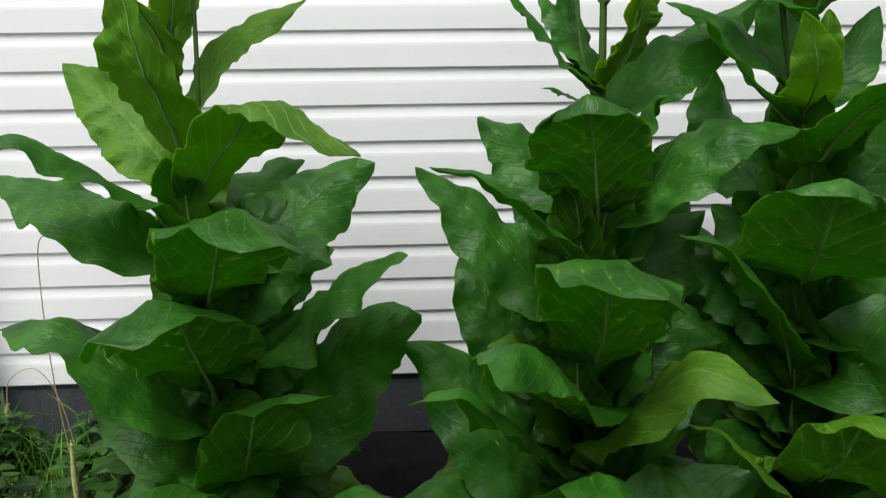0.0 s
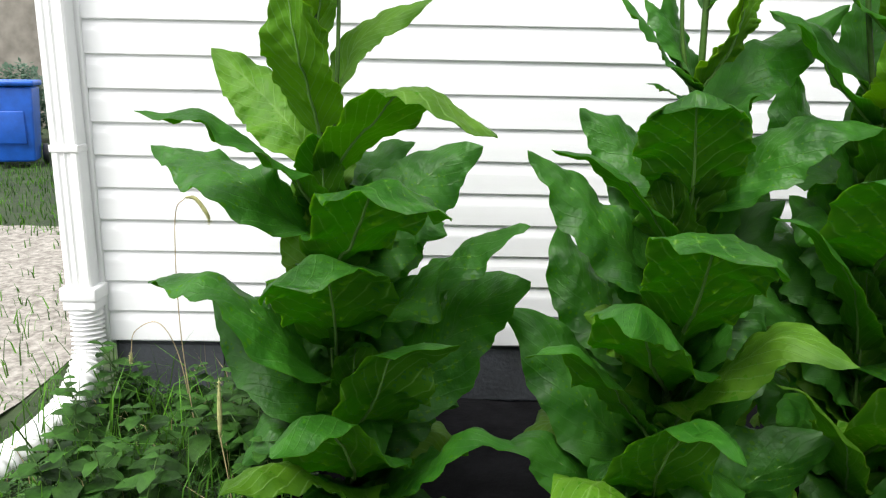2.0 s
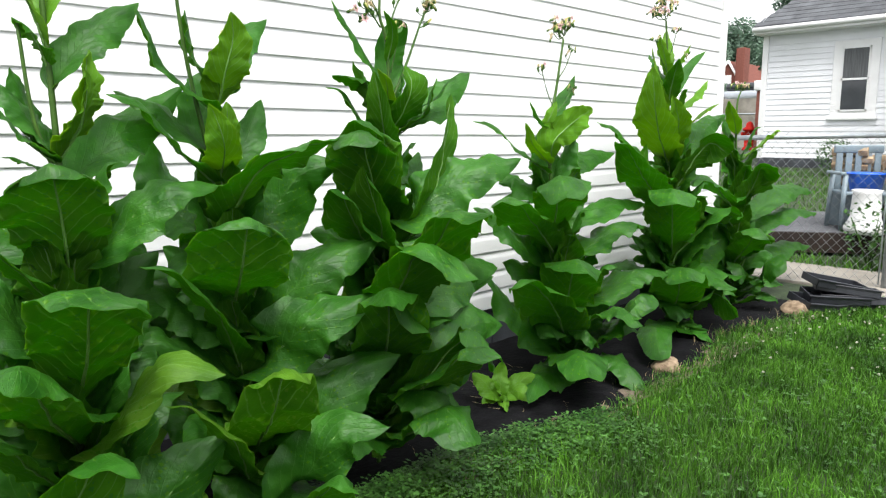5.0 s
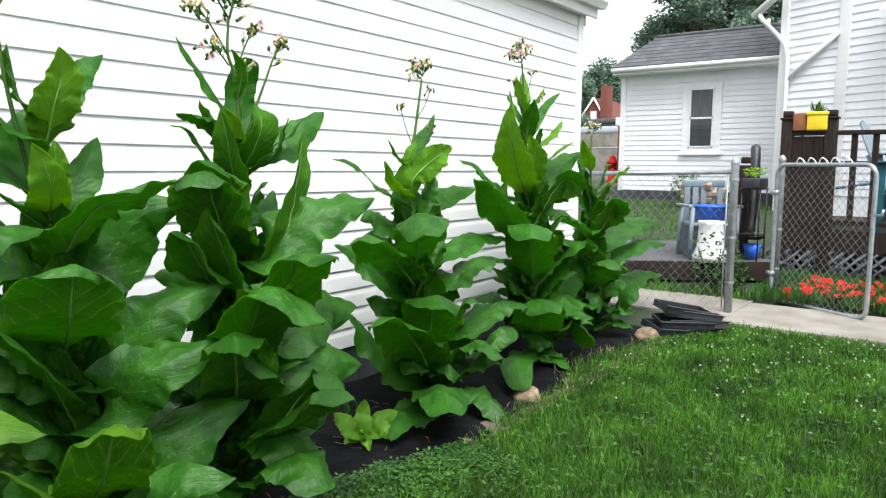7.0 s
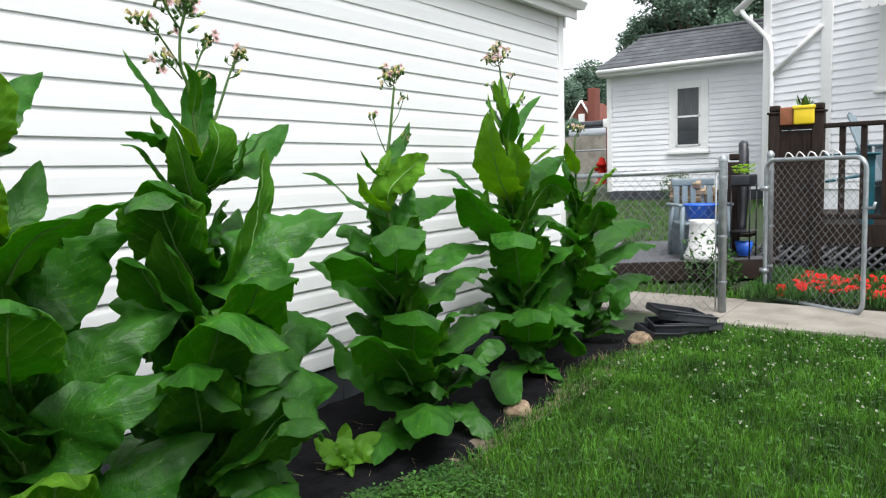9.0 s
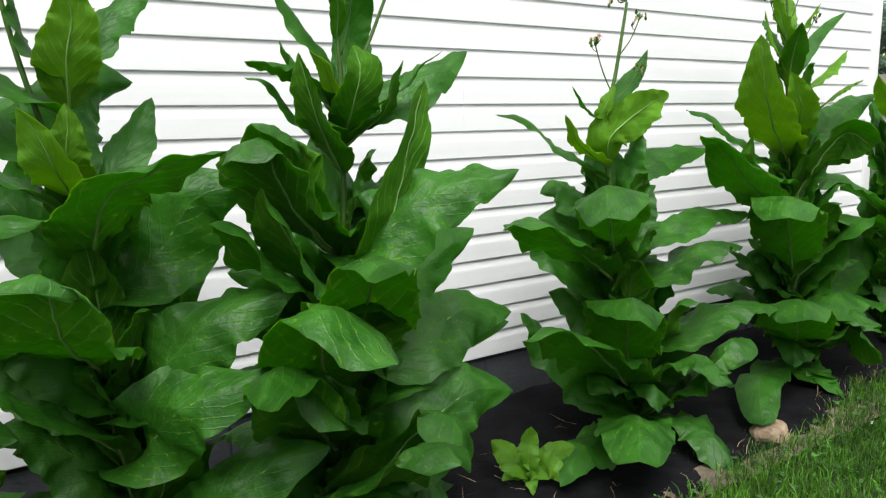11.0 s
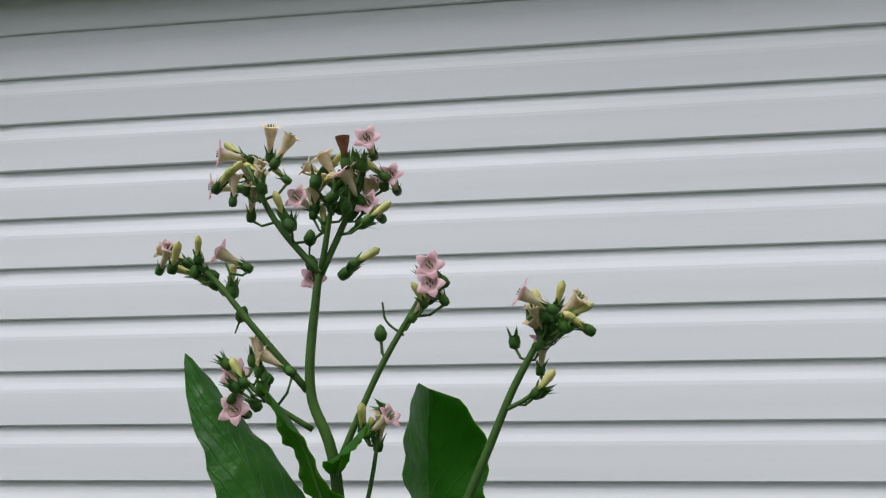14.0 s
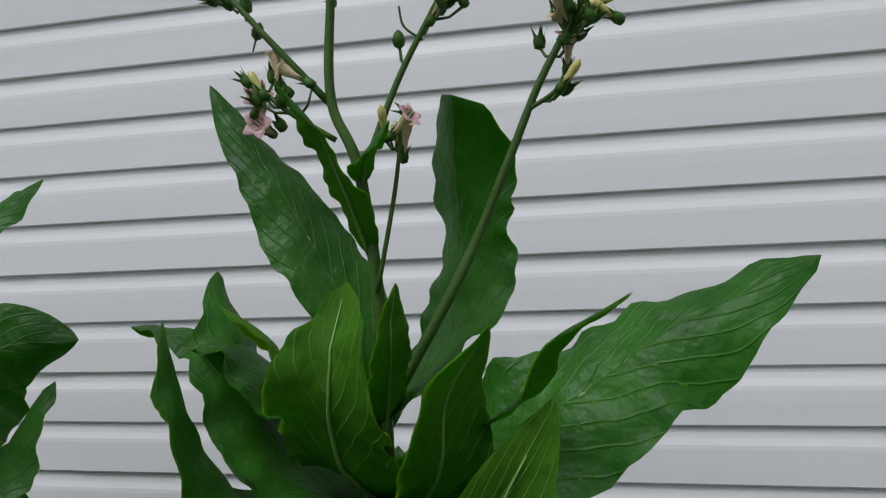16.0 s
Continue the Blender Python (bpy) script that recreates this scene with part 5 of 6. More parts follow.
def low_weed(rng, x, y):
    z0 = ground_height(x, y) + rng.uniform(0.0, 0.05)
    v, f = [], []
    for k in range(6):
        a = rng.random() * 6.28
        r = rng.uniform(0.008, 0.016)
        d = rng.uniform(0.0, 0.025)
        c = (x + math.cos(a) * d, y + math.sin(a) * d, z0 + rng.uniform(0.0, 0.03))
        o = len(v)
        up = rng.uniform(0.1, 0.6)
        v += [c, (c[0] + r * math.cos(a - 0.5), c[1] + r * math.sin(a - 0.5), c[2] + r * up * 0.6), (c[0] + 1.5 * r * math.cos(a), c[1] + 1.5 * r * math.sin(a), c[2] + r * up), (c[0] + r * math.cos(a + 0.5), c[1] + r * math.sin(a + 0.5), c[2] + r * up * 0.6)]
        f.append((o, o + 1, o + 2, o + 3))
    return v, f


def clover_head(rng, x, y):
    z = ground_height(x, y) + rng.uniform(0.05, 0.085)
    v, f = [], []
    r = rng.uniform(0.007, 0.011)
    for k in range(14):
        a, b = rng.random() * 6.28, rng.uniform(-0.4, 1.5)
        d = Vector((math.cos(a) * math.cos(b), math.sin(a) * math.cos(b), math.sin(b)))
        s_ = d.cross(Vector((0.2, 0.3, 0.9))).normalized() * r * 0.4
        c = Vector((x, y, z)) + d * r
        o = len(v)
        v += [tuple(Vector((x, y, z)) - s_), tuple(Vector((x, y, z)) + s_), tuple(c + s_), tuple(c - s_)]
        f.append((o, o + 1, o + 2, o + 3))
    return v, f


scatter("clover", 2400, lawn_region(2.6, 7.4, -3.6, -0.95), clover, CLOVER, "patches of clover leaves in the lawn", "clover", 15)
scatter("clover_flowers", 260, lawn_region(4.8, 7.4, -3.4, -1.1, 0.6), clover_head, CLOVER_WHITE, "white clover flower heads dotting the lawn", "clover", 16)
scatter("creeping_weed", 2600, lambda g: (lambda x: (x, bed_edge(x) - abs(g.standard_normal()) * 0.16 + 0.03))(g.uniform(2.2, 3.9)), low_weed, CLOVER, "low creeping weeds along the edge of the bed", "weeds", 17)
scatter("dry_straw", 420, lambda g: (lambda x: (x, bed_edge(x) + 0.06 * g.standard_normal()))(g.uniform(3.0, 7.0)), grass_blade(0.03, 0.09, 0.0012), DRY, "dry straw along the fabric edge", "straw", 18)
scatter("straw_litter", 60, lambda g: (g.uniform(3.2, 4.6), g.uniform(-0.95, -0.4)), lambda g, x, y: (lambda a, L: ([(x, y, 0.085), (x + 0.004, y, 0.085), (x + L * math.cos(a), y + L * math.sin(a), 0.095)], [(0, 1, 2)]))(g.random() * 6.28, g.uniform(0.04, 0.14)), DRY, "bits of straw lying on black fabric", "straw", 19)


# ---------------------------------------------------------------- weeds at the downspout
def mint(x, y, h, seed):
    rng = random.Random(seed)
    ob = anchor("mint_plant", (x, y, GROUND), "wild mint with small toothed leaves at the wall corner", "weed", "weeds at the house corner")
    lean = Vector((rng.uniform(-0.12, 0.12), rng.uniform(-0.12, 0.04), h))
    part("stalk", tube([(0, 0, 0), lean * 0.5 + Vector((0.01, 0, 0)), lean], [0.003, 0.0025, 0.0015], 6), STEM, ob)
    for k in range(9):
        s = 0.12 + 0.88 * k / 8
        c = lean * s
        for side in (0, math.pi):
            a = k * 1.571 + side + rng.uniform(-0.3, 0.3)
            L = (0.045 + 0.045 * math.sin(math.pi * s)) * rng.uniform(0.8, 1.2)
            d = Vector((math.cos(a), math.sin(a), rng.uniform(-0.2, 0.45))).normalized()
            sd = d.cross(Vector((0, 0, 1))).normalized()
            bm = bmesh.new()
            g = []
            for i in range(6):
                t = i / 5
                w = 0.34 * L * math.sin(math.pi * min(1, t * 0.93 + 0.05)) ** 0.8 * (1 + 0.12 * (-1) ** i)
                p = c + d * L * t - Vector((0, 0, 1)) * (0.25 * L * t * t)
                g.append([bm.verts.new(p - sd * w + Vector((0, 0, 0.25 * w))), bm.verts.new(p), bm.verts.new(p + sd * w + Vector((0, 0, 0.25 * w)))])
            for r0, r1 in zip(g, g[1:]):
                bm.faces.new((r0[0], r1[0], r1[1], r0[1]))
                bm.faces.new((r0[1], r1[1], r1[2], r0[2]))
            part("leaf", bm, MINT, ob)


mr = random.Random(21)
for i in range(34):
    mint(mr.uniform(0.02, 0.72), mr.uniform(-1.05, -0.12), mr.uniform(0.16, 0.36), 100 + i)
scatter("tall_grass", 520, lambda g: (g.uniform(-0.15, 0.85), g.uniform(-1.0, -0.05)), grass_blade(0.12, 0.38, 0.0028), GRASS, "tall unmown grass at the house corner", "grass", 31)
scatter("dry_grass", 90, lambda g: (g.uniform(-0.1, 0.8), g.uniform(-0.95, -0.05)), grass_blade(0.1, 0.3, 0.0014), DRY, "dead straw among the corner weeds", "grass", 32)
scatter("driveway_weeds", 700, lambda g: (g.uniform(-1.6, -0.15), g.uniform(-0.4, 1.4)), grass_blade(0.03, 0.16, 0.003), GRASS, "tufts of grass in the gravel", "grass", 33)
scatter("groundcover", 1800, lambda g: (g.uniform(-0.1, 0.85), g.uniform(-1.2, 0.0)), low_weed, CLOVER, "low green weeds covering the corner soil", "weeds", 34)


def foxtail(pts, head, label):
    ob = anchor("foxtail_grass", pts[0], label, "grass", "foxtail grasses")
    o = Vector(pts[0])
    line_ = [p - o for p in smooth_line(pts, 8)]
    part("stalk", tube(line_, [0.0016] * len(line_), 5), DRY, ob)
    hl = [p - o for p in smooth_line(head, 10)]
    n = len(hl)
    bm = bmesh.new()
    add_tube(bm, hl, [0.0062 * math.sin(math.pi * (0.12 + 0.83 * i / n)) for i in range(n)], 8)
    rng = random.Random(len(pts) + n)
    for i in range(220):
        c = hl[rng.randrange(n)]
        d = Vector((rng.uniform(-1, 1), rng.uniform(-1, 1), rng.uniform(-1, 1))).normalized()
        v = [bm.verts.new(c + d * 0.004 + Vector((0.0006, 0, 0))), bm.verts.new(c + d * 0.004 - Vector((0.0006, 0, 0))), bm.verts.new(c + d * 0.011)]
        bm.faces.new(v)
    part("seed_head", bm, SEED, ob)


foxtail([(0.46, -0.45, 0.06), (0.43, -0.46, 0.5), (0.44, -0.47, 0.85), (0.475, -0.47, 0.92)], [(0.475, -0.47, 0.92), (0.505, -0.47, 0.915), (0.535, -0.47, 0.87), (0.54, -0.47, 0.845)], "foxtail grass with a nodding seed head")
foxtail([(0.7, -0.9, 0.06), (0.69, -0.9, 0.25), (0.68, -0.92, 0.4)], [(0.68, -0.92, 0.4), (0.682, -0.92, 0.46), (0.685, -0.92, 0.55)], "foxtail grass with an upright tan seed head")
foxtail([(0.40, -0.3, 0.06), (0.36, -0.3, 0.35), (0.30, -0.3, 0.47), (0.22, -0.3, 0.44), (0.2, -0.3, 0.36)], [(0.2, -0.3, 0.36), (0.198, -0.3, 0.34), (0.197, -0.3, 0.33)], "arching grass stalk against the white siding")

# ---------------------------------------------------------------- concrete path and chain link fence
path = finish("path", box((7.5, -7.0, -0.1), (8.58, -1.25, GROUND + 0.028), 0.01), CONCRETE, smooth=False)
tagged(path, "pale concrete garden path in front of the gate", "path", kind="structure")
part("slab", box((7.72, -1.245, -0.1), (8.7, 3.5, GROUND + 0.028), 0.01), CONCRETE, path, smooth=False)
part("slab", box((6.35, -4.6, -0.1), (7.45, -2.62, GROUND + 0.02), 0.01), CONCRETE, path, smooth=False)


def chain_mesh(origin, along, length, height, z0, cell=0.039, r=0.0021):
    """Woven wire: zigzag strands that hook into one another."""
    bm = bmesh.new()
    o, u = Vector(origin), Vector((along[0], along[1], 0)).normalized()
    n = int(length / cell)
    rows_ = int(height / (cell * 1.08))
    for i in range(n):
        pts = [o + u * ((i + (k + i) % 2) * cell) + Vector((0, 0, z0 + height * k / rows_)) for k in range(rows_ + 1)]
        add_tube(bm, pts, r, 3, cap=False)
    return bm


def terminal_post(parent, x, y, h, r=0.036):
    p = part("post", tube([(x, y, -0.1), (x, y, h - 0.05), (x, y, h - 0.045)], [r, r, r], 16), STEEL, parent)
    cap = lathe([(r + 0.004, -0.02), (r + 0.004, 0.0), (r * 0.85, 0.02), (r * 0.4, 0.035), (0.003, 0.04)], 16)
    bmesh.ops.translate(cap, vec=(x, y, h - 0.04), verts=cap.verts)
    part("cap", cap, STEEL, p)
    for z in (0.35, 0.75, h - 0.2):
        ring = lathe([(r + 0.004, -0.011), (r + 0.006, 0), (r + 0.004, 0.011)], 14)
        bmesh.ops.translate(ring, vec=(x, y, z), verts=ring.verts)
        part("band", ring, STEEL, p)
    return p


fence = anchor("chain_link_fence", (0, 0, 0), "galvanised chain link fence between house and path", "fence")
terminal_post(fence, 7.95, -1.2, 1.46)
terminal_post(fence, 9.2, -1.33, 1.5, 0.033)
part("top_rail", tube([(7.95, -1.2, 1.33), (7.3, 0.05, 1.30)], [0.021, 0.021], 12), STEEL, fence)
part("mesh_fabric", chain_mesh((7.95, -1.2, 0), (-0.65, 1.25), 1.4, 1.26, 0.09), WIRE, fence)
part("tension_bar", tube([(7.925, -1.15, 0.1), (7.925, -1.15, 1.34)], [0.006, 0.006], 6), STEEL, fence)
gate = anchor("metal_gate", (8.92, -1.35, 0.03), "open chain link gate with a rounded steel frame", "gate")
gd = Vector((8.59 - 9.2, -2.22 + 1.33, 0)).normalized()
gp = lambda s, z: (gd.x * s, gd.y * s, z)
ring = []
for cx, cz, a0 in ((0.1, 0.15, 180), (0.98, 0.15, 270), (0.98, 1.27, 0), (0.1, 1.27, 90)):
    for k in range(6):
        a = radians(a0 + 18 * k)
        ring.append(gp(cx + 0.1 * math.cos(a), cz + 0.1 * math.sin(a)))
ring += ring[:2]
part("gate_frame", tube(ring, [0.02] * len(ring), 12), STEEL, gate)
part("mesh_fabric", chain_mesh((gd.x * 0.03, gd.y * 0.03, 0), gd, 1.03, 1.27, 0.07), WIRE, gate)
for z in (0.3, 1.1):
    hb = bmesh.new()
    add_tube(hb, [gp(-0.05, z), gp(0.02, z)], 0.028, 10)
    part("hinge", hb, STEEL, gate)
lb = bmesh.new()
add_tube(lb, [gp(1.05, 0.95), gp(1.16, 0.95), gp(1.17, 1.0)], 0.012, 8)
part("latch", lb, STEEL, gate)
for i in range(5):
    tw = [gp(0.22 + i * 0.13, 1.38), gp(0.25 + i * 0.13, 1.43), gp(0.29 + i * 0.13, 1.42), gp(0.33 + i * 0.13, 1.38)]
    part("wire_tie", tube(smooth_line(tw, 4), [0.006] * 13, 6), WHITE_PLASTIC, gate, "bent white wire tie")


# ---- stacked black trays
def tray(x, y, z, rz, rx, seed):
    ob = anchor("black_tray", (x, y, z), "empty black plastic nursery tray in a stack", "tray", "stacked black trays")
    ob.rotation_euler = (radians(rx), radians(seed * 3 - 4), radians(rz))
    ob.scale = (0.78, 0.78, 0.9)
    bm = bmesh.new()
    add_box(bm, (-0.27, -0.14, 0), (0.27, 0.14, 0.008), 0.003)
    for a, b in (((-0.27, -0.14, 0), (0.27, -0.13, 0.06)), ((-0.27, 0.13, 0), (0.27, 0.14, 0.06)), ((-0.27, -0.14, 0), (-0.26, 0.14, 0.06)), ((0.26, -0.14, 0), (0.27, 0.14, 0.06))):
        add_box(bm, a, b, 0.002)
    part("body", bm, BLACK_PLASTIC, ob, smooth=False)
    for k in range(7):
        part("rib", box((-0.24 + k * 0.075, -0.12, 0.008), (-0.225 + k * 0.075, 0.12, 0.022)), BLACK_PLASTIC, ob, smooth=False)
    part("rim", box((-0.285, -0.155, 0.055), (0.285, -0.128, 0.066), 0.003), BLACK_PLASTIC, ob)


for i, (dx, dy, dz, rz, rx) in enumerate(((0, 0, 0.02, -38, 4), (0.05, -0.06, 0.055, -62, -9), (-0.05, 0.03, 0.085, -50, 8), (0.03, -0.02, 0.13, -66, -5), (-0.14, 0.1, 0.04, -24, 14), (0.02, 0.05, 0.165, -40, 6))):
    tray(6.96 + dx, -1.16 + dy, GROUND + dz, rz, rx, i)

# ---------------------------------------------------------------- low deck behind the fence
V = Matrix.Translation((9.3, 0.1, 0)) @ Matrix.Rotation(math.atan2(-0.818, 0.575), 4, 'Z')
low = anchor("low_deck", (9.3, 0.1, 0), "low wooden deck with grey boards and a brown skirt", "deck", kind="structure")
low.rotation_euler = (0, 0, math.atan2(-0.818, 0.575))
for i in range(16):
    part("board", box((-1.6, 0.02 + i * 0.145, 0.275), (1.62, 0.158 + i * 0.145, 0.3), 0.003), DECK_GREY, low, smooth=False)
part("skirt", box((-1.6, -0.02, 0.08), (1.5, 0.018, 0.296), 0.004), DECK, low)
part("joist", box((-1.6, 0.4, 0.05), (1.5, 2.2, 0.27)), DECK, low, smooth=False)


def on_low(s, d, z):
    return V @ Vector((s, d, z))


def plastic_chair(at, rz, mat, label):
    ob = anchor("plastic_chair", at, label, "chair", "plastic garden chairs")
    ob.rotation_euler = (0, 0, radians(rz))
    part("seat", box((-0.25, -0.24, 0.38), (0.25, 0.24, 0.42), 0.015), mat, ob)
    back = part("backrest", box((-0.26, 0.215, 0.83), (0.26, 0.255, 0.92), 0.015), mat, ob)
    for k in range(5):
        part("slat", box((-0.23 + k * 0.1, 0.22, 0.42), (-0.16 + k * 0.1, 0.25, 0.835), 0.008), mat, back)
    for sx in (-1, 1):
        part("armrest", box((sx * 0.29 - 0.03, -0.24, 0.6), (sx * 0.29 + 0.03, 0.25, 0.635), 0.012), mat, ob)
        for sy in (-0.21, 0.2):
            part("leg", tube([(sx * 0.28, sy * 1.15, 0), (sx * 0.26, sy, 0.6)], [0.022, 0.028], 8), mat, ob)


plastic_chair(on_low(0.86, 0.42, 0.3), -55, GREY_PLASTIC, "grey plastic garden chair stacked with tubs")
tub = anchor("blue_tub", on_low(0.86, 0.36, 0.925), "small blue plastic tub on a garden chair", "tub")
tb = lathe([(0.0, -0.2), (0.15, -0.2), (0.185, -0.02), (0.2, -0.02), (0.2, 0.0), (0.178, 0.0), (0.145, -0.18), (0.0, -0.18)], 20)
part("body", tb, BLUE, tub)
wc = anchor("white_bucket", on_low(0.76, 0.02, 0.3), "tall white plastic bucket leaning by a chair", "bucket")
wb = lathe([(0.0, 0.0), (0.19, 0.0), (0.2, 0.06), (0.15, 0.16), (0.135, 0.42), (0.15, 0.46), (0.135, 0.46), (0.12, 0.4), (0.0, 0.1)], 20)
part("body", wb, WHITE_PLASTIC, wc)

logs = anchor("firewood_stack", on_low(1.0, 0.98, 0.3), "stack of split firewood on the deck", "firewood")
lr = random.Random(5)
for i in range(26):
    bm = bmesh.new()
    x, z = (i % 6) * 0.11 - 0.3 + lr.uniform(-0.02, 0.02), 0.5 + (i // 6) * 0.085
    add_tube(bm, [(x, -0.2 + lr.uniform(-0.05, 0.05), z), (x + lr.uniform(-0.05, 0.05), 0.2, z + lr.uniform(-0.02, 0.02))], 0.05 * lr.uniform(0.8, 1.1), 6)
    part("log", bm, LOG, logs, smooth=False)
part("rack", box((-0.4, -0.2, 0), (0.36, 0.2, 0.45), 0.01), GREY_PLASTIC, logs)

plant_stand = anchor("plant_stand", on_low(1.3, 0.2, 0.3), "black metal stand with a planter of yellow flowers", "plant stand")
for sx in (-0.16, 0.16):
    for sy in (-0.1, 0.1):
        part("leg", tube([(sx, sy, 0), (sx, sy, 0.82)], [0.008, 0.008], 6), BLACK_METAL, plant_stand)
for z in (0.3, 0.82):
    part("shelf", box((-0.18, -0.12, z), (0.18, 0.12, z + 0.012), 0.003), BLACK_METAL, plant_stand)
part("planter_box", box((-0.2, -0.1, 0.835), (0.2, 0.1, 0.95), 0.01), BLACK_PLASTIC, plant_stand)
pr = random.Random(8)
pv, pf = [], []
for i in range(90):
    c = Vector((pr.uniform(-0.18, 0.18), pr.uniform(-0.09, 0.09), 0.96 + pr.uniform(0, 0.1)))
    a = pr.uniform(0, 6.28)
    d, s_ = Vector((math.cos(a), math.sin(a), 0.4)) * 0.045, Vector((-math.sin(a), math.cos(a), 0)) * 0.018
    o = len(pv)
    pv += [c, c + d * 0.5 + s_, c + d, c + d * 0.5 - s_]
    pf.append((o, o + 1, o + 2, o + 3))
mesh_from("foliage", pv, pf, YOUNG_TOP, plant_stand)
part("pot", lathe([(0.0, 0.0), (0.07, 0.0), (0.1, 0.16), (0.09, 0.16), (0.06, 0.02)], 14), BLUE, plant_stand).location = (0.02, 0, 0.02)
post = anchor("deck_post", on_low(1.32, 0.55, 0.3), "brown wooden post with a shaped top", "post")
part("shaft", box((-0.06, -0.06, 0), (0.06, 0.06, 1.1), 0.008), DECK, post)
part("finial", box((-0.05, -0.05, 1.12), (0.05, 0.05, 1.2), 0.02), DECK, post)

# ---------------------------------------------------------------- raised deck with railing
deck = anchor("raised_deck", (10.45, -0.95, 0), "brown wooden deck with railing and lattice skirt", "deck", kind="structure")
part("floor", box((0.0, -4.5, 0.56), (3.2, -0.1, 0.66), 0.005), DECK, deck, smooth=False)
part("fascia", box((-0.03, -4.5, 0.44), (-0.004, -0.1, 0.68), 0.004), DECK, deck, smooth=False)
for yy in (-0.17, -0.62, -2.3, -4.0):
    q = part("post", box((-0.06, yy - 0.06, 0.0), (0.06, yy + 0.06, 1.92), 0.008), DECK, deck)
    fin = bmesh.new()
    add_box(fin, (-0.075, yy - 0.075, 1.92), (0.075, yy + 0.075, 1.945), 0.006)
    add_box(fin, (-0.055, yy - 0.055, 1.945), (0.055, yy + 0.055, 2.02), 0.02)
    part("finial", fin, DECK, q)
part("handrail", box((-0.05, -4.5, 1.74), (0.05, -0.16, 1.79), 0.008), DECK, deck)
part("bottom_rail", box((-0.03, -4.5, 0.74), (0.03, -0.16, 0.79), 0.006), DECK, deck)
for i in range(18):
    yy = -0.855 - i * 0.205
    part("baluster", box((-0.03, yy - 0.03, 0.79), (0.03, yy + 0.03, 1.74), 0.004), DECK, deck, smooth=False)
lt = bmesh.new()
for i in range(-6, 44):
    for sg in (1, -1):
        y0 = 0.1 - i * 0.11
        a, b = Vector((-0.012 * sg, y0, 0.06)), Vector((-0.012 * sg, y0 - sg * 0.38, 0.44))
        if sg < 0:
            a.y, b.y = a.y, y0 + 0.38
        if min(a.y, b.y) > -4.5 and max(a.y, b.y) < 0.5:
            add_tube(lt, [a, b], 0.019, 4)
part("lattice", lt, DECK_GREY, deck, "weathered grey lattice")
for k in range(3):
    part("stair_tread", box((-0.02 + 0.28 * k, 0.2, 0.18 * k + 0.1), (0.3 + 0.28 * k, 1.1, 0.18 * k + 0.14), 0.004), DECK, deck, smooth=False)
for k in range(3):
    part("privacy_board", box((-0.035 - 0.004 * (k % 2), -0.56 + k * 0.122, 0.45), (-0.012, -0.435 + k * 0.122, 1.73), 0.003), DECK, deck, smooth=False)
for k in range(9):
    part("privacy_board", box((0.1 + k * 0.145, -0.2, 0.1), (0.235 + k * 0.145, -0.175, 1.55), 0.003), DECK, deck, smooth=False)

pot = anchor("yellow_planter", (10.45, -1.43, 1.79), "bright yellow rail planter with a small green plant", "planter")
part("box", box((-0.1, -0.105, 0.0), (0.1, 0.105, 0.2), 0.02), YELLOW, pot)
part("rim", box((-0.11, -0.115, 0.17), (0.11, 0.115, 0.21), 0.012), YELLOW, pot)
pv, pf = [], []
for i in range(40):
    c = Vector((pr.uniform(-0.06, 0.06), pr.uniform(-0.06, 0.06), 0.19))
    a = pr.uniform(0, 6.28)
    d, s_ = Vector((math.cos(a) * 0.06, math.sin(a) * 0.06, pr.uniform(0.05, 0.16))), Vector((-math.sin(a), math.cos(a), 0)) * 0.012
    o = len(pv)
    pv += [c, c + d * 0.6 + s_, c + d, c + d * 0.6 - s_]
    pf.append((o, o + 1, o + 2, o + 3))
mesh_from("foliage", pv, pf, CLOVER, pot)
pot2 = anchor("clay_planter", (10.47, -1.25, 1.79), "reddish clay planter on the deck rail", "planter")
part("box", box((-0.1, -0.07, 0), (0.1, 0.07, 0.2), 0.015), TERRACOTTA, pot2)


def slat_chair(at, rz, mat, label, arm=0.74, rise=1.22):
    """A broad garden chair with a tall back of slats that leans away and flat arms."""
    ob = anchor("garden_armchair", at, label, "chair", "garden armchairs")
    ob.rotation_euler = (0, 0, radians(rz))
    ob.scale = (1.1, 1.1, 1.04)
    seat = Matrix.Rotation(radians(-10), 4, 'X')
    for k in range(5):
        part("seat_slat", box((-0.28, -0.3 + k * 0.11, 0.46), (0.28, -0.2 + k * 0.11, 0.482), 0.006, seat), mat, ob)
    lean = Matrix.Translation((0, 0.2, 0.38)) @ Matrix.Rotation(radians(-20), 4, 'X')
    back = part("back_rail", box((-0.28, 0.02, 0.42), (0.28, 0.045, 0.5), 0.006, lean), mat, ob)
    for k in range(5):
        top_ = (rise - 0.38) / 0.94 - 0.035 * (k - 2) ** 2
        part("back_slat", box((-0.285 + k * 0.116, -0.005, 0.0), (-0.178 + k * 0.116, 0.018, top_), 0.008, lean), mat, back)
    for sx in (-1, 1):
        part("armrest", box((sx * 0.34 - 0.065, -0.38, arm), (sx * 0.34 + 0.065, 0.34, arm + 0.026), 0.01), mat, ob)
        part("front_leg", box((sx * 0.31 - 0.014, -0.34, 0), (sx * 0.31 + 0.014, -0.23, arm), 0.005), mat, ob)
        part("rear_leg", box((sx * 0.31 - 0.013, 0.24, 0), (sx * 0.31 + 0.013, 0.33, arm), 0.005), mat, ob)


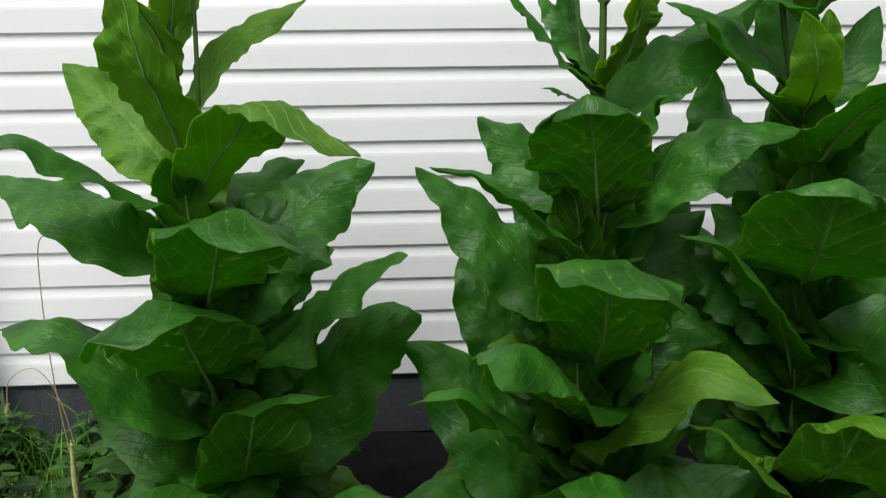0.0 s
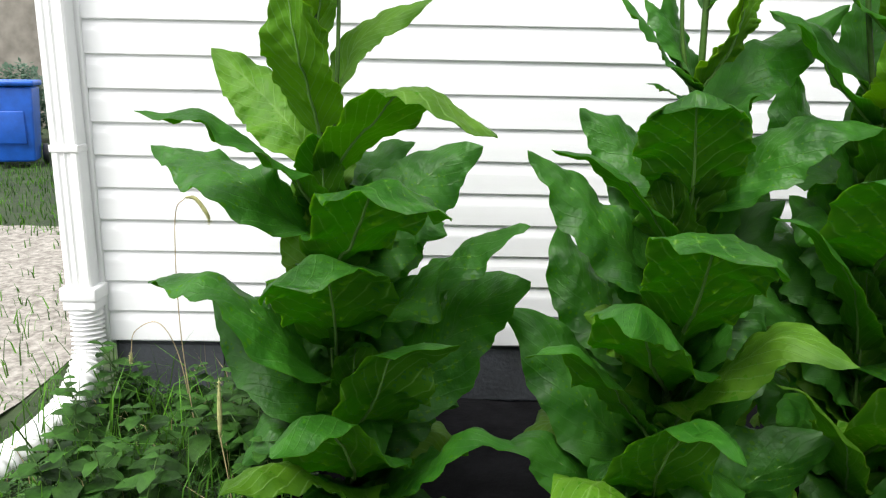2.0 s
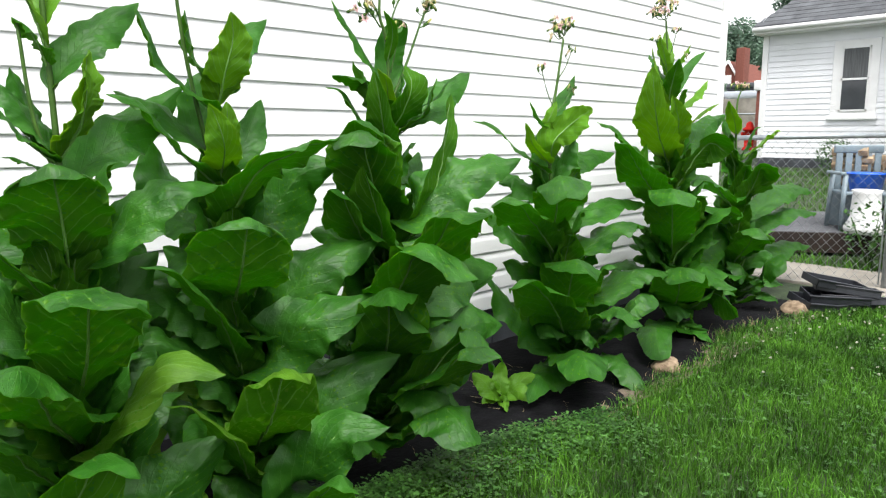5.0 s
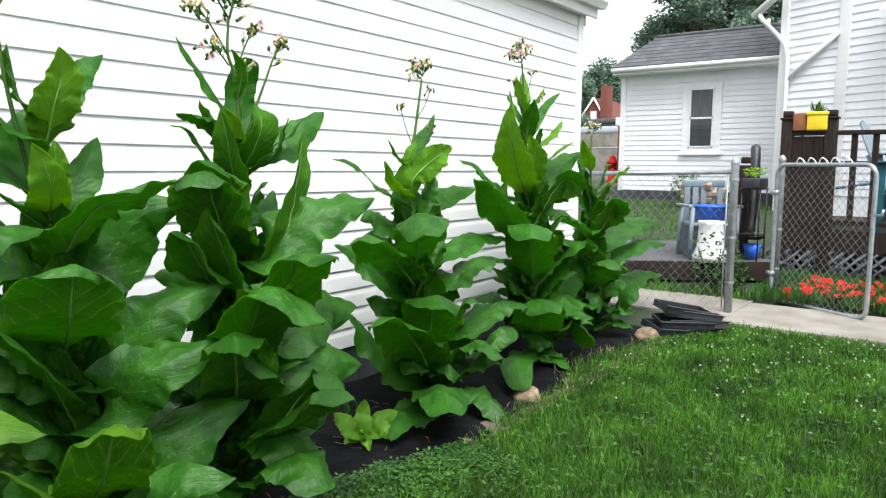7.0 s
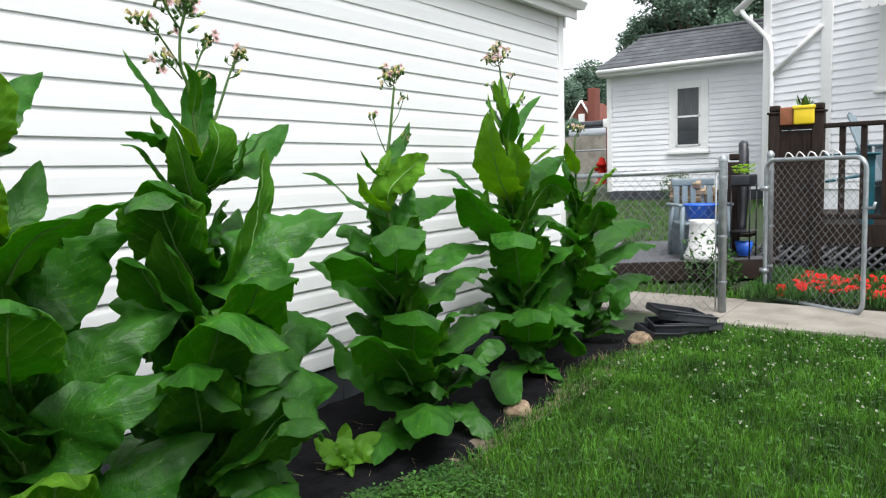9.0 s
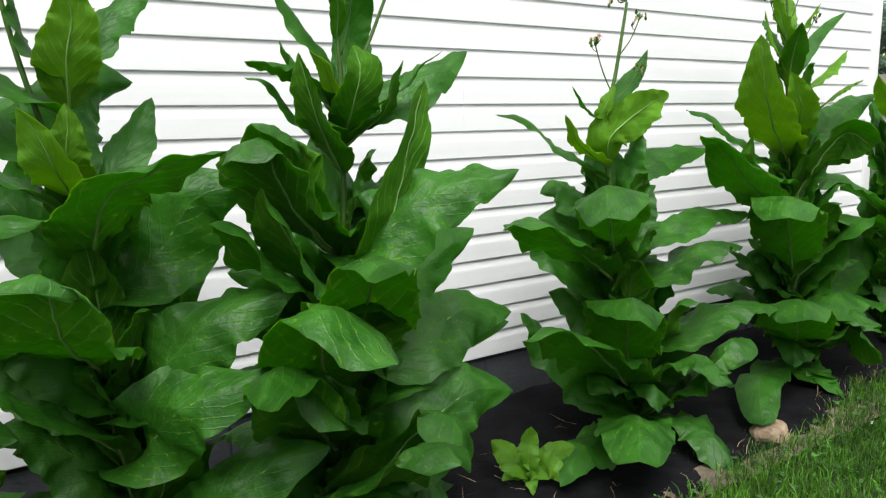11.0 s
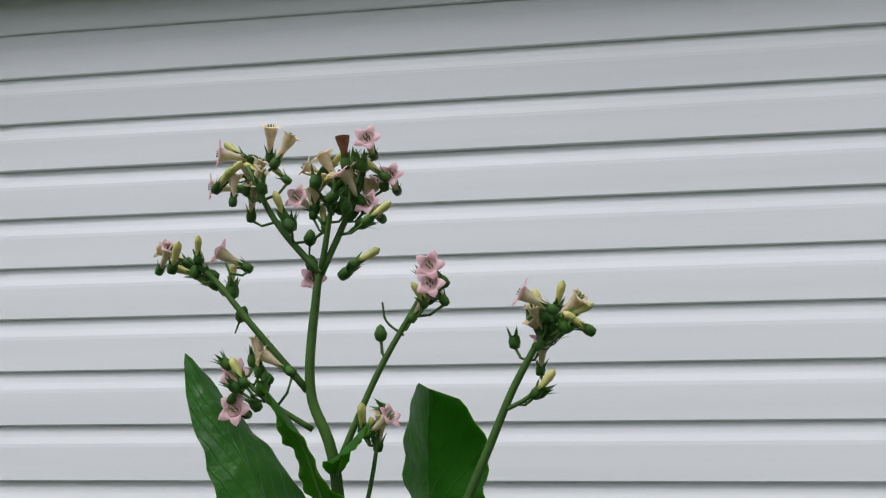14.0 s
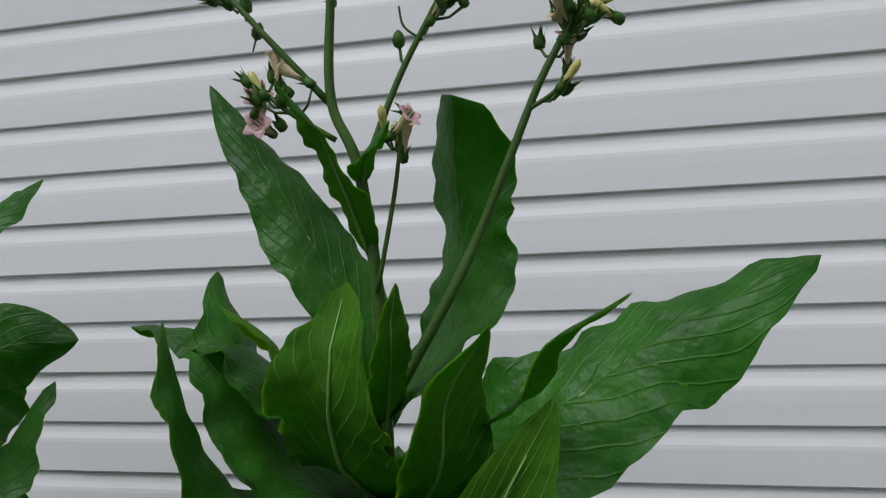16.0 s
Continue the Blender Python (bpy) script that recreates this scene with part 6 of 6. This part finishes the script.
slat_chair((11.0, -1.68, 0.66), 8, TEAL, "teal slatted garden armchair behind the deck railing")
slat_chair((11.35, -3.2, 0.66), 150, TEAL, "teal slatted garden armchair further along the deck")
slat_chair((11.65, -2.3, 0.66), -6, GREY_PLASTIC, "grey garden armchair with a tall leaning back", 0.84, 1.26)
bench = anchor("storage_bench", (12.35, -2.72, 0.66), "reddish brown wooden storage bench against the house", "bench")
part("chest", box((-0.28, -0.65, 0.0), (0.28, 0.65, 0.42), 0.012), TERRACOTTA, bench)
part("lid", box((-0.31, -0.68, 0.42), (0.31, 0.68, 0.46), 0.01), DECK, bench, "dark brown seat lid")
for k in range(5):
    part("back_board", box((0.26, -0.65, 0.5 + 0.12 * k), (0.3, 0.65, 0.6 + 0.12 * k), 0.006), TERRACOTTA, bench)
for sy in (-0.55, 0.55):
    part("back_post", box((0.3, sy - 0.03, 0.0), (0.34, sy + 0.03, 1.1), 0.005), DECK, bench)
grill = anchor("folded_lounger", (10.8, -1.05, 0.66), "dark folded garden lounger leaning on the deck", "lounger")
part("frame", tube(smooth_line([(-0.3, 0.3, -0.1), (-0.1, 0.32, 0.5), (0.05, 0.36, 0.9), (0.12, 0.38, 0.95)], 6), [0.06] * 19, 8), BLACK_PLASTIC, grill)


# ---- red bedding flowers
def bed_flower(rng, x, y):
    z = GROUND + rng.uniform(0.06, 0.17)
    v, f = [], []
    r = rng.uniform(0.02, 0.036)
    n = Vector((rng.uniform(-0.7, -0.1), rng.uniform(-0.5, 0.3), 0.7)).normalized()
    a_ = n.cross(Vector((0, 1, 0.1))).normalized()
    b_ = n.cross(a_)
    for k in range(5):
        a = k * 1.2566
        c = Vector((x, y, z)) + (a_ * math.cos(a) + b_ * math.sin(a)) * r
        o = len(v)
        v += [tuple(c + (a_ * math.cos(j * 1.2566) + b_ * math.sin(j * 1.2566)) * r * 0.8) for j in range(5)]
        f.append(tuple(range(o, o + 5)))
    return v, f


scatter("red_flowers", 420, lambda g: (g.uniform(8.66, 9.9), g.uniform(-3.9, -1.5)), bed_flower, RED, "bright red bedding flowers below the deck", "flowers", 41)
scatter("flower_foliage", 4200, lambda g: (g.uniform(8.6, 10.3), g.uniform(-3.9, -1.2)), lambda g, x, y: (lambda w: ([(a, b, c + g.uniform(0, 0.13)) for a, b, c in w[0]], w[1]))(low_weed(g, x, y)), CLOVER, "green foliage of the red flower bed", "foliage", 42)
scatter("path_weeds", 700, lambda g: (g.uniform(8.62, 9.25), g.uniform(-1.2, 0.6)), grass_blade(0.04, 0.16, 0.005), GRASS, "tall weeds between the path and deck", "weeds", 43)


def shrub(x, y, z, r, seed, label, n=700, leaf_size=0.04, mat=None):
    rng = random.Random(seed)
    ob = anchor("shrub", (x, y, z), label, "shrub")
    bm = bmesh.new()
    for k in range(5):
        a = k * 1.25
        add_tube(bm, [(0, 0, 0), (math.cos(a) * r * 0.3, math.sin(a) * r * 0.3, r * 0.7), (math.cos(a) * r * 0.6, math.sin(a) * r * 0.6, r * 1.3)], [0.012, 0.008, 0.004], 5)
    part("stem", bm, STEM, ob)
    v, f = [], []
    for i in range(n):
        d = Vector((rng.gauss(0, 1), rng.gauss(0, 1), rng.gauss(0, 1))).normalized() * rng.uniform(0.3, 1) ** 0.5
        c = Vector((d.x * r * 0.8, d.y * r * 0.8, r * (0.95 + d.z * 0.9)))
        t = Vector((rng.uniform(-1, 1), rng.uniform(-1, 1), rng.uniform(-0.4, 0.8))).normalized() * leaf_size
        s_ = t.cross(Vector((0.1, 0.2, 1))).normalized() * leaf_size * 0.35
        o = len(v)
        v += [c, c + t * 0.5 + s_, c + t, c + t * 0.5 - s_]
        f.append((o, o + 1, o + 2, o + 3))
    mesh_from("foliage", v, f, mat or CLOVER, ob)


shrub(9.05, -0.95, GROUND, 0.24, 3, "leafy green weed growing against the fence post", 260, 0.06)
shrub(9.1, -0.75, GROUND, 0.36, 5, "tall green weed beside the plant stand", 260, 0.06)
shrub(16.3, 1.9, 0.55, 0.42, 4, "dark green shrub against the neighbouring house", 900, 0.05)


# ---------------------------------------------------------------- neighbouring house
def lap_wall(parent, x, y0, y1, z0, z1, course, tilt=0.0):
    """Lap siding on a wall facing -x, one board a course."""
    n = int((z1 - z0) / course)
    for k in range(n):
        z = z0 + k * course
        bm = bmesh.new()
        v = [bm.verts.new(p) for p in ((x - 0.02, y0, z), (x - 0.004, y0, z + course), (x - 0.02, y1, z), (x - 0.004, y1, z + course), (x + 0.01, y0, z), (x + 0.01, y1, z))]
        bm.faces.new((v[0], v[1], v[3], v[2]))
        bm.faces.new((v[0], v[2], v[5], v[4]))
        part("siding_board", bm, FAR_VINYL, parent, smooth=False)


def sash_window(parent, x, y0, y1, z0, z1, curtain=True):
    w = part("window", box((x - 0.04, y0 - 0.16, z0 - 0.16), (x - 0.01, y1 + 0.16, z1 + 0.16), 0.004), TRIM_WHITE, parent, "double-hung window with wide white trim", smooth=False)
    part("sill", box((x - 0.09, y0 - 0.2, z0 - 0.2), (x - 0.03, y1 + 0.2, z0 - 0.14), 0.006), TRIM_WHITE, w)
    zm = (z0 + z1) / 2
    for a, b in ((z0, zm - 0.02), (zm + 0.02, z1)):
        part("pane", box((x - 0.046, y0 + 0.03, a), (x - 0.042, y1 - 0.03, b)), CURTAIN if (curtain and a > z0) else GLASS, w, smooth=False)
    fr = bmesh.new()
    for a, b in (((y0, z0 - 0.03), (y1, z0)), ((y0, zm - 0.02), (y1, zm + 0.02)), ((y0, z1), (y1, z1 + 0.03)), ((y0, z0 - 0.03), (y0 + 0.03, z1 + 0.03)), ((y1 - 0.03, z0 - 0.03), (y1, z1 + 0.03))):
        add_box(fr, (x - 0.06, a[0], a[1]), (x - 0.041, b[0], b[1]))
    part("sash", fr, TRIM_WHITE, w, smooth=False)


nb = anchor("neighbour_house", (0, 0, 0), "white sided one-storey house with grey shingle roof", "house")
NX = 17.3
part("wall", box((NX, 0.2, 0.3), (NX + 2.6, 3.74, 3.5)), FAR_VINYL, nb, smooth=False)
part("foundation", box((NX + 0.005, 0.2, 0.2), (NX + 0.1, 3.74, 0.86)), FOUNDATION, nb, smooth=False).location = (-0.03, 0, 0)
lap_wall(nb, NX, 0.2, 3.74, 0.86, 3.42, 0.112)
part("corner_board", box((NX - 0.04, 3.67, 0.84), (NX + 0.06, 3.79, 3.5), 0.005), TRIM_WHITE, nb)
sash_window(nb, NX, 1.69, 2.2, 1.84, 3.03)
part("fascia", box((NX - 0.4, 0.0, 3.42), (NX - 0.36, 3.86, 3.58), 0.01), TRIM_WHITE, nb)
part("soffit", box((NX - 0.38, 0.0, 3.42), (NX + 0.02, 3.86, 3.45)), TRIM_WHITE, nb, smooth=False)
part("gutter", tube([(NX - 0.44, 0.0, 3.53), (NX - 0.44, 3.86, 3.51)], [0.05, 0.05], 10), TRIM_WHITE, nb)
RIDGE, EAVE_Y = 1.6, 3.86
rp = lambda s, y, z=0.0: (NX - 0.42 + s * 0.93, y, 3.58 + s * 0.52 + z)
bm = bmesh.new()
front = [rp(0, 0, -0.03), rp(0, EAVE_Y, -0.03), rp(RIDGE, EAVE_Y - 0.3 * RIDGE, -0.03), rp(RIDGE, 0.0, -0.03)]
back = [(NX + 2.9, 0.0, 3.55), (NX + 2.9, EAVE_Y, 3.55)]
v = [bm.verts.new(p) for p in front + back]
for f in ((0, 1, 2, 3), (1, 5, 2), (3, 2, 5, 4)):
    bm.faces.new([v[i] for i in f])
roof_ = part("roof", bm, SHINGLE, nb, smooth=False)
for k in range(8):
    for j in range(16):
        a, b = k * 0.2, (k + 1) * 0.2 + 0.02
        off = 0.15 if k % 2 else 0
        y0, y1 = max(0.0, j * 0.3 - off), min(EAVE_Y - a * 0.3, (j + 1) * 0.3 - off - 0.005)
        if y1 <= y0 + 0.02:
            continue
        bm = bmesh.new()
        v = [bm.verts.new(p) for p in (rp(a, y0, 0.014), rp(a, y1, 0.014), rp(b, y1, 0.002), rp(b, y0, 0.002), rp(a, y0, -0.01), rp(a, y1, -0.01))]
        bm.faces.new((v[0], v[1], v[2], v[3]))
        bm.faces.new((v[4], v[5], v[1], v[0]))
        part("shingle", bm, SHINGLE, roof_, smooth=False)
part("ridge_cap", tube([rp(RIDGE, 0, 0.01), rp(RIDGE, EAVE_Y - 0.3 * RIDGE, 0.01)], [0.05, 0.05], 6), SHINGLE, nb)
part("vent_pipe", tube([(NX + 1.3, 1.0, 4.2), (NX + 1.3, 1.0, 4.62)], [0.035, 0.035], 8), TRIM_WHITE, nb)

tall = anchor("neighbour_wing", (16.2, 0.2, 0), "taller white sided wing with downspout and awning window", "house")
tall.rotation_euler = (0, 0, radians(-24))
part("wall", box((0, -6.5, 0.3), (4, 0.0, 7.0)), FAR_VINYL, tall, smooth=False)
lap_wall(tall, 0, -6.5, 0.0, 0.9, 6.9, 0.135)
part("corner_board", box((-0.05, -0.14, 0.9), (0.05, 0.01, 6.9), 0.005), TRIM_WHITE, tall)
part("trim_board", box((-0.045, -1.32, 0.9), (-0.015, -1.12, 6.9), 0.005), TRIM_WHITE, tall)
part("downspout", tube(smooth_line([(-0.3, 0.3, 4.25), (-0.3, 0.2, 4.1), (-0.1, 0.0, 3.8), (-0.09, -0.16, 3.55), (-0.09, -0.2, 3.0), (-0.09, -0.2, 0.9)], 6), [0.042] * 31, 8), TRIM_WHITE, tall)
part("diagonal_pipe", tube([(-0.07, -0.2, 3.0), (-0.07, -1.14, 3.72)], [0.042, 0.042], 8), TRIM_WHITE, tall)
part("rake_board", tube([(-0.3, 0.42, 4.22), (-0.3, -0.7, 4.9)], [0.07, 0.07], 8), TRIM_WHITE, tall)
sash_window(tall, 0, -3.2, -2.25, 2.66, 3.95, False)
bm = bmesh.new()
for yy in (-3.9, -2.12):
    for q in ((-0.03, 4.35), (-0.62, 3.86), (-0.6, 3.83), (-0.03, 4.31)):
        bm.verts.new((q[0], yy, q[1]))
v = list(bm.verts)
for k in range(4):
    bm.faces.new((v[k], v[(k + 1) % 4], v[4 + (k + 1) % 4], v[4 + k]))
bm.faces.new(v[:4])
bm.faces.new(v[4:])
awn = part("awning", bm, TRIM_WHITE, tall, "white scalloped window awning", smooth=False)
for k in range(13):
    fb = bmesh.new()
    c = -2.19 - k * 0.137
    ring_ = [(c + 0.067, 3.86), (c - 0.067, 3.86)] + [(c + 0.067 * math.cos(radians(180 + 30 * i)), 3.77 + 0.05 * math.sin(radians(180 + 30 * i))) for i in range(7)]
    lo_ = [fb.verts.new((-0.618, y, z)) for y, z in ring_]
    hi_ = [fb.verts.new((-0.606, y, z)) for y, z in ring_]
    fb.faces.new(lo_)
    fb.faces.new(list(reversed(hi_)))
    for i in range(len(ring_)):
        j = (i + 1) % len(ring_)
        fb.faces.new((lo_[i], lo_[j], hi_[j], hi_[i]))
    part("scallop", fb, TRIM_WHITE, awn, smooth=False)
bm = bmesh.new()
g = [[bm.verts.new((-0.12 + 0.05 * math.sin(i * 1.7 + j), -2.62 - i * 0.09, 3.35 - j * 0.12 - 0.1 * i * 0.3)) for j in range(6)] for i in range(8)]
for i in range(7):
    for j in range(5):
        bm.faces.new((g[i][j], g[i + 1][j], g[i + 1][j + 1], g[i][j + 1]))
part("cloth", bm, WHITE_PLASTIC, tall, "white cloth hanging below the awning")

# ---------------------------------------------------------------- distance
far = anchor("brick_house", (58, 22.9, -1.2), "distant brick house with a chimney among trees", "house")
part("wall", box((0, -1.1, 0), (6, 1.6, 6.1)), BRICK, far, smooth=False)
bm = bmesh.new()
v = [bm.verts.new(p) for p in ((-0.3, -1.2, 6.0), (-0.3, 1.8, 6.0), (-0.3, 0.2, 8.3), (6.3, -1.2, 6.0), (6.3, 1.8, 6.0), (6.3, 0.2, 8.3))]
for f in ((0, 1, 2), (3, 5, 4), (0, 2, 5, 3), (1, 4, 5, 2)):
    bm.faces.new([v[i] for i in f])
part("roof", bm, BRICK, far, "dark red gable roof", smooth=False)
for y0, y1 in ((-1.2, 0.2), (1.8, 0.2)):
    part("bargeboard", tube([(-0.36, y0, 6.0), (-0.36, y1, 8.3)], [0.1, 0.1], 4), TRIM_WHITE, far, "white bargeboard")
part("gable_window", box((-0.36, -0.1, 6.3), (-0.3, 0.45, 7.2)), TRIM_WHITE, far, smooth=False)
part("chimney", box((-0.6, -1.15, 0), (0.4, -0.5, 9.2), 0.03), BRICK, far)
gw = finish("garden_wall", box((29.5, 6.5, 0.5), (29.8, 14.0, 2.75)), CONCRETE, smooth=False)
tagged(gw, "pale concrete wall across the far street", "wall", kind="structure")
bpil = finish("brick_pillar", box((24.0, 6.2, 0.7), (24.5, 6.68, 2.7), 0.02), BRICK)
tagged(bpil, "red brick porch pillar behind the fence", "pillar", kind="structure")
part("cap", box((23.93, 6.13, 2.703), (24.57, 6.75, 3.0), 0.03), TRIM_WHITE, bpil, "white pillar cap")
hyd = anchor("fire_hydrant", (24.3, 6.95, 0.87), "red fire hydrant on the far verge", "hydrant")
part("barrel", lathe([(0.2, 0), (0.2, 0.08), (0.14, 0.1), (0.14, 0.6), (0.2, 0.62), (0.2, 0.68), (0.13, 0.72), (0.09, 0.85), (0.03, 0.9)], 16), RED, hyd)
for sg in (-1, 1):
    part("outlet", tube([(0, sg * 0.1, 0.5), (0, sg * 0.24, 0.5)], [0.07, 0.07], 10), RED, hyd)
ff = anchor("far_fence", (27.5, 7.0, 0.8), "low chain link fence across the far yard", "fence")
part("top_rail", tube([(0, -1.5, 1.3), (0, 5, 1.3)], [0.03, 0.03], 8), STEEL, ff)
part("mesh_fabric", chain_mesh((0, -1.5, 0), (0, 1), 6.5, 1.25, 0.05, 0.14, 0.004), WIRE, ff)
carr = anchor("parked_car", (49.0, 17.6, 3.2), "silver car parked by the distant brick house", "car")
part("body", box((-0.9, -2.1, 0.35), (0.9, 2.1, 1.0), 0.18), CAR, carr)
part("cabin", box((-0.75, -1.0, 1.0), (0.75, 1.3, 1.5), 0.2), GLASS, carr)
for sx in (-0.85, 0.85):
    for sy in (-1.3, 1.3):
        part("wheel", tube([(sx - 0.1, sy, 0.33), (sx + 0.1, sy, 0.33)], [0.33, 0.33], 14), BLACK_PLASTIC, carr)
part("ramp", box((-3, -6, -3.5), (3, 6, 0.0)), TURF, carr)


def tree(x, y, z, height, spread, seed, label, clumps=26, per=150, size=0.32):
    rng = random.Random(seed)
    ob = anchor("tree", (x, y, z), label, "tree")
    bm = bmesh.new()
    add_tube(bm, [(0, 0, 0), (0.1, 0, height * 0.25), (0.0, 0.1, height * 0.5), (0, 0, height * 0.75)], [spread * 0.07, spread * 0.055, spread * 0.04, 0.05], 8)
    part("trunk", bm, BARK, ob)
    v, f = [], []
    for k in range(clumps):
        a = rng.uniform(0, 6.28)
        hh = rng.uniform(0.35, 1.0)
        rad = spread * math.sin(math.pi * (0.15 + 0.8 * hh)) ** 0.7 * rng.uniform(0.25, 1.0)
        c = Vector((math.cos(a) * rad, math.sin(a) * rad, height * hh))
        lb_ = bmesh.new()
        add_tube(lb_, [(0, 0, height * 0.35 * hh + 0.1 * height), c * 0.6 + Vector((0, 0, 0.25 * c.z)), c], [0.12, 0.07, 0.03], 5)
        part("limb", lb_, BARK, ob)
        cr = spread * rng.uniform(0.22, 0.4)
        for i in range(per):
            d = Vector((rng.gauss(0, 1), rng.gauss(0, 1), rng.gauss(0, 0.8))).normalized() * cr * rng.uniform(0.2, 1) ** 0.5
            t = Vector((rng.uniform(-1, 1), rng.uniform(-1, 1), rng.uniform(-1, 0.5))).normalized() * size * rng.uniform(0.5, 1.2)
            s_ = t.cross(Vector((rng.uniform(-1, 1), rng.uniform(-1, 1), 1))).normalized() * size * 0.4
            p = c + d
            o = len(v)
            v += [p, p + t * 0.5 + s_, p + t, p + t * 0.5 - s_]
            f.append((o, o + 1, o + 2, o + 3))
    mesh_from("crown", v, f, HAZY_TREE, ob)


tree(42.5, 11.6, 0.82, 8.7, 2.9, 1, "large leafy tree behind the neighbouring house", 44, 420, 0.22)
tree(41.0, 9.2, 1.0, 11.6, 3.3, 2, "tall broadleaf tree above the shingle roof", 44, 420, 0.22)
tree(43.0, 6.6, 1.0, 11.5, 3.2, 3, "dense broadleaf tree beyond the roof ridge", 44, 420, 0.22)
tree(70.0, 27.3, -0.5, 11.4, 4.2, 4, "round leafy tree behind the distant brick house", 40, 380, 0.34)
tree(60.0, 25.8, 0.5, 8.5, 3.0, 5, "leafy tree beside the distant brick house", 30, 330, 0.28)
tree(52.0, 21.6, 0.5, 4.6, 2.0, 6, "small bushy tree in front of the brick house", 26, 300, 0.2)
part("service_cable", tube([(30, 1.5, 5.7), (30, 9.5, 5.6), (30, 21.5, 5.85)], [0.012, 0.012, 0.012], 5), BLACK_METAL, nb)


# ---------------------------------------------------------------- far end of the driveway
def wheelie_bin(x, y, rz, label):
    ob = anchor("recycling_bin", (x, y, GROUND), label, "bin", "blue recycling bins")
    ob.rotation_euler = (0, 0, radians(rz))
    bm = bmesh.new()
    add_box(bm, (-0.27, -0.3, 0.08), (0.27, 0.3, 0.98), 0.03)
    for v in bm.verts:
        k = 0.82 + 0.18 * (v.co.z - 0.08) / 0.9
        v.co.x *= k
        v.co.y *= k
    part("body", bm, BIN_BLUE, ob)
    part("lid", box((-0.3, -0.34, 0.99), (0.3, 0.33, 1.06), 0.03), BIN_BLUE, ob)
    part("handle", tube([(-0.22, 0.36, 0.95), (0.22, 0.36, 0.95)], [0.016, 0.016], 8), BIN_BLUE, ob)
    for sx in (-0.27, 0.25):
        part("wheel", tube([(sx, 0.24, 0.13), (sx + 0.05, 0.24, 0.13)], [0.13, 0.13], 16), BLACK_PLASTIC, ob)
    part("front_panel", box((-0.16, -0.292, 0.3), (0.16, -0.27, 0.7), 0.02), BIN_BLUE, ob)


wheelie_bin(-4.05, 6.55, 20, "blue wheeled recycling bin with closed lid")
wheelie_bin(-4.7, 6.7, 35, "blue wheeled recycling bin beside another")
part_wall = finish("far_garage", box((-14, 12.5, 0), (-5.2, 13.0, 2.6)), CONCRETE, smooth=False)
tagged(part_wall, "grey wall of an outbuilding beyond the lawn", "wall", kind="structure")
shrub(-5.6, 9.5, GROUND, 0.7, 11, "dark shrub behind the recycling bins", 1500, 0.1, HAZY_TREE)
shrub(-6.8, 9.8, GROUND, 0.8, 12, "dark hedge shrub beyond the driveway", 1500, 0.1, HAZY_TREE)
shrub(-4.6, 10.3, GROUND, 0.65, 13, "low dark shrub in the back yard", 1200, 0.1, HAZY_TREE)
hyd2 = anchor("red_barrel_grill", (-6.1, 8.8, GROUND), "round red grill standing in the back yard", "grill")
part("bowl", blob((0.3, 0.3, 0.25), 1, 3, 0.02, 2), RED, hyd2).location = (0, 0, 0.95)
for k in range(3):
    part("leg", tube([(0.2 * math.cos(k * 2.1), 0.2 * math.sin(k * 2.1), 0), (0.12 * math.cos(k * 2.1), 0.12 * math.sin(k * 2.1), 0.8)], [0.015, 0.015], 6), BLACK_METAL, hyd2)
